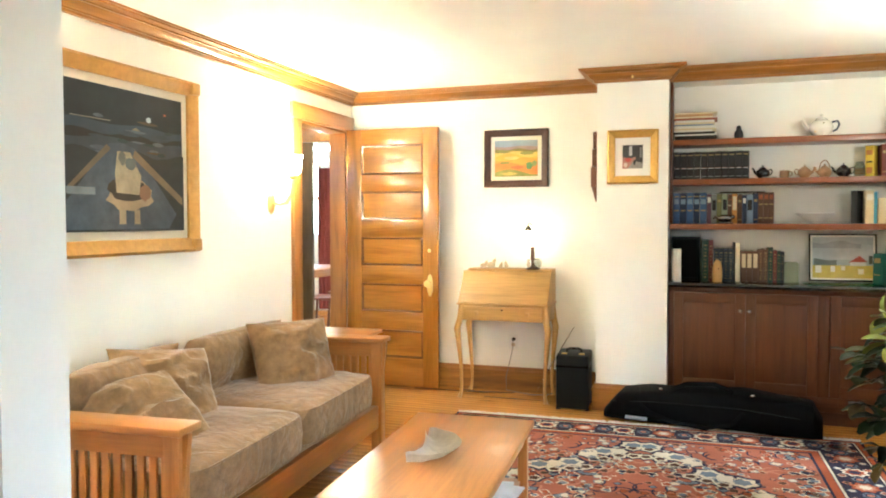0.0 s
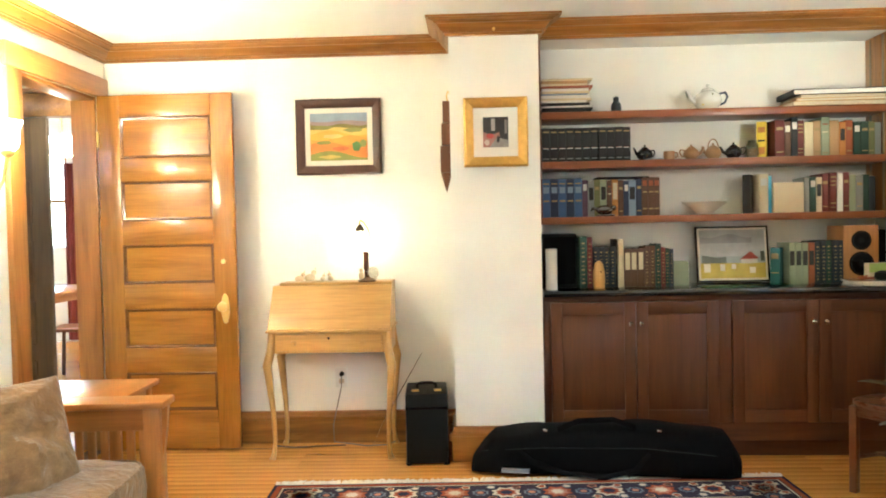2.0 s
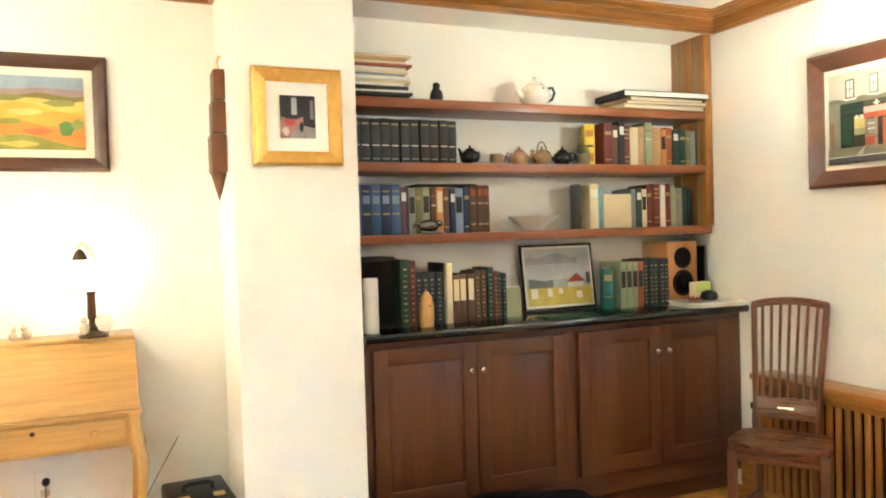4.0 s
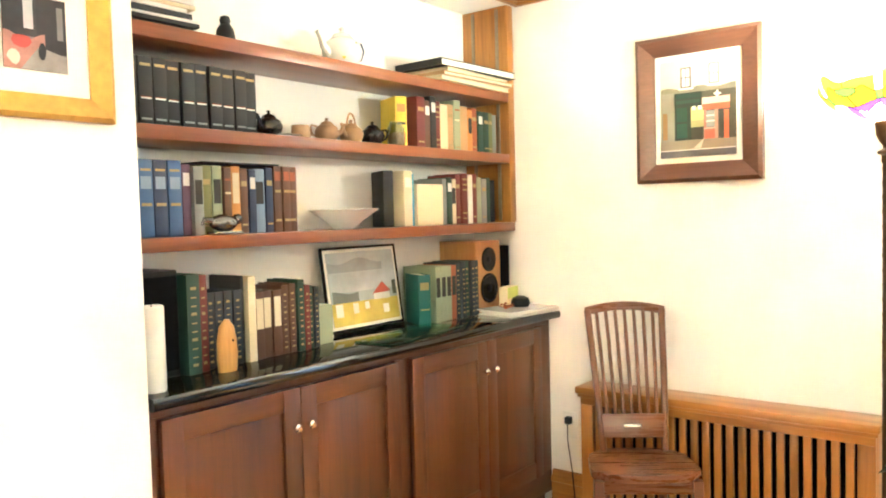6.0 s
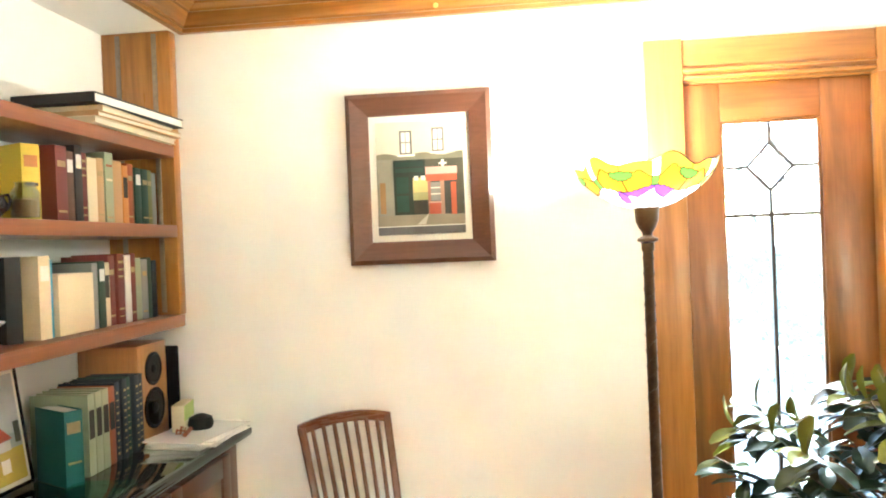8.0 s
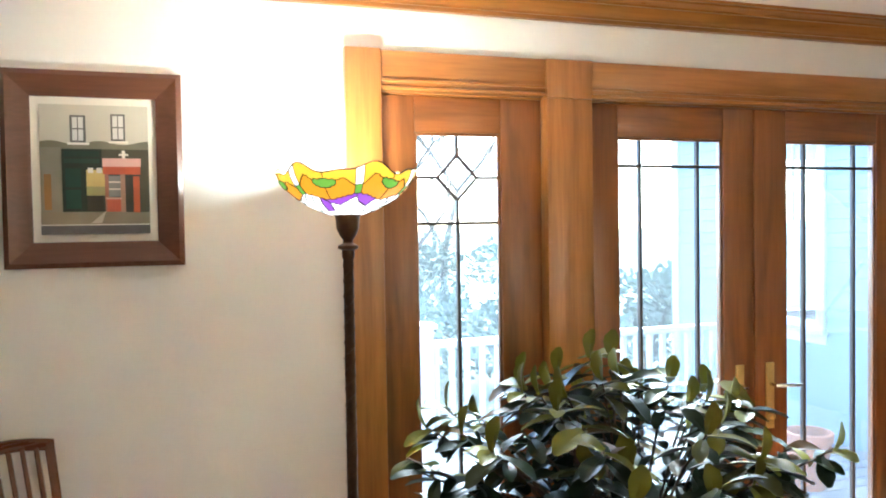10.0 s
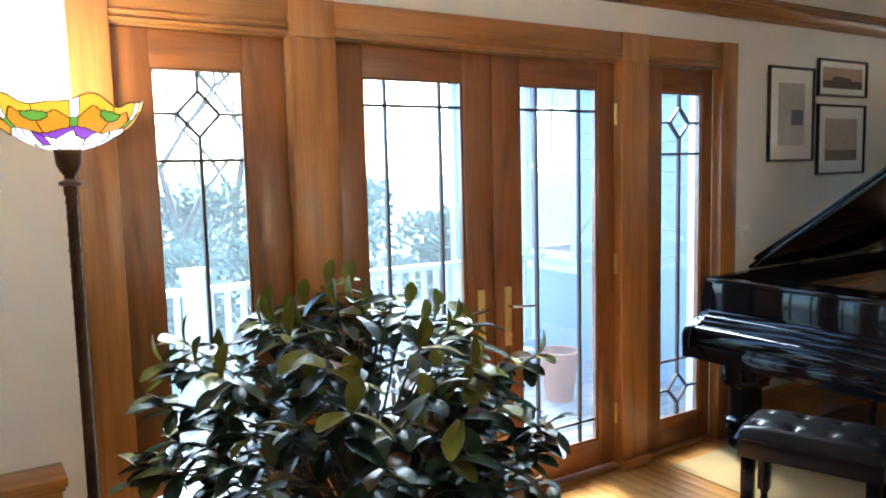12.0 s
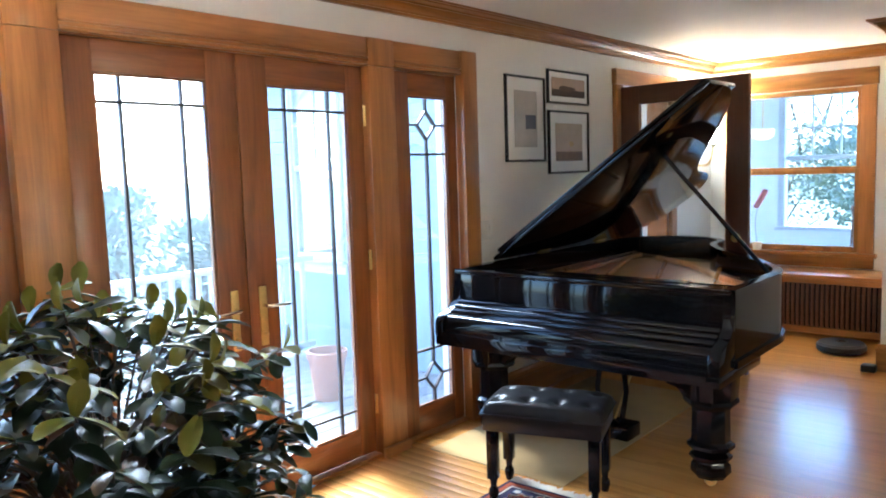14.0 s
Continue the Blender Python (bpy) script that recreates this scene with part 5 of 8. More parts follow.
leafbm, stembm, newbm = bmesh.new(), bmesh.new(), bmesh.new()
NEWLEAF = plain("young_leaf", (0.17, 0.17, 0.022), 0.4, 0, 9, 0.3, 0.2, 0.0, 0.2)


def leaf(bm, at, d, up, L, W):
    d = d.normalized()
    side = d.cross(up)
    side = side.normalized() if side.length > 1e-3 else d.orthogonal().normalized()
    nrm = side.cross(d).normalized()
    rows = []
    for j in range(6):
        u = j / 5
        w = W * (0.10 + 0.90 * math.sin(math.pi * min(1.0, 0.04 + 0.93 * u ** 1.7)) ** 0.62) / 2
        c = at + d * (L * u) + nrm * (-0.26 * L * u * u)
        rows.append([bm.verts.new(c + side * (w * s) + nrm * (0.38 * w * abs(s))) for s in (-1, 0, 1)])
    for a, b in zip(rows, rows[1:]):
        for k in range(2):
            bm.faces.new((a[k], a[k + 1], b[k + 1], b[k]))


def crown_radius(h):
    return 0.62 * math.sqrt(max(0.02, 1 - ((h - 0.6) / 0.62) ** 2)) if h > 0.6 else 0.62 * (0.65 + 0.35 * h / 0.6)


tips = []
for i in range(170):
    a, hh = rnd.uniform(0, 2 * math.pi), rnd.uniform(0.40, 1.06)
    R = crown_radius(hh) * rnd.uniform(0.5, 1.0)
    tips.append(Vector((min(0.38, R * math.cos(a)), 1.14 * R * math.sin(a) + 0.03, hh)))
tips += [Vector((0.07 + 0.10 * math.cos(k * 1.7), 0.13 + 0.16 * math.sin(k * 1.7), 1.04 + 0.035 * (k % 4))) for k in range(10)]
for p in tips:
    root = Vector((rnd.uniform(-0.05, 0.05), rnd.uniform(-0.05, 0.05), 0.26))
    mid = root.lerp(p, 0.5) + Vector((0, 0, 0.10 - 0.12 * (p.z < 0.6))) * 0.9
    mid.x *= 0.75
    mid.y *= 0.75
    pts = [root, root.lerp(mid, 0.6), mid, mid.lerp(p, 0.55) + Vector((0, 0, 0.02)), p]
    tube(pts, [0.006, 0.005, 0.0042, 0.0035, 0.0025], 5, stembm)
    out = Vector((p.x, p.y, 0)).normalized()
    n = rnd.randint(8, 10)
    for k in range(n):
        near = k >= 3
        c = pts[3].lerp(pts[4], 0.55 + 0.45 * (k - 2) / (n - 3)) if near else pts[2].lerp(pts[4], 0.25 + 0.2 * k)
        ang = k * 2.4 + rnd.uniform(-0.4, 0.4)
        d = out * 0.35 + Vector((math.cos(ang), math.sin(ang), 0)) * 0.95 + Vector((0, 0, rnd.uniform(-0.45, 0.35) + 0.35 * (k == n - 1)))
        s = rnd.uniform(0.7, 1.2)
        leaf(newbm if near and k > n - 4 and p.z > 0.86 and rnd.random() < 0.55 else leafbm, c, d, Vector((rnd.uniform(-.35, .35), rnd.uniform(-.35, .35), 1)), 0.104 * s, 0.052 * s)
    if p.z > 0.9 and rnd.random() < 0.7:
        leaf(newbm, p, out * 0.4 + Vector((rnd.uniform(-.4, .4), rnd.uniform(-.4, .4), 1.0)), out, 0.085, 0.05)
part("branchwork", stembm, STEM, plant)["kind"] = "stuff"
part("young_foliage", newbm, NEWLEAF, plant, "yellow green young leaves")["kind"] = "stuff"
part("foliage", leafbm, LEAFM, plant, "dense glossy oval leaves")["kind"] = "stuff"


# ---- pictures ----
def framed(name, w, h, fw, fd, mats, m, label, mat_w=0.0, profile="flat", corner=False, paint=()):
    """A picture hung in the xz plane, its back on y = 0 and its face towards -y; origin at its middle. paint: (outline, material) patches."""
    fmat_h, fmat_v, mount, ground = mats
    t = thing(name, label, "picture", m)
    fr = None
    for sx, sz in ((0, 1), (0, -1), (1, 0), (-1, 0)):
        L, o = (w, h) if sz else (h, w)
        prof = [(0, 0), (0, fd * 0.75), (fw * 0.2, fd), (fw * 0.55, fd * (0.72 if profile == "scoop" else 0.95)), (fw * 0.85, fd * 0.62), (fw, fd * 0.5), (fw, 0)]
        bm = bmesh.new()
        a, b = [], []
        for inn, dep in prof:
            a.append(bm.verts.new((-L / 2 + inn, -dep, o / 2 - inn)))
            b.append(bm.verts.new((L / 2 - inn, -dep, o / 2 - inn)))
        n = len(prof)
        for i in range(n):
            bm.faces.new((a[i], a[(i + 1) % n], b[(i + 1) % n], b[i]))
        bm.faces.new(a[::-1])
        bm.faces.new(b)
        rot = 0 if sz == 1 else 180 if sz == -1 else 90 if sx == 1 else -90
        part("frame_side", bm, fmat_h if sz else fmat_v, t, m=pose(0, 0, 0, 0, rot, 0), smooth=30)
    if corner:
        for sx in (-1, 1):
            for sz in (-1, 1):
                part("corner_block", box(sx * (w / 2 - fw / 2) - fw * 0.42, sx * (w / 2 - fw / 2) + fw * 0.42, -fd - 0.008, -0.002, sz * (h / 2 - fw / 2) - fw * 0.42, sz * (h / 2 - fw / 2) + fw * 0.42, 0.006), corner, t)
    iw, ih = w - 2 * fw, h - 2 * fw
    part("mount", box(-iw / 2, iw / 2, -0.010, -0.004, -ih / 2, ih / 2, 0), mount, t, smooth=0)
    pw, ph = iw - 2 * mat_w, ih - 2 * mat_w
    pic = part("picture", box(-pw / 2, pw / 2, -0.0125, -0.0101, -ph / 2, ph / 2, 0), ground, t, smooth=0)
    for i, (poly, mt) in enumerate(paint):
        y = -0.0129 - 0.00016 * i
        bm = bmesh.new()
        bm.faces.new([bm.verts.new((u * pw / 2, y, v * ph / 2)) for u, v in poly])
        part("brushwork", bm, mt, pic, smooth=0)
    return t


def oil(name, c, vary=0.35, grain=14):
    return plain("paint_" + name, c, 0.5, 0, grain, vary, 0.3, 0, 0.4)


def rect(x0, x1, z0, z1):
    return [(x0, z0), (x1, z0), (x1, z1), (x0, z1)]


def wavy(z0, amp, freq, ph, floor=-1.0, x0=-1.0, x1=1.0):
    xs = [x0 + (x1 - x0) * i / 14 for i in range(15)]
    return [(x0, floor), (x1, floor)] + [(x, z0 + amp * math.sin(freq * x + ph)) for x in xs[::-1]]


def blob(cx, cz, rx, rz, n=12, seed=0):
    r = random.Random(seed)
    return [(cx + rx * k * math.cos(2 * math.pi * i / n), cz + rz * k * math.sin(2 * math.pi * i / n)) for i in range(n) for k in [r.uniform(0.8, 1.1)]]


CREAM = plain("cream_mount", (0.78, 0.74, 0.64), 0.7, 0, 90, 0.03, 0.05)
GILTX, GILTZ = (plain("gold_leaf_" + a, (0.74, 0.43, 0.09), 0.36, 0.45, 40, 0.3, 0.3, 0.2) for a in "xz")
BROWNX, BROWNZ = (wood("brown_frame_" + a, (0.075, 0.026, 0.013), a, 0.38, 0.25, 0.2) for a in "xz")
BROWN2X, BROWN2Z = (wood("red_brown_frame_" + a, (0.13, 0.052, 0.028), a, 0.3, 0.2, 0.4) for a in "xz")
# landscape on the north wall
P = [(wavy(0.66, 0.03, 4, 0.5), oil("mauve_hill", (0.40, 0.30, 0.30))), (wavy(0.5, 0.05, 5, 1.0), oil("olive_hill", (0.26, 0.22, 0.05))), (wavy(0.36, 0.05, 4.2, 1.9), oil("lemon_field", (0.85, 0.62, 0.14))),
     (blob(-0.55, 0.40, 0.34, 0.1, 12, 2), oil("far_bush", (0.30, 0.30, 0.07))), (wavy(0.16, 0.12, 3.2, 2.6), oil("yellow_field", (0.88, 0.52, 0.07))), (blob(0.5, 0.28, 0.36, 0.1, 14, 3), oil("bush", (0.34, 0.34, 0.08))),
     (wavy(-0.05, 0.1, 3.0, 0.4), oil("ochre", (0.82, 0.40, 0.06))), (blob(-0.2, 0.02, 0.4, 0.1, 12, 7), oil("straw", (0.86, 0.62, 0.2))), (wavy(-0.28, 0.09, 3.6, 3.4), oil("orange_field", (0.82, 0.27, 0.05))),
     (blob(-0.5, -0.24, 0.28, 0.09, 12, 4), oil("shrub", (0.30, 0.31, 0.06))), (blob(0.05, -0.5, 0.3, 0.1, 12, 6), oil("ember_field", (0.70, 0.18, 0.05))), (blob(0.62, -0.42, 0.17, 0.2, 12, 5), oil("tree", (0.16, 0.30, 0.09))), (blob(0.85, -0.3, 0.13, 0.17, 12, 8), oil("tree_pale", (0.32, 0.36, 0.10))),
     (wavy(-0.75, 0.16, 2.4, 2.4), oil("grass", (0.30, 0.30, 0.06))), (blob(-0.3, -0.85, 0.4, 0.09, 12, 9), oil("grass_gold", (0.62, 0.46, 0.10)))]
framed("landscape_painting", 0.50, 0.44, 0.052, 0.03, (BROWNX, BROWNZ, CREAM, oil("blue_sky", (0.36, 0.44, 0.58))), pose(-1.14, 7.81, 1.80), "bright orange landscape painting in a brown frame", 0.03, paint=P)
# small print on the pillar
P = [(rect(-1, 0.1, -0.1, 1), oil("dark_houses", (0.05, 0.045, 0.05), 0.5, 30)), (rect(0.05, 1, -0.5, 1), oil("dark_door", (0.035, 0.03, 0.035), 0.5, 30)), (rect(-0.35, -0.05, 0.1, 0.9), oil("pale_sky", (0.55, 0.54, 0.56))), (rect(0.7, 0.9, -0.1, 0.8), oil("grey_wall", (0.22, 0.2, 0.2))),
     (wavy(-0.1, 0.1, 5, 0, -1, -1, 0.3), oil("rose_stone", (0.42, 0.20, 0.17), 0.5, 30)), ([(-0.5, -1), (1, -1), (1, -0.55), (0.1, -0.35)], oil("paving", (0.30, 0.28, 0.27), 0.5, 25)), (blob(-0.45, -0.25, 0.3, 0.2, 10, 2), oil("red_awning", (0.45, 0.07, 0.06))), (blob(0.2, -0.45, 0.14, 0.25, 10, 4), oil("black_figure", (0.02, 0.02, 0.025))), (blob(-0.7, -0.7, 0.2, 0.2, 10, 5), oil("cream_stall", (0.6, 0.5, 0.44)))]
framed("small_print", 0.34, 0.365, 0.053, 0.03, (GILTX, GILTZ, plain("white_mount", (0.8, 0.78, 0.74), 0.7, 0, 90, 0.02, 0), oil("grey_picture", (0.20, 0.17, 0.17))), pose(-0.238, 7.42, 1.756), "small street print in a wide gilt frame", 0.05, profile="scoop", paint=P)
# shop front painting on the east wall
shop = [(rect(-1, 1, 0.30, 1), oil("pale_render", (0.58, 0.54, 0.44), 0.12, 6)), (wavy(0.42, 0.03, 7, 1, 0.1), oil("stained_render", (0.27, 0.25, 0.17), 0.4, 9)), (rect(-1, -0.6, -0.66, 0.34), oil("grey_stone", (0.30, 0.28, 0.21), 0.3, 9)), (rect(0.1, 1, -0.66, 0.32), oil("umber_stone", (0.10, 0.092, 0.06), 0.4, 9)),
        (rect(-0.45, -0.16, 0.42, 0.84), oil("window_frame_grey", (0.16, 0.15, 0.14))), (rect(0.30, 0.57, 0.45, 0.87), oil("window_frame_grey_b", (0.16, 0.15, 0.14))), (rect(-0.50, -0.10, 0.385, 0.42), CREAM), (rect(0.26, 0.62, 0.415, 0.45), CREAM)]
shop += [(rect(cx + k * 0.055 - 0.045, cx + k * 0.055 + 0.045, zc, zc + 0.17), oil("curtain_white", (0.68, 0.66, 0.62), 0.1)) for cx, z0 in ((-0.305, 0.45), (0.435, 0.48)) for zc in (z0, z0 + 0.19) for k in (-1, 1)]
shop += [(rect(-0.61, 0.12, -0.65, 0.32), oil("dark_green_front", (0.028, 0.04, 0.028))), (rect(-0.57, 0.08, 0.20, 0.29), oil("green_fascia", (0.02, 0.05, 0.034))), (rect(-0.57, 0.08, 0.10, 0.17), oil("green_fascia_low", (0.03, 0.065, 0.045))),
         (rect(-0.55, -0.27, -0.27, 0.02), oil("green_panel", (0.02, 0.06, 0.04))), (rect(-0.55, -0.27, -0.60, -0.31), oil("green_panel_low", (0.022, 0.07, 0.046))), (rect(-0.17, 0.2, -0.40, 0.0), oil("lit_window", (0.70, 0.56, 0.20))), (rect(-0.17, 0.2, -0.40, -0.26), oil("lit_sill", (0.42, 0.40, 0.18))), (rect(-0.14, -0.04, -0.05, 0.03), CREAM), (rect(0.02, 0.12, -0.05, 0.03), CREAM), (rect(-0.16, 0.14, -0.64, -0.41), oil("dark_wainscot", (0.06, 0.05, 0.035))),
         (rect(0.17, 0.83, -0.66, 0.0), oil("booth_shadow", (0.07, 0.07, 0.06))), (rect(0.14, 0.84, -0.07, 0.08), oil("booth_red", (0.60, 0.13, 0.06))), (rect(0.13, 0.85, 0.05, 0.18), oil("booth_sign", (0.72, 0.44, 0.37), 0.15)), (rect(0.24, 0.46, -0.42, -0.09), oil("booth_glass", (0.28, 0.30, 0.28))), (rect(0.24, 0.46, -0.20, -0.18), CREAM), (rect(0.24, 0.46, -0.31, -0.29), CREAM),
         (rect(0.17, 0.24, -0.68, -0.07), oil("booth_post", (0.42, 0.20, 0.14))), (rect(0.46, 0.55, -0.68, -0.07), oil("booth_post_b", (0.46, 0.28, 0.20))), (rect(0.20, 0.46, -0.66, -0.46), oil("booth_base", (0.60, 0.14, 0.08))), (rect(0.18, 0.48, -0.46, -0.43), oil("booth_ledge", (0.68, 0.40, 0.32))), (rect(0.70, 0.82, -0.67, -0.1), oil("booth_red_side", (0.62, 0.14, 0.06))),
         (rect(0.50, 0.56, 0.18, 0.30), CREAM), (rect(0.44, 0.62, 0.22, 0.25), CREAM), (rect(-0.93, -0.80, -0.62, -0.07), oil("brown_post", (0.34, 0.19, 0.07))), (wavy(-0.66, 0.01, 5, 0), oil("pavement", (0.30, 0.26, 0.18), 0.3, 8)), ([(-0.1, -0.83), (0.18, -0.64), (0.10, -0.83)], oil("pale_path", (0.60, 0.54, 0.42))), (rect(-1, 1, -1, -0.86), oil("road", (0.14, 0.13, 0.13))), (rect(-1, 1, -0.86, -0.845), CREAM)]
shop = [s for s in shop if len({v for u, v in s[0]}) > 1]
framed("shop_painting", 0.487, 0.572, 0.075, 0.035, (BROWN2X, BROWN2Z, CREAM, oil("dusk_wall", (0.30, 0.28, 0.2))), pose(1.94, 6.728, 1.73, 0, 0, -90), "painting of a red shop front in a wide brown frame", 0.022, profile="scoop", paint=shop)
# large dark painting on the west wall
W_, H_ = 1.08, 0.945
boat = [(wavy(0.5, 0.02, 6, 0), oil("night_blue", (0.045, 0.062, 0.085))), (wavy(0.36, 0.03, 7, 1), oil("far_shore", (0.022, 0.02, 0.02))), (wavy(0.28, 0.03, 5, 3), oil("mid_water", (0.05, 0.06, 0.075))), (wavy(0.1, 0.05, 7, 1), oil("dark_water", (0.03, 0.03, 0.034))),
        ([(-0.32, 0.22), (-0.1, 0.24), (0.1, 0.18), (0.85, -0.75), (0.7, -0.97), (-0.97, -0.97), (-0.97, -0.6)], oil("blue_quay", (0.075, 0.095, 0.125), 0.45, 20)), ([(0.1, 0.16), (0.97, -0.5), (0.97, -0.62), (0.05, 0.06)], oil("tan_edge", (0.20, 0.14, 0.08))), ([(-0.36, 0.2), (-0.97, -0.42), (-0.97, -0.5), (-0.3, 0.14)], oil("tan_edge_b", (0.17, 0.12, 0.07))),
        (blob(0.02, -0.48, 0.40, 0.24, 18, 3), oil("bone_hull", (0.34, 0.25, 0.15))), (blob(0.0, -0.42, 0.36, 0.18, 16, 4), oil("hull_dark", (0.045, 0.03, 0.02))), (blob(0.26, -0.44, 0.1, 0.13, 12, 6), oil("rust_side", (0.24, 0.12, 0.06))),
        ([(-0.22, -0.46), (0.16, -0.48), (0.2, -0.2), (0.08, -0.02), (0.02, 0.12), (-0.2, 0.12), (-0.24, -0.2)], oil("pale_cabin", (0.38, 0.31, 0.20), 0.4, 25)), (blob(0.02, -0.04, 0.09, 0.1, 10, 2), oil("slate", (0.12, 0.13, 0.13))), (blob(-0.12, 0.02, 0.06, 0.1, 10, 5), oil("slate_b", (0.16, 0.15, 0.13))),
        (rect(-0.18, -0.07, -0.9, -0.7), oil("pale_leg", (0.34, 0.27, 0.17))), (rect(0.07, 0.17, -0.9, -0.7), oil("pale_leg_b", (0.34, 0.27, 0.17))), (blob(0.34, 0.62, 0.05, 0.04, 8, 1), oil("moon", (0.5, 0.55, 0.6))), (rect(-0.9, -0.3, 0.52, 0.532), oil("streak", (0.30, 0.27, 0.22))),
        (rect(-0.97, -0.55, -0.5, -0.4), oil("rail", (0.20, 0.23, 0.26))), (rect(0.62, 0.66, 0.72, 0.75), oil("ember", (0.45, 0.12, 0.05)))]
rb = random.Random(8)
strokes = [oil("stroke_" + n, c, 0.5, 20) for n, c in (("slate", (0.05, 0.065, 0.085)), ("teal", (0.03, 0.05, 0.055)), ("umber", (0.10, 0.065, 0.035)), ("bone", (0.26, 0.21, 0.14)), ("steel", (0.12, 0.14, 0.17)))]
for k in range(46):
    low = k % 2
    cx, cz = (rb.gauss(0.12, 0.34), rb.gauss(-0.42, 0.22)) if low else (rb.uniform(-0.85, 0.85), rb.uniform(-0.05, 0.6))
    L, wd, sl = rb.uniform(0.12, 0.4), rb.uniform(0.012, 0.035), rb.uniform(-0.5, 0.5) * (1.0 if low else 0.12)
    lo, hi = max(-0.97, cx - L / 2), min(0.97, cx + L / 2)
    if hi - lo < 0.08 or not -0.9 < cz < 0.9:
        continue
    pts = [(lo + (hi - lo) * i / 6, cz + sl * (lo + (hi - lo) * i / 6 - cx) + 0.05 * low * math.sin(3 * i / 6)) for i in range(7)]
    boat.insert(3 + k % (len(boat) - 3), ([(x, max(-0.97, z - wd * math.sin(0.3 + 2.5 * i / 6))) for i, (x, z) in enumerate(pts)] + [(x, min(0.97, z + wd * math.sin(0.3 + 2.5 * i / 6))) for i, (x, z) in list(enumerate(pts))[::-1]], strokes[(2 + k % 3) if low else (k // 2) % 3 if k % 8 else 4]))
OLDGOLD = plain("antique_gold", (0.52, 0.27, 0.055), 0.38, 0.4, 30, 0.35, 0.3, 0.2)
framed("large_painting", W_, H_, 0.078, 0.05, (OLDGOLD, OLDGOLD, plain("linen_mount", (0.70, 0.63, 0.52), 0.8, 0, 150, 0.06, 0.2), oil("night_sky", (0.018, 0.022, 0.028), 0.5, 7)), pose(-2.53, 5.192, 1.626, 0, 0, 90), "large dark nocturne painting of a boat in a gilt frame", 0.042, profile="scoop", corner=OLDGOLD, paint=boat)
# three pale prints between the doors
SILV = plain("black_metal_frame", (0.03, 0.03, 0.032), 0.35, 0.6, 60, 0.2, 0)
MNT = plain("grey_mount", (0.86, 0.85, 0.82), 0.7, 0, 90, 0.02, 0)
for nm, yc, zc, w, h, pw, gr, pts in (("print_a", 2.25, 1.772, 0.43, 0.535, 0.078, (0.52, 0.50, 0.47), [(rect(-0.05, 0.9, -0.35, 0.15), oil("navy_block", (0.10, 0.11, 0.16)))]),
                                      ("print_b", 1.735, 1.995, 0.52, 0.22, 0.035, (0.46, 0.32, 0.24), [(rect(-1, 1, -1, -0.25), oil("umber_land", (0.07, 0.045, 0.035))), (blob(-0.1, -0.15, 0.5, 0.35, 12, 2), oil("umber_hill", (0.10, 0.06, 0.04)))]),
                                      ("print_c", 1.735, 1.63, 0.51, 0.42, 0.07, (0.58, 0.46, 0.34), [(rect(-1, 1, -1, -0.5), oil("sand", (0.22, 0.16, 0.11))), (blob(0.15, -0.1, 0.2, 0.16, 10, 3), oil("glow_sun", (0.60, 0.42, 0.20)))])):
    framed("framed_print", w, h, 0.014, 0.022, (SILV, SILV, MNT, oil(nm, gr, 0.2)), pose(1.94, yc, zc, 0, 0, -90), "pale matted print in a thin black metal frame", pw, paint=pts)
sw = thing("light_switch", "white double light switch plate on the wall", "switch", pose(1.94, 2.67, 1.105, 0, 0, -90))
part("cover_plate", box(-0.06, 0.06, -0.006, 0, -0.058, 0.058, 0.003), WHITE, sw)
for x in (-0.028, 0.028):
    part("toggle", box(x - 0.012, x + 0.012, -0.011, -0.006, -0.03, 0.03, 0.002), WHITE, sw)
so = thing("wall_socket", "white wall socket with a black plug", "socket", pose(1.94, 7.31, 0.40, 0, 0, -90))
part("cover_plate", box(-0.036, 0.036, -0.007, 0, -0.058, 0.058, 0.003), WHITE, so)
part("plug", box(-0.014, 0.014, -0.035, -0.007, 0.008, 0.04, 0.004), BLACKPLASTIC, so)
part("cord", tube([(0, -0.03, 0.015), (0.005, -0.04, -0.06), (0.02, -0.03, -0.2), (0.03, -0.02, -0.38)], 0.003, 6), BLACKPLASTIC, so)
# carved wall piece on the pillar's west side
cl = thing("wall_carving", "narrow carved wooden wall rack hung on the pillar", "wall rack", pose(-0.48, 7.60, 1.74))
wz = wood("carving_wood", (0.17, 0.062, 0.02), "z", 0.4, 0.4)
for i, (a, b, d) in enumerate(((-0.18, -0.035, 0.058), (-0.03, 0.09, 0.05), (0.095, 0.21, 0.042))):
    part("segment", box(-d, 0, -0.055, 0.055, a, b, 0.004), wz, cl)
part("tail", lathe([(0, -0.29), (0.012, -0.25), (0.025, -0.2), (0.03, -0.181)], 12, m=pose(-0.028, 0, 0)), wz, cl)
part("hook", tube([(-0.015, 0, 0.21), (-0.02, 0, 0.25), (-0.012, 0.0, 0.27), (-0.002, 0, 0.262)], 0.004, 6), BRASS, cl)
single("picture_hook", lathe([(0.004, 0), (0.004, 0.012), (0.009, 0.016), (0.008, 0.022), (0, 0.024)], 10, m=pose(1.915, 6.65, 2.291, 0, -90, 0)), BRASS, "small brass hook on the crown moulding", "hook")
single("picture_hook", lathe([(0.004, 0), (0.004, 0.012), (0.009, 0.016), (0.008, 0.022), (0, 0.024)], 10, m=pose(-0.24, 7.395, 2.291, 90, 0, 0)), BRASS, "small brass hook on the crown moulding", "hook")


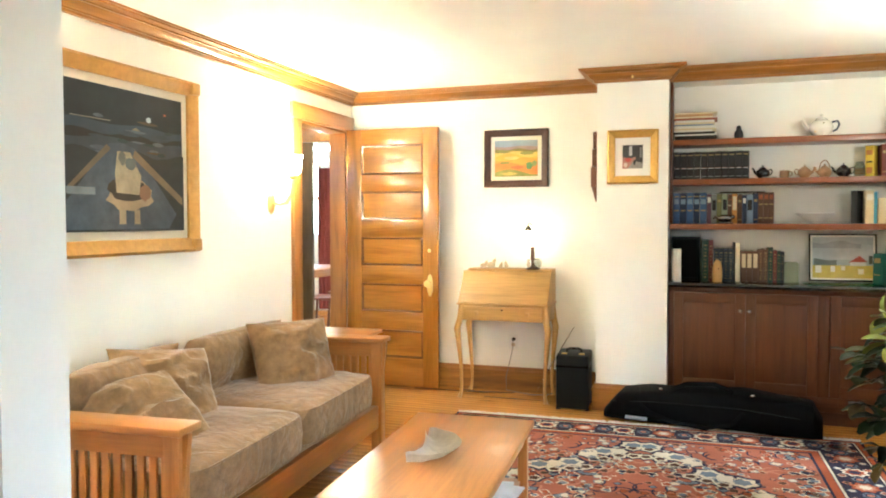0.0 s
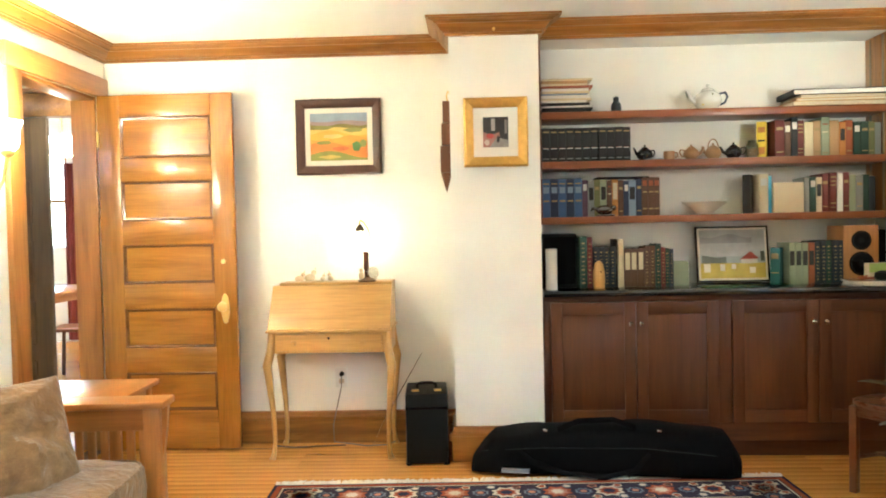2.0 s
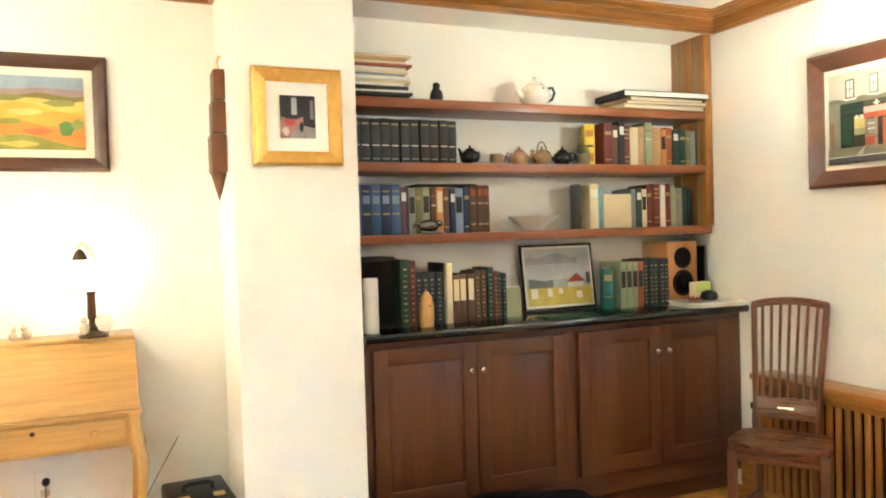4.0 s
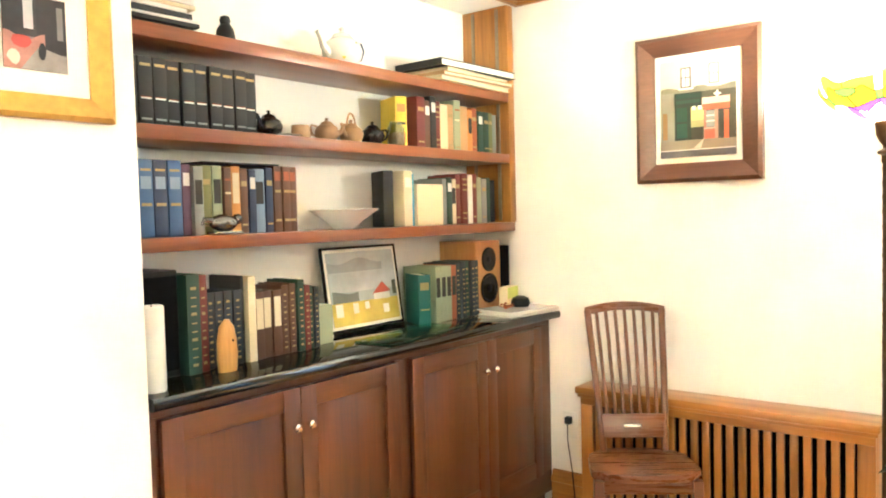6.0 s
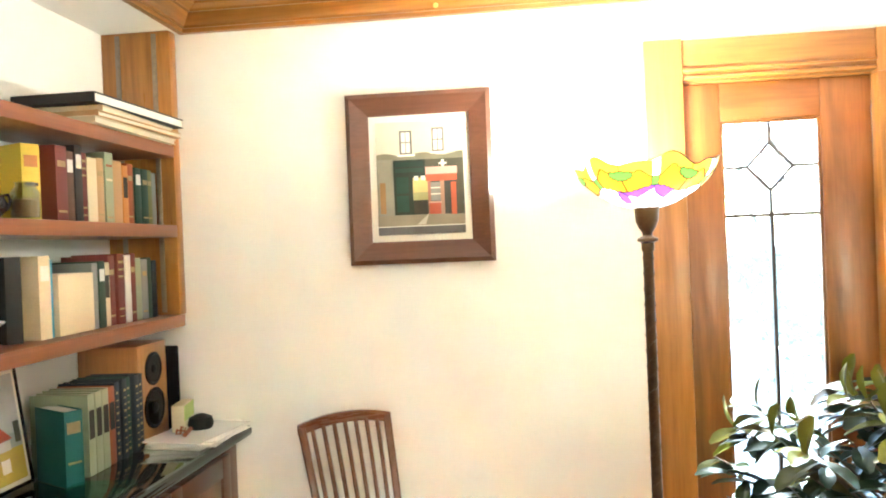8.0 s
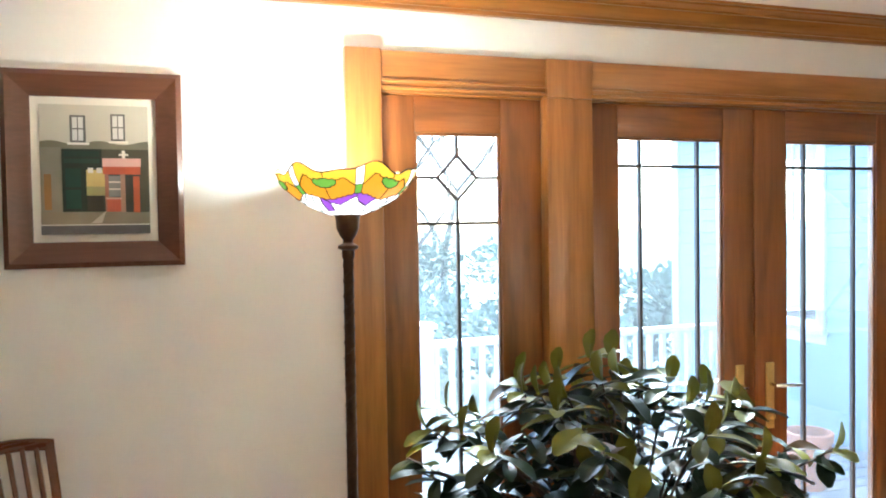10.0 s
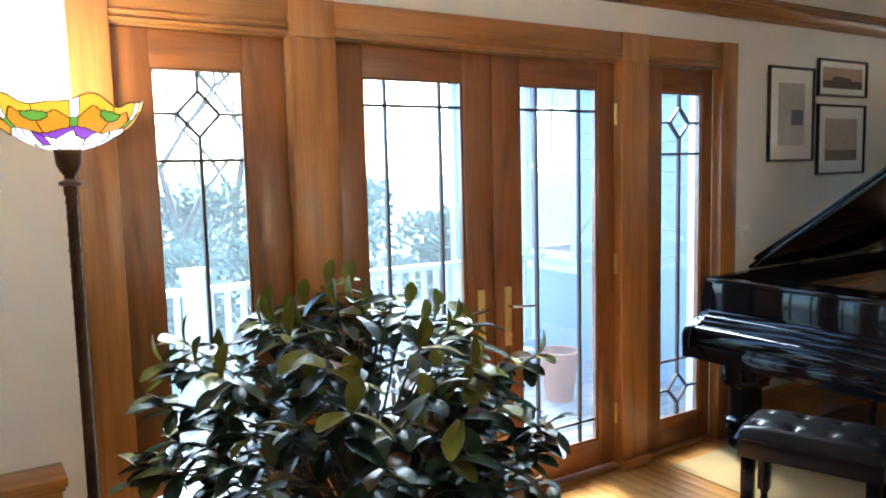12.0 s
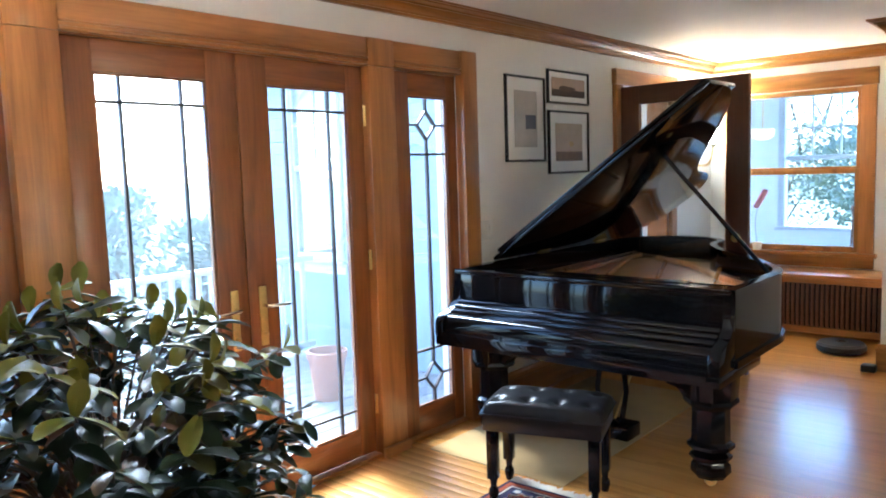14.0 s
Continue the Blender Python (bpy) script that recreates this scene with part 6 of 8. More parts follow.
# ---- books and things on the shelves ----
COLS = dict(black=(0.012, 0.012, 0.013), navy=(0.02, 0.035, 0.085), blue=(0.055, 0.115, 0.25), sky=(0.22, 0.30, 0.42), ink=(0.012, 0.02, 0.032), green=(0.012, 0.045, 0.03), teal=(0.01, 0.10, 0.09), olive=(0.16, 0.16, 0.06), sage=(0.30, 0.34, 0.22),
            yellow=(0.75, 0.55, 0.05), orange=(0.52, 0.22, 0.05), tan=(0.45, 0.28, 0.13), cream=(0.68, 0.58, 0.38), white=(0.75, 0.73, 0.68), brown=(0.10, 0.045, 0.025), maroon=(0.14, 0.022, 0.018), rust=(0.30, 0.08, 0.03), grey=(0.22, 0.23, 0.22), purple=(0.12, 0.06, 0.10), cyan=(0.08, 0.35, 0.55))
CLOTH = {k: plain("book_cloth_" + k, v, 0.6, 0, 180, 0.14, 0.25) for k, v in COLS.items()}
PAGES = plain("page_edges", (0.62, 0.54, 0.40), 0.85, 0, 120, 0.12, 0.2)
GILT = plain("gilt_lettering", (0.38, 0.28, 0.13), 0.4, 0.5, 80, 0.2, 0)


def book(x, y, z, w, h, d, colour, bands=(), lean=0.0, turn=0.0, group="books on the shelves"):
    """A standing book: spine towards -y; x is the left edge of its spine, y the spine's face."""
    t = thing("book", f"{colour} hardback book standing on the shelf", "book", pose(x, y, z, 0, lean, turn), group)
    bm = bmesh.new()
    e = 0.0025
    bx(bm, 0, e, 0, d, 0, h, 0.0008)
    bx(bm, w - e, w, 0, d, 0, h, 0.0008)
    bx(bm, 0, w, -0.003, 0.002, 0, h, 0.0022)
    part("cover", bm, CLOTH[colour], t)
    part("page_block", box(e, w - e, 0.003, d - 0.004, 0.003, h - 0.004, 0), PAGES, t, smooth=0)
    inset = 0.30 if len(bands) > 6 else 0.14
    for z0, z1, c in bands:
        part("spine_band", box(w * inset, w * (1 - inset), -0.0036, -0.0028, h * z0, h * z1, 0), c if not isinstance(c, str) else CLOTH[c], t, smooth=0)
    return t


def row(x, y, z, spec, d=0.15, jitter=1, **k):
    """spec: (width, height, colour, band style)"""
    rn = random.Random(int(x * 100) + int(z * 1000) + jitter)
    for w, h, c, b in spec:
        bands = {0: (), 1: ((0.72, 0.80, GILT), (0.12, 0.15, GILT)), 2: ((0.70, 0.88, "white"),), 3: ((0.80, 0.83, "rust"), (0.60, 0.63, "cream"), (0.08, 0.10, GILT)),
                 4: ((0.385, 0.405, "white"), (0.405, 0.418, "rust"), (0.86, 0.90, GILT), (0.08, 0.11, "grey")), 5: ((0.45, 0.9, "cream"),), 6: ((0.62, 0.78, "sky"), (0.40, 0.44, GILT), (0.85, 0.88, GILT)), 7: ((0.45, 0.80, "black"),),
                 8: ((0.86, 0.90, GILT), (0.76, 0.79, GILT), (0.66, 0.69, GILT), (0.2, 0.23, GILT), (0.1, 0.12, GILT)), 10: tuple((0.08 + 0.085 * q, 0.08 + 0.085 * q + (0.014 if q % 3 else 0.03), GILT) for q in range(10)), 9: ((0.78, 0.92, "rust"), (0.60, 0.64, GILT), (0.16, 0.2, GILT))}[b]
        book(x, y + rn.uniform(-0.006, 0.008), z, w - 0.0015, h, d + rn.uniform(-0.01, 0.01), c, bands, **k)
        x += w
    return x


S1, S2, S3, CT = 1.8755, 1.6055, 1.3005, 0.9075
FY = 7.625
# top shelf: magazines, bird figure, teapot, big flat books
rn = random.Random(5)
z = S1
for i, c in enumerate(("black", "black", "white", "black", "white", "cream", "white", "sky", "cream", "white", "rust", "cream", "tan", "cream")):
    h = 0.012 if i % 3 else 0.016
    t = single("magazine", box(0, rn.uniform(0.25, 0.285), -0.0, 0.18, 0, h - 0.0006, 0.001), CLOTH[c], f"{c} magazine lying in a stack on the shelf", "magazine", pose(0.022 + rn.uniform(0, 0.008), 7.60 + rn.uniform(-0.01, 0.01), z, 0, 0, rn.uniform(-2, 2)), "stacked magazines")
    z += h
bm = lathe([(0, 0), (0.024, 0), (0.03, 0.025), (0.026, 0.05), (0.014, 0.066), (0.017, 0.076), (0.014, 0.088), (0, 0.094)], 14)
single("figurine", bm, CLOTH["black"], "small black carved figure on the shelf", "figurine", pose(0.445, 7.66, S1))
CHINA = plain("white_china", (0.76, 0.74, 0.70), 0.15, 0, 40, 0.04, 0, 0.4)


def teapot(place, s, mat, label, hoop=False, turn=0):
    t = thing("teapot", label, "teapot", pose(*place, 0, 0, turn))
    part("body", lathe([(0, 0), (0.04 * s, 0), (0.042 * s, 0.006 * s), (0.062 * s, 0.03 * s), (0.068 * s, 0.055 * s), (0.058 * s, 0.082 * s), (0.036 * s, 0.098 * s), (0, 0.10 * s)], 22), mat, t)
    part("lid", lathe([(0.036 * s, 0.0985 * s), (0.028 * s, 0.110 * s), (0.008 * s, 0.117 * s), (0.006 * s, 0.122 * s), (0.011 * s, 0.130 * s), (0, 0.136 * s)], 16), mat, t)
    part("spout", tube([(-0.055 * s, 0, 0.045 * s), (-0.082 * s, 0, 0.06 * s), (-0.095 * s, 0, 0.09 * s), (-0.108 * s, 0, 0.105 * s)], [0.016 * s, 0.012 * s, 0.009 * s, 0.008 * s], 8), mat, t)
    if hoop:
        part("handle", tube([(0.05 * s * math.cos(a), 0, 0.085 * s + 0.085 * s * math.sin(a)) for a in [math.pi * i / 10 for i in range(11)]], 0.0055 * s, 6), mat, t)
    else:
        part("handle", tube([(0.058 * s, 0, 0.085 * s), (0.088 * s, 0, 0.092 * s), (0.098 * s, 0, 0.07 * s), (0.085 * s, 0, 0.04 * s), (0.062 * s, 0, 0.03 * s)], 0.006 * s, 6), CLOTH["navy"] if mat is CHINA else mat, t)
    return t


tp = teapot((0.955, 7.67, S1), 1.1, CHINA, "white china teapot with painted fruit and blue handle")
for a, zc, r, c in ((-105, 0.05, 0.016, "rust"), (-60, 0.045, 0.012, "orange"), (-85, 0.078, 0.009, "olive"), (-130, 0.035, 0.010, "yellow")):
    R = 0.0665
    bm = lathe([(0, 0.0025), (r, 0.0), (0, -0.003)], 12, m=pose(R * math.cos(radians(a)) * 0.99, R * math.sin(radians(a)) * 0.99, zc, 90, 0, a + 90) @ Matrix.Diagonal((0.8, 1.2, 1, 1)))
    part("painted_fruit", bm, CLOTH[c], tp)
z = S1
for w, h, c, x in ((0.50, 0.02, "cream", 1.37), (0.48, 0.018, "tan", 1.385), (0.46, 0.018, "cream", 1.41), (0.51, 0.03, "black", 1.37)):
    t = thing("book", f"large {c} book lying flat on the shelf", "book", pose(x, 7.54, z, 0, 0, rn.uniform(-2, 2)), "large flat books")
    bm = bmesh.new()
    bx(bm, 0, w, 0, 0.25, 0, 0.003, 0.001)
    bx(bm, 0, w, 0, 0.25, h - 0.004, h - 0.0008, 0.001)
    bx(bm, 0, 0.004, 0, 0.25, 0.003, h - 0.004, 0)
    part("cover", bm, CLOTH[c], t)
    part("page_block", box(0.0045, w - 0.004, 0.004, 0.246, 0.0035, h - 0.0045, 0), CHINA if c == "black" else PAGES, t, smooth=0)
    z += h
# second shelf
x = row(0.024, FY - 0.02, S2, [(0.0445, 0.188 - 0.001 * (i % 3), "black", 4) for i in range(11)], 0.15)
POTB = plain("dark_pottery", (0.018, 0.014, 0.014), 0.25, 0, 40, 0.2, 0.05)
POTT = plain("tan_pottery", (0.40, 0.23, 0.11), 0.5, 0, 50, 0.3, 0.2)
teapot((0.60, 7.66, S2), 0.66, POTB, "small black clay teapot on the shelf", turn=20)
single("saucer", lathe([(0, 0), (0.03, 0), (0.05, 0.006), (0.047, 0.008), (0, 0.004)], 20), CHINA, "small white saucer on the shelf", "saucer", pose(0.64, 7.62, S2))
mug = thing("mug", "small tan pottery cup on the shelf", "cup", pose(0.735, 7.66, S2))
part("body", lathe([(0, 0), (0.026, 0), (0.031, 0.02), (0.03, 0.05), (0.027, 0.05), (0.026, 0.006), (0, 0.006)], 18), POTT, mug)
part("handle", tube([(0.029, 0, 0.042), (0.046, 0, 0.04), (0.048, 0, 0.022), (0.03, 0, 0.012)], 0.004, 6), POTT, mug)
teapot((0.857, 7.66, S2), 0.64, POTT, "squat tan clay teapot on the shelf", turn=160)
teapot((0.978, 7.66, S2), 0.66, POTT, "tan clay teapot with a tall hoop handle", True, 15)
teapot((1.09, 7.66, S2), 0.68, POTB, "glossy dark brown teapot on the shelf", turn=-15)
jar = thing("glass_jar", "clear glass jar standing on the shelf", "jar", pose(1.178, 7.62, S2))
ob = part("body", lathe([(0, 0), (0.03, 0), (0.034, 0.01), (0.034, 0.07), (0.024, 0.085), (0.024, 0.095), (0.021, 0.095), (0.021, 0.083), (0.031, 0.068), (0.031, 0.008), (0, 0.006)], 20), pane_glass("jar_glass", (0.8, 0.84, 0.78)), jar)
part("contents", lathe([(0, 0.008), (0.029, 0.008), (0.029, 0.05), (0, 0.055)], 16), POTT, jar)
book(1.215, FY + 0.03, S2, 0.05, 0.20, 0.14, "yellow", ((0.1, 0.3, "orange"), (0.45, 0.5, "black"), (0.7, 0.85, "orange")), 0, -24)
x = row(1.302, FY, S2, [(0.052, 0.205, "maroon", 1), (0.036, 0.195, "brown", 2), (0.036, 0.215, "black", 2), (0.038, 0.2, "maroon", 8), (0.05, 0.19, "cream", 0), (0.04, 0.195, "tan", 1), (0.046, 0.215, "sage", 3), (0.052, 0.195, "tan", 0), (0.036, 0.185, "orange", 7), (0.04, 0.195, "rust", 1), (0.04, 0.185, "green", 2), (0.042, 0.185, "green", 1), (0.036, 0.185, "olive", 1), (0.036, 0.18, "grey", 0)], 0.15)
# third shelf
x = row(0.022, FY - 0.01, S3, [(0.045, 0.215, "blue", 6), (0.045, 0.215, "navy", 6), (0.045, 0.215, "blue", 6), (0.043, 0.215, "navy", 6), (0.045, 0.215, "blue", 6), (0.03, 0.205, "purple", 2), (0.034, 0.2, "grey", 7), (0.034, 0.205, "olive", 1), (0.036, 0.205, "sage", 7), (0.028, 0.2, "brown", 3), (0.034, 0.205, "orange", 5), (0.03, 0.2, "brown", 1), (0.028, 0.195, "navy", 2), (0.042, 0.2, "sky", 7), (0.03, 0.205, "navy", 1), (0.033, 0.21, "brown", 9), (0.033, 0.21, "brown", 9), (0.034, 0.21, "brown", 9)], 0.15)
single("magazine", box(0.33, 0.62, 7.64, 7.78, 1.513, 1.519, 0.001), CLOTH["black"], "thin black booklet lying on the books", "magazine")
SIL = plain("tarnished_silver", (0.30, 0.29, 0.28), 0.25, 1.0, 40, 0.4, 0.1)
bm = bmesh.new()
bmesh.ops.create_icosphere(bm, subdivisions=3, radius=0.035, matrix=Matrix.Translation((0, 0, 0.035)) @ Matrix.Diagonal((1.35, 0.8, 0.75, 1)))
bmesh.ops.create_icosphere(bm, subdivisions=2, radius=0.016, matrix=Matrix.Translation((0.05, 0, 0.045)))
tube([(-0.04, 0, 0.04), (-0.065, 0, 0.045), (-0.075, 0, 0.03)], [0.012, 0.008, 0.003], 8, bm)
bx(bm, -0.045, 0.055, -0.022, 0.022, 0, 0.01, 0.003)
single("figurine", bm, SIL, "small silver animal figure on the shelf", "figurine", pose(0.36, 7.59, S3))
bm = lathe([(0, 0), (0.035, 0), (0.037, 0.004), (0.06, 0.025), (0.115, 0.062), (0.112, 0.064), (0.055, 0.03), (0, 0.012)], 28)
m, nd, ln, bs = material("pale_frosted_glass")
bs.inputs["Base Color"].default_value, bs.inputs["Roughness"].default_value, bs.inputs["Transmission Weight"].default_value = (0.88, 0.87, 0.83, 1), 0.35, 0.3
single("glass_bowl", bm, m, "flared pale glass bowl on the shelf", "bowl", pose(0.927, 7.66, S3) @ Matrix.Diagonal((1.1, 1.1, 1.1, 1)))
book(1.135, FY + 0.03, S3, 0.04, 0.215, 0.15, "black", (), 0, -30)
x = row(1.215, FY, S3, [(0.05, 0.215, "cream", 2), (0.022, 0.205, "cyan", 0)], 0.14)
single("box_file", box(0, 0.165, 0, 0.14, 0, 0.165, 0.004), CLOTH["cream"], "plain cream cardboard box on the shelf", "box", pose(1.29, FY - 0.01, S3))
x = row(1.458, FY, S3, [(0.03, 0.19, "grey", 0), (0.036, 0.195, "green", 2), (0.034, 0.19, "cream", 7), (0.038, 0.21, "maroon", 1), (0.042, 0.215, "maroon", 8), (0.03, 0.21, "white", 0), (0.036, 0.215, "maroon", 1), (0.034, 0.2, "sage", 0), (0.04, 0.195, "grey", 1), (0.034, 0.2, "green", 0), (0.034, 0.19, "ink", 0)], 0.15)
# on the counter
BKC = 7.60
bxx = thing("loudspeaker", "black loudspeaker cabinet at the back of the counter", "loudspeaker", pose(0.11, 7.60, CT))
part("body", box(-0.095, 0.095, 0, 0.19, 0, 0.30, 0.004), BLACKPLASTIC, bxx)
part("grille", box(-0.088, 0.088, -0.008, -0.0005, 0.02, 0.285, 0.003), BLACKCLOTH, bxx)
cnd = thing("candle", "thick white pillar candle on the counter", "candle", pose(0.052, 7.485, CT))
part("wax", lathe([(0, 0), (0.03, 0), (0.031, 0.004), (0.031, 0.218), (0.027, 0.222), (0, 0.217)], 24), plain("white_wax", (0.80, 0.78, 0.72), 0.45, 0, 30, 0.03, 0.05), cnd)
part("wick", tube([(0, 0, 0.216), (0.001, 0, 0.23)], 0.0015, 5), BLACKPLASTIC, cnd)
x = row(0.215, BKC - 0.02, CT, [(0.045, 0.285, "green", 10), (0.03, 0.28, "maroon", 10)], 0.18)
x = row(x + 0.004, BKC, CT, [(0.031, 0.225, "ink", 10), (0.031, 0.225, "ink", 10), (0.031, 0.225, "ink", 10), (0.031, 0.225, "ink", 10), (0.014, 0.265, "black", 0)], 0.15)
x = row(x, BKC - 0.02, CT, [(0.03, 0.262, "cream", 0)], 0.17)
x = row(x + 0.004, BKC, CT, [(0.037, 0.21, "brown", 5), (0.037, 0.21, "brown", 5), (0.037, 0.21, "brown", 5), (0.03, 0.222, "brown", 10), (0.03, 0.225, "brown", 10), (0.03, 0.235, "green", 10), (0.025, 0.215, "maroon", 10), (0.024, 0.21, "green", 10), (0.022, 0.205, "ink", 10)], 0.15)
rw = lathe([(0, 0), (0.03, 0), (0.034, 0.04), (0.032, 0.09), (0.024, 0.13), (0.008, 0.15), (0, 0.152)], 18, m=Matrix.Diagonal((1, 0.6, 1, 1)))
owl = thing("carved_figure", "pale carved wooden figure standing before the books", "carving", pose(0.315, 7.535, CT))
part("body", rw, MAPLEZ, owl)
part("eye", lathe([(0.004, 0), (0, 0.002)], 8, m=pose(0.008, -0.019, 0.09, 90, 0, 0)), BLACKPLASTIC, owl)
single("card_box", slab([(-0.045, 0), (0.045, 0), (0.045, 0.12), (0.035, 0.135), (-0.035, 0.135), (-0.045, 0.12)], 0, 0.05, m=Matrix(((1, 0, 0, 0), (0, 0, 1, 0), (0, 1, 0, 0), (0, 0, 0, 1)))), CLOTH["sage"], "grey green cardboard box on the counter", "box", pose(0.785, 7.63, CT, 0, 0, 4))
P = [(rect(-1, 1, -1, -0.38), oil("hay_yellow", (0.62, 0.48, 0.10))), (rect(-1, 1, -0.38, -0.1), oil("pale_sea", (0.42, 0.46, 0.46))), (wavy(-0.1, 0.05, 6, 1, -0.38, -0.95, -0.2), oil("grey_woods", (0.18, 0.20, 0.18))), ([(0.2, -0.25), (0.55, 0.1), (0.8, -0.2)], oil("red_roof", (0.45, 0.08, 0.05))), (rect(0.25, 0.75, -0.4, -0.22), oil("white_house", (0.70, 0.68, 0.62))), (rect(-0.9, -0.7, -0.75, -0.4), CREAM), (rect(-0.4, -0.25, -0.7, -0.42), CREAM), (rect(-0.05, 0.08, -0.62, -0.42), CREAM), (rect(0.5, 0.68, -0.8, -0.55), CREAM), (wavy(0.75, 0.08, 5, 2, 0.45, -1, 0.6), oil("cloud_grey", (0.42, 0.42, 0.42))), (rect(0.85, 0.97, -0.3, 0.1), oil("dark_tree", (0.08, 0.09, 0.07)))]
framed("small_landscape", 0.41, 0.32, 0.010, 0.014, (BLACK, BLACK, CREAM, oil("grey_sky", (0.56, 0.57, 0.57))), pose(1.107, 7.755, CT + 0.163, -8, 0, 0), "small farm landscape painting leaning on the counter", 0.012, paint=P)
t = book(1.262, BKC - 0.0, CT, 0.05, 0.20, 0.15, "teal", ((0.7, 0.85, GILT), (0.3, 0.33, GILT)), 0, -30)
x = row(1.362, BKC - 0.01, CT, [(0.035, 0.225, "sage", 7), (0.035, 0.225, "sage", 7), (0.035, 0.225, "sage", 7), (0.036, 0.225, "rust", 7), (0.03, 0.232, "ink", 10), (0.03, 0.235, "ink", 10), (0.03, 0.235, "green", 10), (0.03, 0.235, "ink", 10), (0.03, 0.235, "ink", 10)], 0.17)
sp = thing("loudspeaker", "wooden two-way bookshelf loudspeaker on the counter", "loudspeaker", pose(1.757, 7.605, CT))
part("cabinet", box(-0.095, 0.095, 0, 0.20, 0, 0.315, 0.004), wood("speaker_veneer", (0.42, 0.19, 0.06), "z", 0.35, 0.2), sp)
for zc, r in ((0.105, 0.064), (0.232, 0.052)):
    c = part("driver", lathe([(r, 0), (r, 0.004), (r * 0.88, 0.007), (r * 0.8, 0.002), (r * 0.3, -0.0), (r * 0.28, 0.006), (0, 0.010)], 28, m=pose(0, 0, zc, 90, 0, 0)), BLACKPLASTIC, sp, "black speaker cone")
    part("ring", lathe([(r * 0.97, 0.0045), (r * 1.03, 0.0045), (r * 1.03, 0.0), (r * 0.97, 0.0)], 28, m=pose(0, 0, zc, 90, 0, 0)), BLACK, c)
single("loudspeaker_grille", box(-0.09, 0.09, -0.008, 0.008, 0, 0.29, 0.004, pose(0, 0, 0, 0, 0, 78)), BLACKCLOTH, "black cloth speaker grille leaning on the wall", "grille", pose(1.885, 7.66, CT))
rn = random.Random(9)
for i in range(6):
    single("paper", box(-0.15, 0.15, -0.105, 0.105, 0, 0.0035, 0), (NOTE, CLOTH["white"], CHINA)[i % 3], "loose paper lying on the counter", "paper", pose(1.79 + rn.uniform(-0.03, 0.005), 7.475 + rn.uniform(-0.015, 0.015), CT + i * 0.0042, 0, 0, rn.uniform(-14, 14)), "papers on the counter")
bm = lathe([(0, 0), (0.036, 0), (0.042, 0.015), (0.036, 0.036), (0.015, 0.046), (0, 0.047)], 18)
single("web_camera", bm, BLACKPLASTIC, "small round black gadget on the papers", "gadget", pose(1.80, 7.47, CT + 0.026))
cbx = thing("card_box", "small lime green and white carton on the papers", "box", pose(1.80, 7.53, CT + 0.026, 0, 0, 10))
part("carton", box(-0.06, 0.06, -0.02, 0.02, 0, 0.085, 0.002), CLOTH["cream"], cbx)
part("printed_panel", box(-0.058, 0.058, -0.0212, -0.0202, 0.035, 0.083, 0), plain("lime_print", (0.45, 0.55, 0.14), 0.5), cbx, "lime green printed panel", smooth=0)
single("marker_pen", tube([(0, 0, 0.007), (0.13, 0, 0.007)], 0.007, 8), CLOTH["rust"], "red marker pen lying on the papers", "pen", pose(1.68, 7.47, CT + 0.026, 0, 0, 12))
ob = single("glass_plate", box(0, 0.46, 0, 0.16, 0, 0.008, 0.001), pane_glass("green_glass", (0.55, 0.80, 0.70)), "sheet of green-edged glass lying on the counter", "glass", pose(0.86, 7.385, CT + 0.0005, 0, 0, 6))

# ---- robot vacuum and cable by the south radiator ----
rv = thing("robot_vacuum", "round grey robot vacuum docked on the floor", "vacuum cleaner", pose(0.60, 0.06, 0))
part("body", lathe([(0, 0.008), (0.15, 0.008), (0.165, 0.02), (0.168, 0.06), (0.155, 0.078), (0, 0.082)], 36), plain("dark_grey_plastic", (0.05, 0.052, 0.055), 0.35), rv)
part("bumper", lathe([(0.169, 0.022), (0.172, 0.03), (0.172, 0.055), (0.169, 0.06)], 36), BLACKPLASTIC, rv)
part("button", lathe([(0.04, 0.0815), (0.04, 0.085), (0, 0.086)], 20), CHROME, rv)
single("charging_dock", box(0.27, 0.36, 0.50, 0.58, 0, 0.05, 0.008), BLACKPLASTIC, "small black charging dock on the floor", "dock")


# ---- rugs ----
def woven(name, c, v=0.3):
    return plain("wool_" + name, c, 0.95, 0, 320, v, 0.6, 0, 0.05, 0.003)


RW, RL = 1.245, 1.80
rug = thing("persian_rug", "red and navy Persian rug with cream flowers and fringe", "rug", pose(-0.075, 5.26, 0, 0, 0, 1.5))
part("ground", box(-RW, RW, -RL, RL, 0.001, 0.010, 0.003), woven("navy_ground", (0.03, 0.025, 0.045)), rug)
part("field", box(-RW + 0.34, RW - 0.34, -RL + 0.34, RL - 0.34, 0.0101, 0.0112, 0), woven("brick_field", (0.32, 0.115, 0.075)), rug)
wl = {"brick": (0.33, 0.115, 0.075), "salmon": (0.42, 0.19, 0.13), "cream": (0.60, 0.53, 0.42), "navy": (0.028, 0.028, 0.06), "slate": (0.15, 0.18, 0.23), "rust": (0.30, 0.075, 0.035), "brown": (0.08, 0.045, 0.035)}
wm, wk = [woven(k, v) for k, v in wl.items()], list(wl)
bm = bmesh.new()


def motif(cx, cy, pts, c, lift):
    bm.faces.new([bm.verts.new((cx + x, cy + y, 0.0115 + lift * 0.00025)) for x, y in pts]).material_index = wk.index(c)


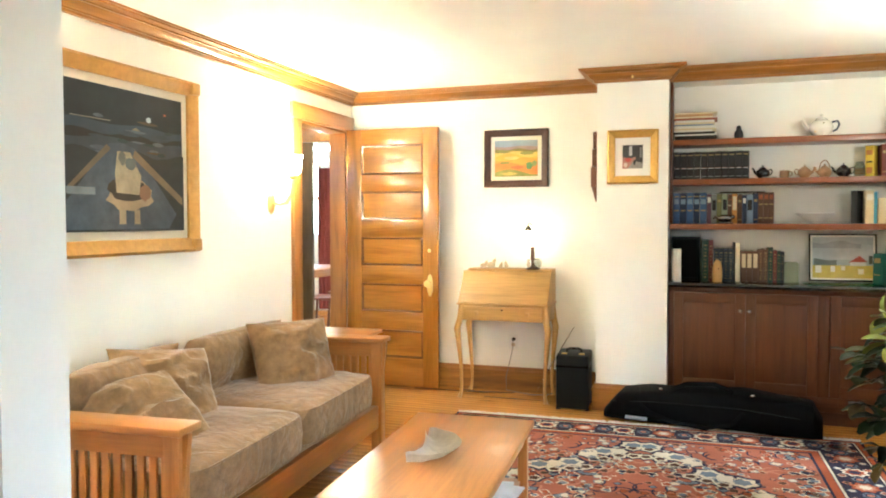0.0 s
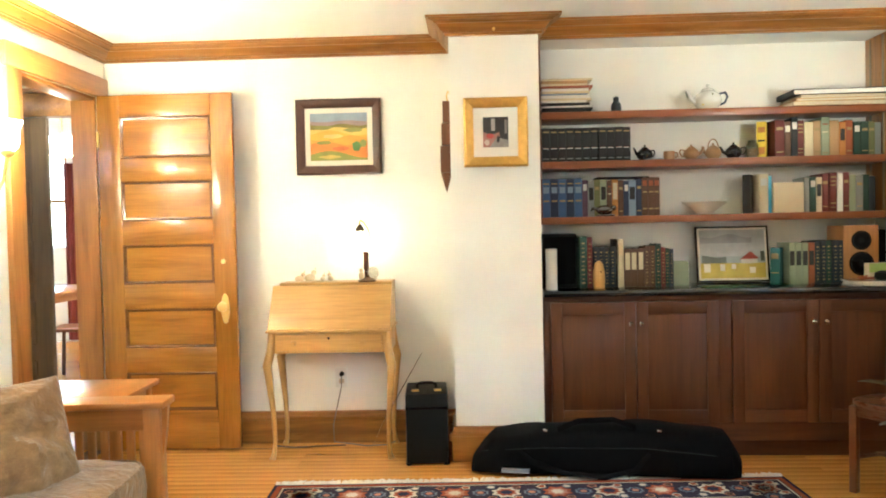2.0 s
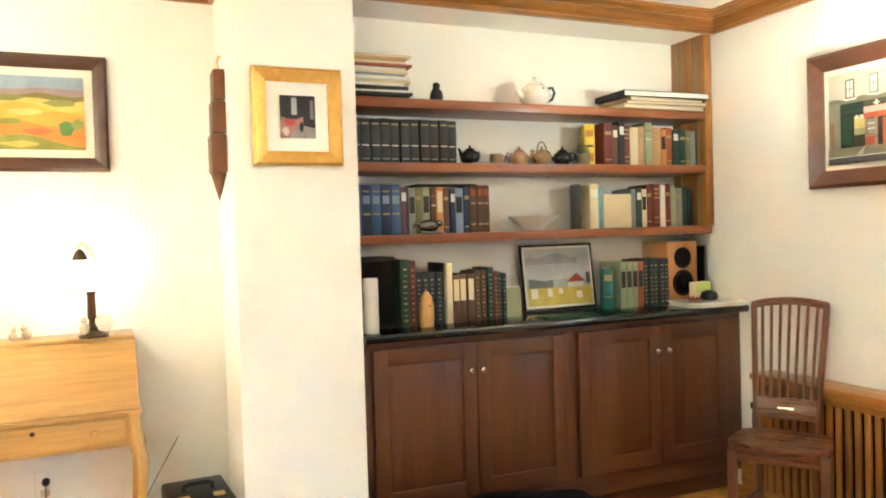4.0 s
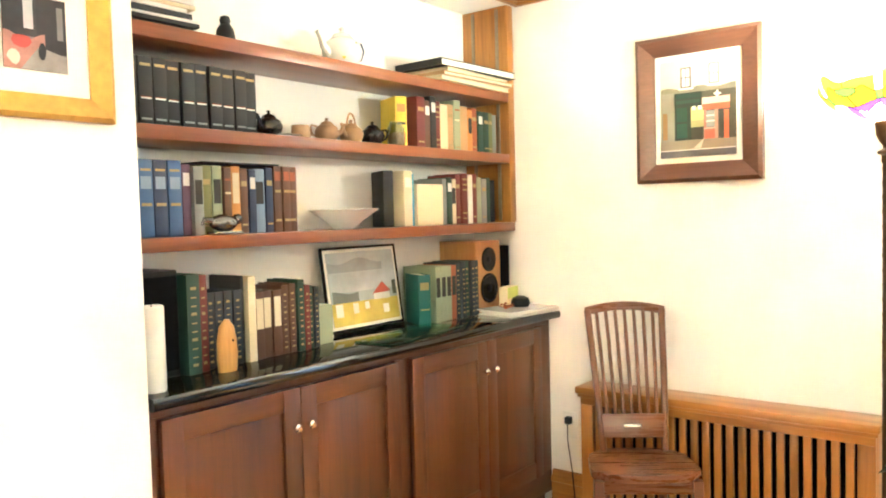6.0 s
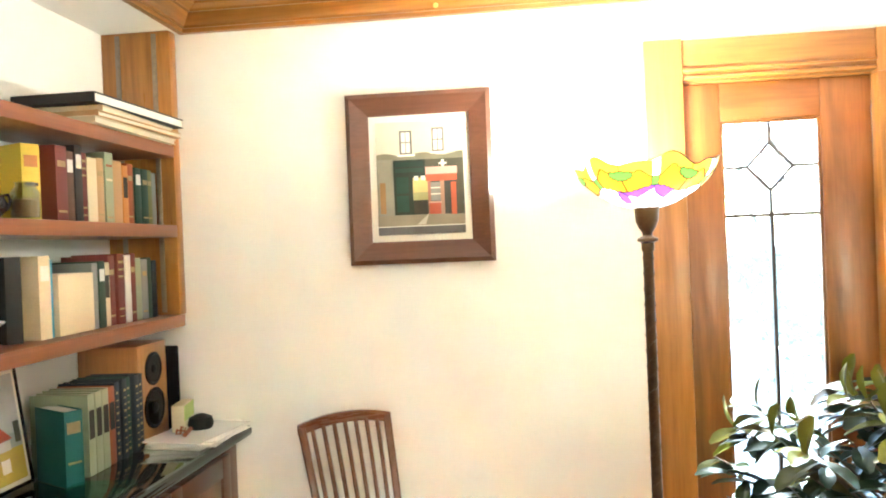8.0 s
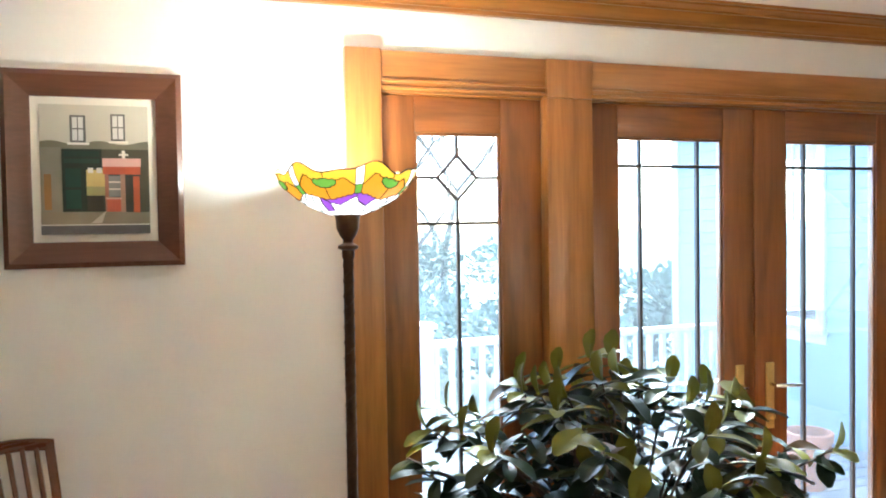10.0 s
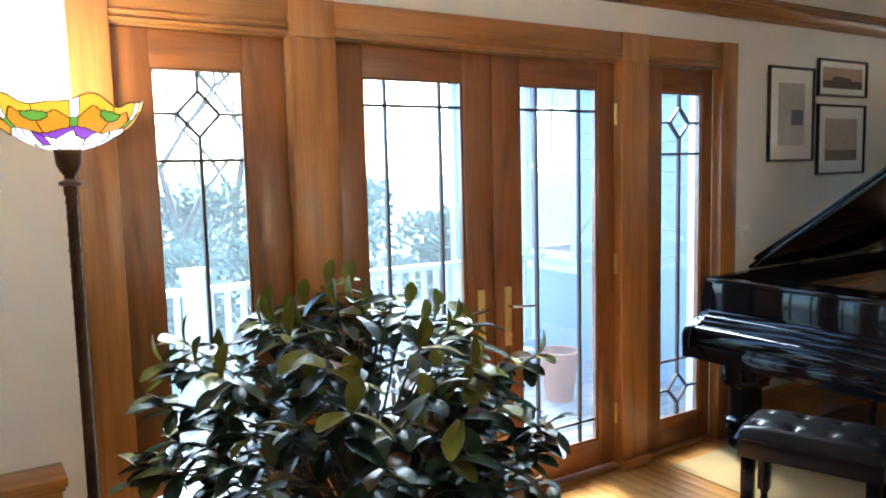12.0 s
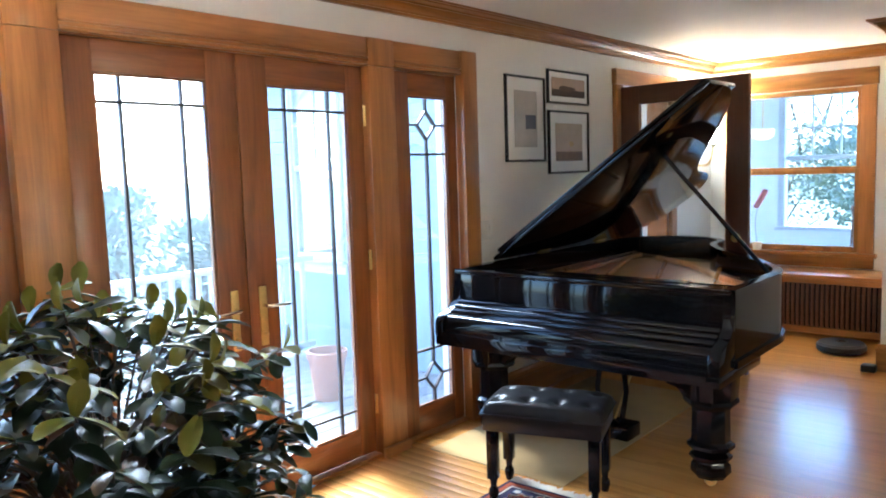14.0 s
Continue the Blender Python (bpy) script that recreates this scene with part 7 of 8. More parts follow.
def rosette(cx, cy, r, cs, n=8, ph=0.0):
    for j, c in enumerate(cs):
        rr = r * (1 - j * 0.28)
        motif(cx, cy, [(rr * (1.0 if i % 2 else 0.74) * math.cos(math.pi * i / n + ph), rr * (1.0 if i % 2 else 0.74) * math.sin(math.pi * i / n + ph)) for i in range(2 * n)], c, 2 + j)


def strip(x0, x1, y0, y1, c, lift=0):
    motif(0, 0, [(x0, y0), (x1, y0), (x1, y1), (x0, y1)], c, lift)


for o, w, c in ((0.02, 0.025, "rust"), (0.05, 0.008, "cream"), (0.27, 0.012, "cream"), (0.285, 0.04, "rust"), (0.33, 0.010, "navy")):
    X, Y = RW - o, RL - o
    strip(-X, X, Y - w, Y, c)
    strip(-X, X, -Y, -Y + w, c)
    strip(-X, -X + w, -Y + w, Y - w, c)
    strip(X - w, X, -Y + w, Y - w, c)
rr = random.Random(3)
for side in range(4):
    L = RW if side < 2 else RL
    n = int(2 * (L - 0.16) / 0.115)
    for i in range(n + 1):
        u = -(L - 0.16) + i * 2 * (L - 0.16) / n
        off = (RL if side < 2 else RW) - 0.163
        p = (u, off) if side == 0 else (u, -off) if side == 1 else (off, u) if side == 2 else (-off, u)
        big = i % 2 == 0
        rosette(p[0], p[1], 0.075 if big else 0.045, (("cream", "rust", "navy") if i % 4 == 0 else ("rust", "salmon", "cream")) if big else ("slate", "navy", "salmon"))
        for k in (-1, 1):
            q = (0.052, k * 0.072) if side < 2 else (k * 0.072, 0.052)
            rosette(p[0] + q[0], p[1] + q[1], 0.026, (("salmon", "brown"), ("cream", "rust"), ("slate", "cream"))[(i + k) % 3], 5)
# field: mirrored scrolls, cream flower clouds, hooked medallions
FX, FYY = RW - 0.36, RL - 0.36
for sx in (-1, 1):
    for sy in (-1, 1):
        rr = random.Random(8)
        for i in range(11):
            u = i / 10
            x, y = FX * (0.93 - 0.88 * u), FYY * (0.30 + 0.62 * u) + 0.05 * math.sin(u * 19)
            rosette(sx * x, sy * y, 0.115 - 0.025 * (i % 2), ("navy", "cream", "cream" if i % 2 else "slate"), 6, 0.3 * i)
            rosette(sx * (x - 0.09), sy * (y - 0.06), 0.07, ("navy", "cream", "brown"), 5, 0.3 * i)
        for i in range(9):
            u = i / 8
            rosette(sx * FX * (0.15 + 0.8 * u), sy * FYY * (0.05 + 0.10 * math.sin(u * 9) ** 2), 0.06, ("navy", "salmon", "cream"), 6, i)
        for i in range(430):
            x, y = rr.uniform(0.02, FX), rr.uniform(0.02, FYY)
            c = rr.choice((("navy", "salmon"), ("slate", "cream"), ("brown", "rust"), ("cream", "navy"), ("cream", "slate"), ("cream", "rust"), ("salmon", "brown"), ("navy", "slate")))
            rosette(sx * x, sy * y, rr.uniform(0.013, 0.04), c, rr.choice((3, 4, 5)), rr.uniform(0, 3))
        for i in range(64):
            x, y, a = rr.uniform(0.05, FX - 0.05), rr.uniform(0.05, FYY - 0.05), rr.uniform(0, 3)
            for k in range(7):
                a2, a3 = a + k * 0.33, a + (k + 1) * 0.33
                R = 0.05 + 0.012 * (i % 5)
                pts = [(R * math.cos(a2), R * math.sin(a2)), (R * math.cos(a3), R * math.sin(a3)), ((R + 0.011) * math.cos(a3), (R + 0.011) * math.sin(a3)), ((R + 0.011) * math.cos(a2), (R + 0.011) * math.sin(a2))]
                motif(sx * x, sy * y, [(sx * p, sy * q) for p, q in pts], "navy" if i % 3 else "salmon", 1)
rosette(0, 0, 0.34, ("navy", "salmon", "brick"), 10)
part("woven_pattern", bm, wm, rug, smooth=0)["kind"] = "stuff"
bm = bmesh.new()
rr = random.Random(2)
for s in (-1, 1):
    for i in range(240):
        x = -RW + 0.01 + i * (2 * RW - 0.02) / 239
        tube([(x, s * RL, 0.006), (x + rr.uniform(-.008, .008), s * (RL + 0.03), 0.008), (x + rr.uniform(-.014, .014), s * (RL + rr.uniform(0.045, 0.08)), 0.004)], [0.006, 0.0075, 0.003], 5, bm)
part("fringe", bm, woven("fringe_cotton", (0.78, 0.73, 0.64)), rug, "knotted cream cotton fringe")["kind"] = "stuff"
single("flat_rug", box(0.98, 1.80, 1.7, 3.40, 0.001, 0.007, 0.002), woven("beige_rug", (0.42, 0.28, 0.12), 0.15), "plain beige flat-woven rug under the piano", "rug")

single("ribbon_bow", tube([(0, 0, 0.004), (0.02, 0.006, 0.02), (0.038, 0.0, 0.012), (0.018, -0.006, 0.006), (-0.015, 0.004, 0.018), (-0.034, 0.0, 0.01), (-0.01, -0.004, 0.005)], 0.0045, 6, flat=0.5), CLOTH["rust"], "red ribbon lying on the papers", "ribbon", pose(1.715, 7.50, CT + 0.026))


# ---- the next rooms, seen through doorways and the window ----
PALE = plain("pale_grey_paint", (0.74, 0.77, 0.80), 0.7, 0, 60, 0.03, 0.05)
PANELZ = wood("umber_panelling", (0.15, 0.08, 0.028), "z", 0.6, 0.4, 0.0)
bm = box(-6.6, -2.67, 5.6, 12.2, -0.1, 0.0, 0)
single("floor_dining", bm, FLOORW, "oak floor of the dining room", "floor", kind="structure", smooth=0)
single("ceiling_dining", box(-6.6, -2.67, 5.6, 12.2, 2.43, 2.5, 0), CEIL, "white ceiling of the dining room", "ceiling", kind="structure", smooth=0)
wall("wall_dining_north", -6.6, -2.53, 12.2, 12.35, [(-5.9, -5.14, 1.12, 2.2)])
wall("wall_dining_west", -6.75, -6.6, 5.6, 12.35)
wall("wall_dining_south", -6.75, -2.67, 5.45, 5.6)
wall("wall_dining_east", -2.67, -2.53, 7.95, 12.2)
scr = thing("door_dining", "dark brown panelled door standing open in the dining room", "door", pose(-3.168, 8.30, 0), kind="structure")
part("body", box(-0.80, 0.0, 0, 0.04, 0.008, 2.04, 0.004), PANELZ, scr)
for a, b in ((0.14, 0.42), (0.54, 0.82), (0.94, 1.22), (1.34, 1.62)):
    for x0, x1 in ((-0.36, -0.12), (-0.72, -0.46)):
        for c, d, e, f in ((x0, x1, a - 0.012, a), (x0, x1, b, b + 0.012), (x0 - 0.012, x0, a, b), (x1, x1 + 0.012, a, b)):
            part("moulding", box(c, d, -0.012, -0.0005, e, f, 0.003), PANELZ, scr)
ln_ = thing("beam_dining", "stained wooden beam above the inner dining doorway", "beam", kind="structure")
part("lintel", box(-4.0, -2.68, 8.30, 8.40, 2.045, 2.20, 0.005), CASY, ln_)
part("lintel_cap", box(-4.0, -2.68, 8.28, 8.42, 2.201, 2.23, 0.004), CASY, ln_)
pl = thing("pendant_lamp", "glowing white pendant lamp in the dining room", "lamp", pose(-4.26, 10.5, 2.08))
part("shade", lathe([(0.03, 0.10), (0.09, 0.085), (0.125, 0.0), (0.115, -0.06), (0.105, -0.06), (0.11, 0.0), (0.08, 0.075), (0.0, 0.09)], 24), LAMPGLASS, pl)
part("rod", tube([(0, 0, 0.09), (0, 0, 0.35)], 0.006, 6), BRASS, pl)
bulb("pendant_bulb", (-4.26, 10.5, 2.05), 2.0, WARM, 0.05)
small_table("dining_table", 0.95, 1.6, 0.74, 0.03, 0.06, pose(-4.6, 10.4, 0), "dark wooden dining table in the next room")


def red_chair(m):
    t = thing("dining_chair", "red brown wooden spindle chair at the dining table", "chair", m, "dining chairs")
    part("seat", box(-0.2, 0.2, -0.2, 0.2, 0.43, 0.46, 0.008), SHELFX, t)
    for x in (-0.17, 0.17):
        for y in (-0.17, 0.17):
            part("leg", tube([(x, y, 0.43), (x * 1.15, y * 1.15, 0)], 0.016, 8), DARKZ, t)
        part("back_post", tube([(x, 0.18, 0.45), (x * 1.05, 0.25, 0.95)], 0.014, 8), DARKZ, t)
    for i in range(5):
        x = -0.11 + i * 0.055
        part("spindle", tube([(x, 0.18, 0.46), (x * 1.05, 0.24, 0.92)], 0.007, 6), DARKZ, t)
    part("crest", box(-0.2, 0.2, 0.235, 0.262, 0.90, 0.97, 0.006), SHELFX, t)
    return t


c0 = red_chair(pose(-3.85, 9.9, 0, 0, 0, -80))
copy_thing(c0, pose(-3.9, 10.6, 0, 0, 0, -95))
cw = thing("window_dining", "dining room window with red curtain", "window", kind="structure")
part("frame", box(-5.9, -5.84, 12.2, 12.3, 1.12, 2.2, 0.003), OAKZ, cw)
part("frame", box(-5.17, -5.14, 12.2, 12.3, 1.12, 2.2, 0.003), OAKZ, cw)
part("meeting_rail", box(-5.84, -5.17, 12.22, 12.28, 1.64, 1.68, 0.003), OAKX, cw)
bm = bmesh.new()
v = [[bm.verts.new((-5.135 + 0.014 * i, 12.12 + 0.02 * math.sin(i * 1.3), z)) for i in range(26)] for z in (0.02, 2.1)]
for i in range(25):
    bm.faces.new((v[0][i], v[0][i + 1], v[1][i + 1], v[1][i]))
single("curtain", bm, woven("red_curtain", (0.22, 0.05, 0.04)), "dark red curtain hanging beside the dining window", "curtain")

# wing beyond the side door, and the porch beyond the south window
single("floor_wing", box(2.12, 6.0, -0.96, 1.72, -0.12, 0.0, 0), FLOORW, "wooden floor of the side room", "floor", kind="structure", smooth=0)
single("ceiling_wing", box(2.12, 6.1, -0.96, 1.85, 2.45, 2.55, 0), CEIL, "white ceiling of the side room", "ceiling", kind="structure", smooth=0)
wall("wall_wing_north", 2.12, 6.1, 1.72, 1.80, [(4.25, 4.85, 0.75, 2.3)], 2.45, PALE, "pale painted side room wall")
wall("wall_wing_east", 6.0, 6.1, -0.96, 1.72, [(-0.6, 1.4, 0.6, 2.2)], 2.45, PALE, "pale painted side room wall")
wall("wall_wing_south", 2.12, 6.1, -1.06, -0.96, (), 2.45, PALE, "pale painted side room wall")
single("roof_wing", box(2.0, 6.4, -1.2, 2.15, 2.551, 2.7, 0.01), plain("asphalt_shingle", (0.06, 0.06, 0.065), 0.9, 0, 60, 0.3, 0.5), "grey roof of the side wing", "roof", kind="structure")
# White siding; its shade and lower exposure are put into a blue-grey colour.
SIDING = plain("blue_grey_siding", (0.24, 0.29, 0.33), 0.6, 0, 30, 0.05, 0.1)
sd = thing("siding", "blue-grey clapboard siding of the side wing", "siding", kind="structure")
me2 = {}
for i in range(24):
    z = -0.2 + i * 0.11
    spans = ((2.12, 6.06),) if not (0.66 < z + 0.1 and z < 2.36) else ((2.12, 4.17), (4.93, 6.06))
    for a, b in spans:
        k = round(b - a, 3)
        if k not in me2:
            me2[k] = finish(slab([(0, 0), (0.018, 0.004), (0.006, 0.114), (0, 0.114)], 0, k, m=Matrix(((0, 0, 1, 0), (1, 0, 0, 0), (0, 1, 0, 0), (0, 0, 0, 1)))), "clapboard", SIDING, 0)
        ob = new("clapboard", me2[k])
        ob.parent, ob.location = sd, (a, 1.801, z)
part("corner_board", box(6.06, 6.16, 1.74, 1.83, -0.2, 2.5, 0.003), OUTWHITE, sd)
ww = thing("window_wing", "white double-hung window in the side wing", "window", kind="structure")
for a, b in ((4.17, 4.25), (4.85, 4.93)):
    part("casing", box(a, b, 1.795, 1.84, 0.7, 2.36, 0.003), OUTWHITE, ww)
part("head", box(4.25, 4.85, 1.795, 1.84, 2.3, 2.36, 0.003), OUTWHITE, ww)
part("sill", box(4.15, 4.95, 1.795, 1.87, 0.66, 0.70, 0.003), OUTWHITE, ww)
part("meeting_rail", box(4.25, 4.85, 1.76, 1.80, 1.50, 1.55, 0.003), OUTWHITE, ww)
part("muntin", box(4.54, 4.56, 1.77, 1.79, 1.55, 2.3, 0.002), OUTWHITE, ww)
part("muntin", box(4.25, 4.85, 1.77, 1.79, 1.92, 1.94, 0.002), OUTWHITE, ww)
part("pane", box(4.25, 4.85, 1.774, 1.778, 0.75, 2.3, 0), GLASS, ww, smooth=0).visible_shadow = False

single("floor_porch", box(-1.4, 3.4, -3.0, -0.96, -0.12, 0.0, 0), plain("grey_porch_floor", (0.34, 0.35, 0.36), 0.5), "painted grey porch floor", "floor", kind="structure", smooth=0)
single("ceiling_porch", box(-1.4, 3.4, -3.0, -0.96, 2.45, 2.55, 0), OUTWHITE, "white porch ceiling", "ceiling", kind="structure", smooth=0)
wall("wall_porch_south", -1.4, 3.4, -3.0, -2.9, [(1.05, 1.90, 0.7, 2.15), (-0.6, 0.5, 0.7, 2.15)], 2.45, PALE, "white painted porch wall")
wall("wall_porch_east", 3.3, 3.4, -2.9, -0.96, [(-2.4, -1.5, 0.9, 2.1)], 2.45, PALE, "pale painted porch wall")
wall("wall_porch_west", -1.5, -1.4, -3.0, -0.96, (), 2.45, PALE, "white painted porch wall")
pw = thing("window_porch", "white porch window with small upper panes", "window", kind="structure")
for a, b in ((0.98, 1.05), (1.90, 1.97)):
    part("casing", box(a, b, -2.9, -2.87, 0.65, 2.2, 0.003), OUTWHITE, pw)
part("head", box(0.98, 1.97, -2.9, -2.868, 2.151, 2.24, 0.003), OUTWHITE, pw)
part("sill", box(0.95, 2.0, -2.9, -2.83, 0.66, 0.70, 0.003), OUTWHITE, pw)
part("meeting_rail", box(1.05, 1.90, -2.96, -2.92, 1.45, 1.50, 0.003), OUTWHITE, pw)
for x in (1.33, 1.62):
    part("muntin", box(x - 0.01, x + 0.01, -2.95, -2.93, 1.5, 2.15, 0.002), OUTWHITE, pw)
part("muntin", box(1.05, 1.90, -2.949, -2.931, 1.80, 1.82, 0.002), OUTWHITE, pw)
# Glowing bowl stands in for a lamp's reflection in the south window.
plm = thing("porch_lamp", "white glass bowl lamp hanging in the porch", "lamp", pose(1.828, -1.9, 1.73))
part("bowl", lathe([(0, -0.06), (0.06, -0.055), (0.105, -0.02), (0.115, 0.05), (0.11, 0.05), (0.1, -0.015), (0, -0.045)], 24), LAMPGLASS, plm)
part("rod", tube([(0, 0, -0.045), (0, 0, 0.72)], 0.006, 6), BRASS, plm)
red2 = copy_thing(c0, pose(0.95, -2.2, 0, 0, 0, 172))
tagged(red2, "brown wooden chair standing on the porch", "chair", "porch chairs")
orch = thing("orchid", "pink orchid in a small pot on the sill", "plant", pose(1.50, -0.765, 0.66))
part("pot", lathe([(0, 0), (0.035, 0), (0.045, 0.07), (0.04, 0.07), (0, 0.06)], 16), CHINA, orch)
part("stalk", tube([(0, 0, 0.06), (0.02, 0, 0.25), (-0.01, -0.0, 0.42), (-0.07, 0, 0.52)], 0.003, 5), STEM, orch)
bm = bmesh.new()
for i in range(6):
    p = Vector((0.005 - 0.014 * i, 0.0, 0.40 + 0.024 * i))
    for k in range(5):
        a = k * 1.257
        leaf(bm, p, Vector((math.cos(a), 0.4, math.sin(a))), Vector((0, 1, 0)), 0.03, 0.026)
part("petals", bm, plain("pink_petal", (0.75, 0.40, 0.58), 0.5), orch)

# ---- outside: deck, railing, garden ----
deck = thing("deck", "weathered grey plank deck outside the french doors", "deck", kind="structure")
DK = wood("deck_board", (0.30, 0.27, 0.24), "y", 0.7, 0.25, 0.0, 0.25)
me = finish(box(-0.066, 0.066, 1.83, 8.4, -0.185, -0.155, 0.004), "deck_board", DK)
for i in range(18):
    ob = new("deck_board", me)
    ob.parent, ob.location = deck, (2.20 + i * 0.14, 0, 0)
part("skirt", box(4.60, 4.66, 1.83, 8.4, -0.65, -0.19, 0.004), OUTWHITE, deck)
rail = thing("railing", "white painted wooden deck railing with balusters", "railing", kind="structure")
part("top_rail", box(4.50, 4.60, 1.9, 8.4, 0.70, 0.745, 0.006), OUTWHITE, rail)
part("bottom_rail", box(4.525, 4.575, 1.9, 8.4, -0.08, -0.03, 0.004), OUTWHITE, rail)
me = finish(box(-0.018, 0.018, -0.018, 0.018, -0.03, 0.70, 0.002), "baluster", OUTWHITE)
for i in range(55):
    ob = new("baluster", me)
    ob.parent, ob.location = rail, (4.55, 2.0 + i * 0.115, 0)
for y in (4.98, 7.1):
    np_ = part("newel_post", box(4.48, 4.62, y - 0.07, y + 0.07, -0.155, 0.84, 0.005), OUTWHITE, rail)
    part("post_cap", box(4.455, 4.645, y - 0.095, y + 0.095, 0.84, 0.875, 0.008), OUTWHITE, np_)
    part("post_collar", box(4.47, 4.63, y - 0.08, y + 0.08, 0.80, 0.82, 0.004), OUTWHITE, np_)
fp = thing("flower_pot", "terracotta flower pot standing on the deck", "flower pot", pose(3.36, 2.76, -0.155))
part("body", lathe([(0, 0), (0.10, 0), (0.135, 0.30), (0.12, 0.30), (0.11, 0.27), (0, 0.27)], 24), TERRA, fp)
part("pot_rim", lathe([(0.137, 0.30), (0.148, 0.305), (0.15, 0.355), (0.142, 0.36), (0.128, 0.36), (0.122, 0.30)], 24), TERRA, fp)
single("ground", box(-300, 300, -300, 300, -0.9, -0.65, 0), plain("winter_lawn", (0.17, 0.18, 0.11), 0.95, 0, 3, 0.35, 0.5), "pale winter lawn round the house", "ground", kind="structure", smooth=0)

GLEAF = plain("shrub_leaf", (0.15, 0.185, 0.13), 0.6, 0, 3, 0.4, 0.1)


def shrub(m, seed, n=1500, rx=1.0, rz=1.0, name="shrub", label="evergreen garden shrub beyond the deck"):
    r = random.Random(seed)
    t = thing(name, label, "shrub", m, "garden shrubs")
    st, lf = bmesh.new(), bmesh.new()
    lobes = [(Vector((r.uniform(-0.6, 0.6) * rx, r.uniform(-0.6, 0.6) * rx, r.uniform(0.35, 0.95) * rz)), r.uniform(0.3, 0.5)) for _ in range(8)]
    for c, s in lobes:
        tube([(0, 0, 0), c * 0.5 + Vector((0, 0, 0.05)), c], [0.03, 0.02, 0.008], 5, st)
    for i in range(n):
        c, s = lobes[i % 8]
        d = Vector((r.gauss(0, 1), r.gauss(0, 1), r.gauss(0, 1))).normalized()
        p = c + Vector((d.x * s * rx, d.y * s * rx, d.z * s * rz * 0.8)) * r.uniform(0.6, 1.05)
        q = (d + Vector((r.uniform(-.7, .7), r.uniform(-.7, .7), r.uniform(-.2, .8)))).normalized()
        sd_ = q.orthogonal().normalized()
        L, Wd = r.uniform(0.07, 0.12), r.uniform(0.025, 0.045)
        lf.faces.new([lf.verts.new(v) for v in (p, p + q * L * 0.5 + sd_ * Wd, p + q * L, p + q * L * 0.5 - sd_ * Wd)])
    part("branchwork", st, STEM, t)["kind"] = "stuff"
    part("foliage", lf, GLEAF, t, smooth=0)["kind"] = "stuff"
    return t


def bare_tree(m, seed, h=6.0):
    r = random.Random(seed)
    t = thing("tree", "leafless garden tree with many fine twigs", "tree", m, "garden trees")
    tr, tw = bmesh.new(), bmesh.new()

    def grow(p, d, L, rad, lvl):
        q = p + d * L * 0.5 + Vector((r.uniform(-.05, .05), r.uniform(-.05, .05), 0)) * L
        e = q + (d + Vector((r.uniform(-.25, .25), r.uniform(-.25, .25), 0.1))).normalized() * L * 0.5
        tube([p, q, e], [rad, rad * 0.8, rad * 0.62], 6 if lvl < 2 else 4, tr if lvl < 2 else tw)
        if lvl < 5:
            for _ in range(3 if lvl < 4 else 2):
                a = r.uniform(0, 6.28)
                s = r.uniform(0.45, 0.9)
                grow(e if r.random() < 0.7 else q, (d + Vector((math.cos(a) * s, math.sin(a) * s, r.uniform(-.1, .4)))).normalized(), L * r.uniform(0.55, 0.75), rad * 0.58, lvl + 1)

    grow(Vector((0, 0, 0)), Vector((0, 0, 1)), h * 0.3, h * 0.011, 0)
    part("trunk", tr, STEM, t)
    part("crown", tw, STEM, t)["kind"] = "stuff"
    return t


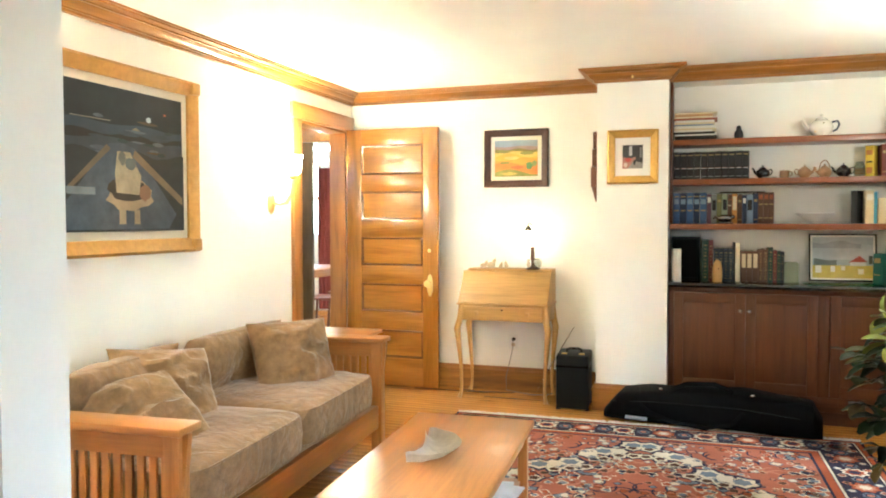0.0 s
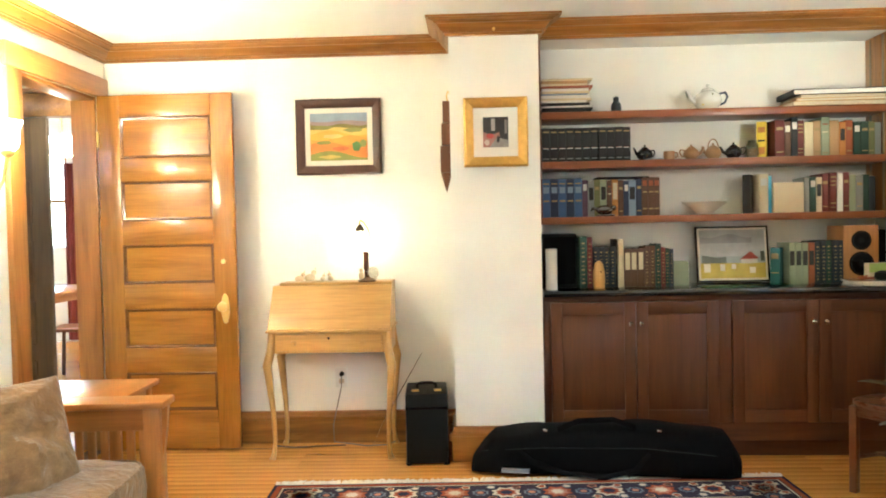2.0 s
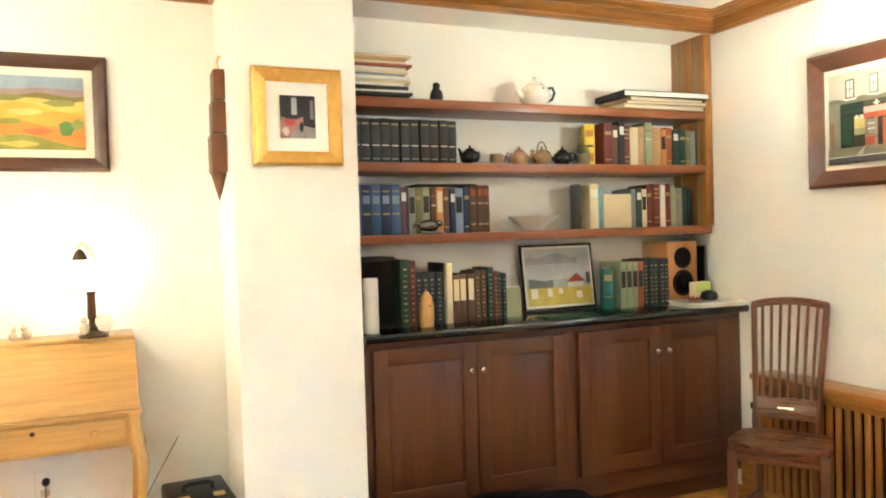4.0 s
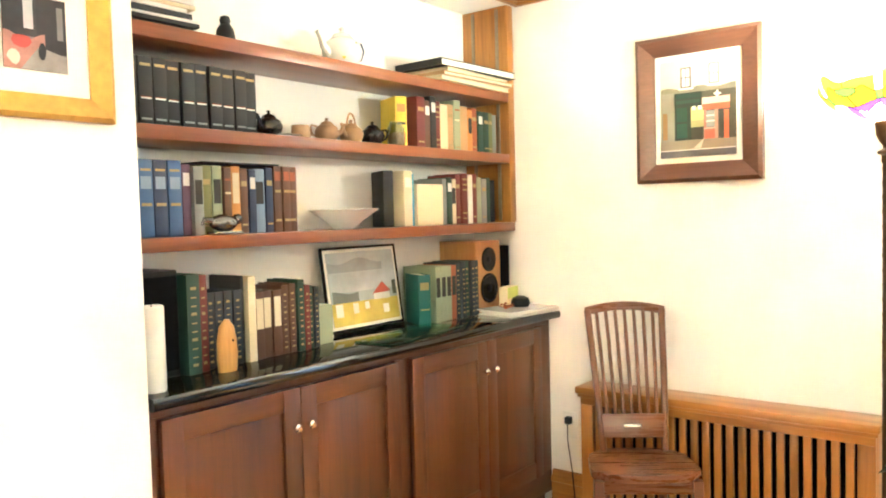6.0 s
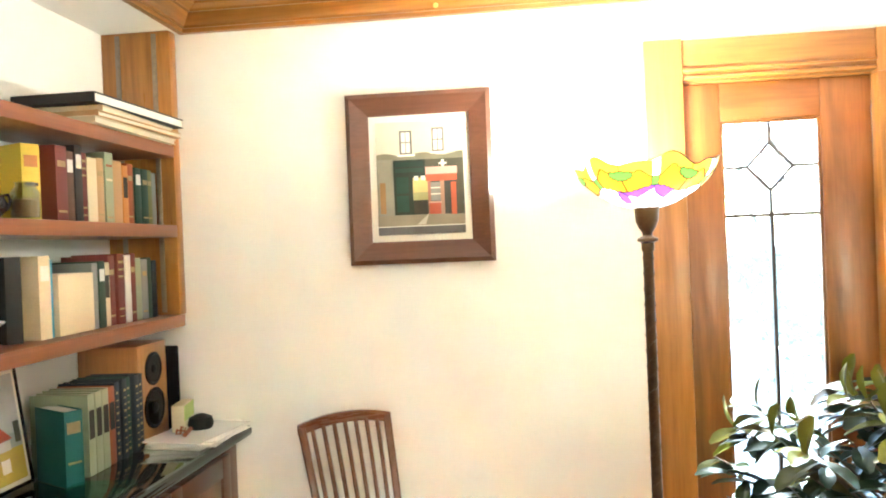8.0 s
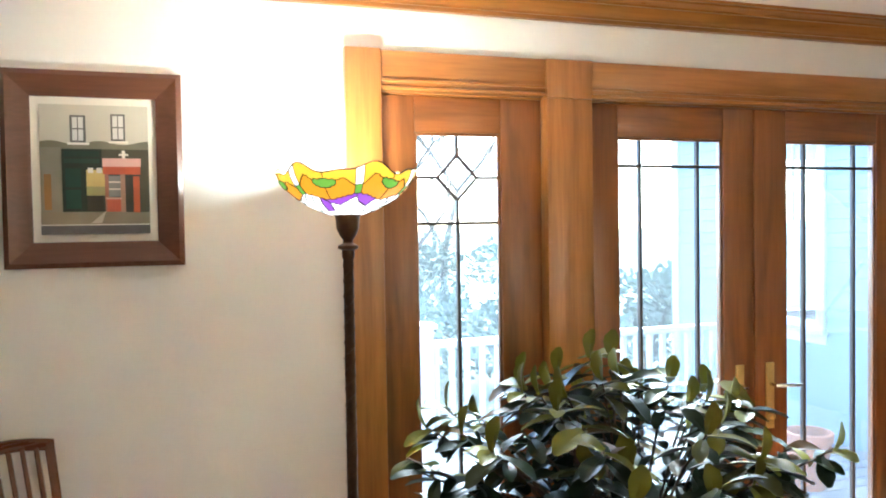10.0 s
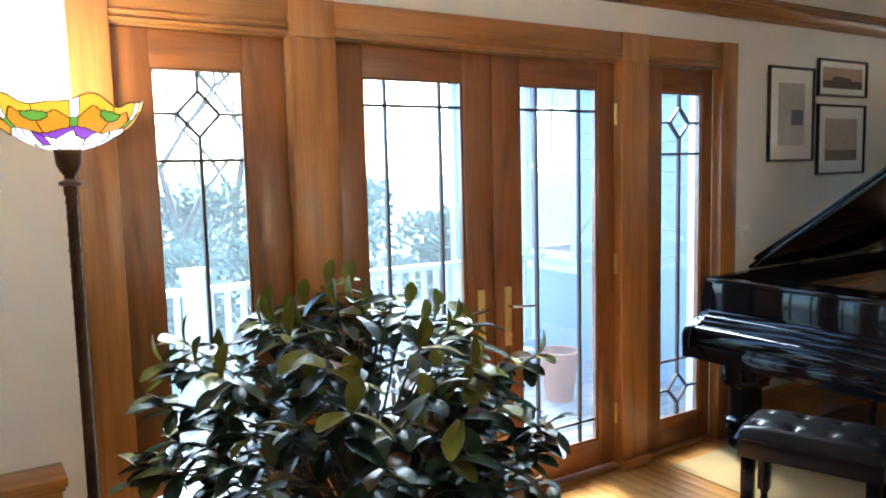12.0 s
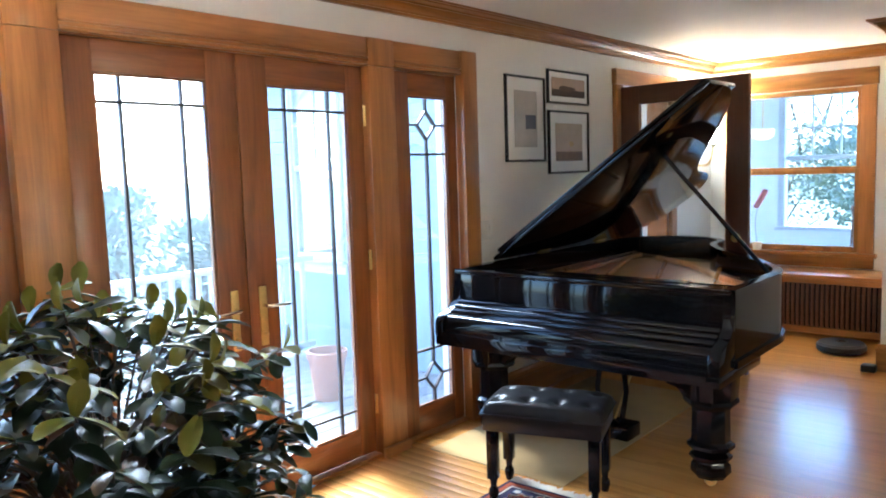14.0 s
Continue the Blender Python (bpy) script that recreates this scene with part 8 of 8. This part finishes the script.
s0 = shrub(pose(8.4, 4.2, -0.65), 1, 1700, 1.0, 1.15)
s1 = shrub(pose(8.6, 2.2, -0.65), 2, 1700, 1.2, 1.1)
s2 = shrub(pose(1.6, -9.0, -0.65), 3, 6000, 2.2, 2.6, label="tall evergreen hedge beyond the porch")
for x, y in ((4.6, -10.5), (-1.2, -11.0)):
    copy_thing(s2, pose(x, y, -0.65, 0, 0, 70 + 40 * x))
for i, (x, y, k, s) in enumerate(((9.8, 6.4, s0, 1.1), (7.4, 7.4, s1, 0.8), (10.5, 3.2, s1, 1.2), (13, -0.5, s0, 1.5), (12, 8.5, s1, 1.4), (15, 5.0, s0, 1.6), (9, 0.4, s0, 1.2), (17, 1.5, s1, 1.8), (16, 11, s0, 1.7))):
    c = copy_thing(k, pose(x, y, -0.65, 0, 0, i * 67))
    c.scale = (s, s, s)
t0 = bare_tree(pose(13.5, 6.6, -0.65), 5, 5.5)
for i, (x, y, s) in enumerate(((12, 3.2, 1.4), (14, 7.5, 1.7), (18, 0.5, 1.9), (20, 9.5, 2.0), (4.0, -10, 1.6), (23, 5, 2.3), (1.0, -13, 1.8))):
    c = copy_thing(t0, pose(x, y, -0.65, 0, 0, i * 83))
    c.scale = (s, s, s)

# ---- floor boards ----
fl = bpy.data.objects["floor"]
BW_ = 0.062
rr = random.Random(21)
meshes = {}


def board_mesh(L):
    if L not in meshes:
        meshes[L] = finish(box(0.0002, L - 0.0002, 0.0001, BW_ - 0.0001, -0.0178, 0.0, 0.0003), "board", FLOORW)
    return meshes[L]


rest, count = [], 0
LENS = (0.9, 1.2, 1.5, 1.8)
rowsn = int((YN - YS) / BW_) + 1
for j in range(rowsn):
    y = YS + j * BW_
    near = 3.2 < y < 7.8
    x, first = XW, True
    while x < XE:
        L = rr.choice((0.3, 0.6, 0.9, 1.2) if first else LENS)
        first = False
        if XE - x - L < 0.25:
            L = round(XE - x, 4)
        if count < 300 and near:
            ob = new("board", board_mesh(L))
            ob.parent, ob.location = fl, (x, y, 0)
            count += 1
        else:
            rest.append((x, y, L))
        x += L
bm = bmesh.new()
for x, y, L in rest:
    bx(bm, x + 0.0003, x + L - 0.0003, y + 0.0001, y + BW_ - 0.0001, -0.0178, 0.0, 0.0, None)
FLOORR = FLOORW.copy()
FLOORR.name = "floor_oak_joined"
for n in FLOORR.node_tree.nodes:
    if n.type == "OBJECT_INFO":
        g = FLOORR.node_tree.nodes.new("ShaderNodeNewGeometry")
        for l in list(n.outputs["Random"].links):
            FLOORR.node_tree.links.new(g.outputs["Random Per Island"], l.to_socket)
ob = part("boards", bm, FLOORR, fl, smooth=0)
ob["kind"] = "stuff"
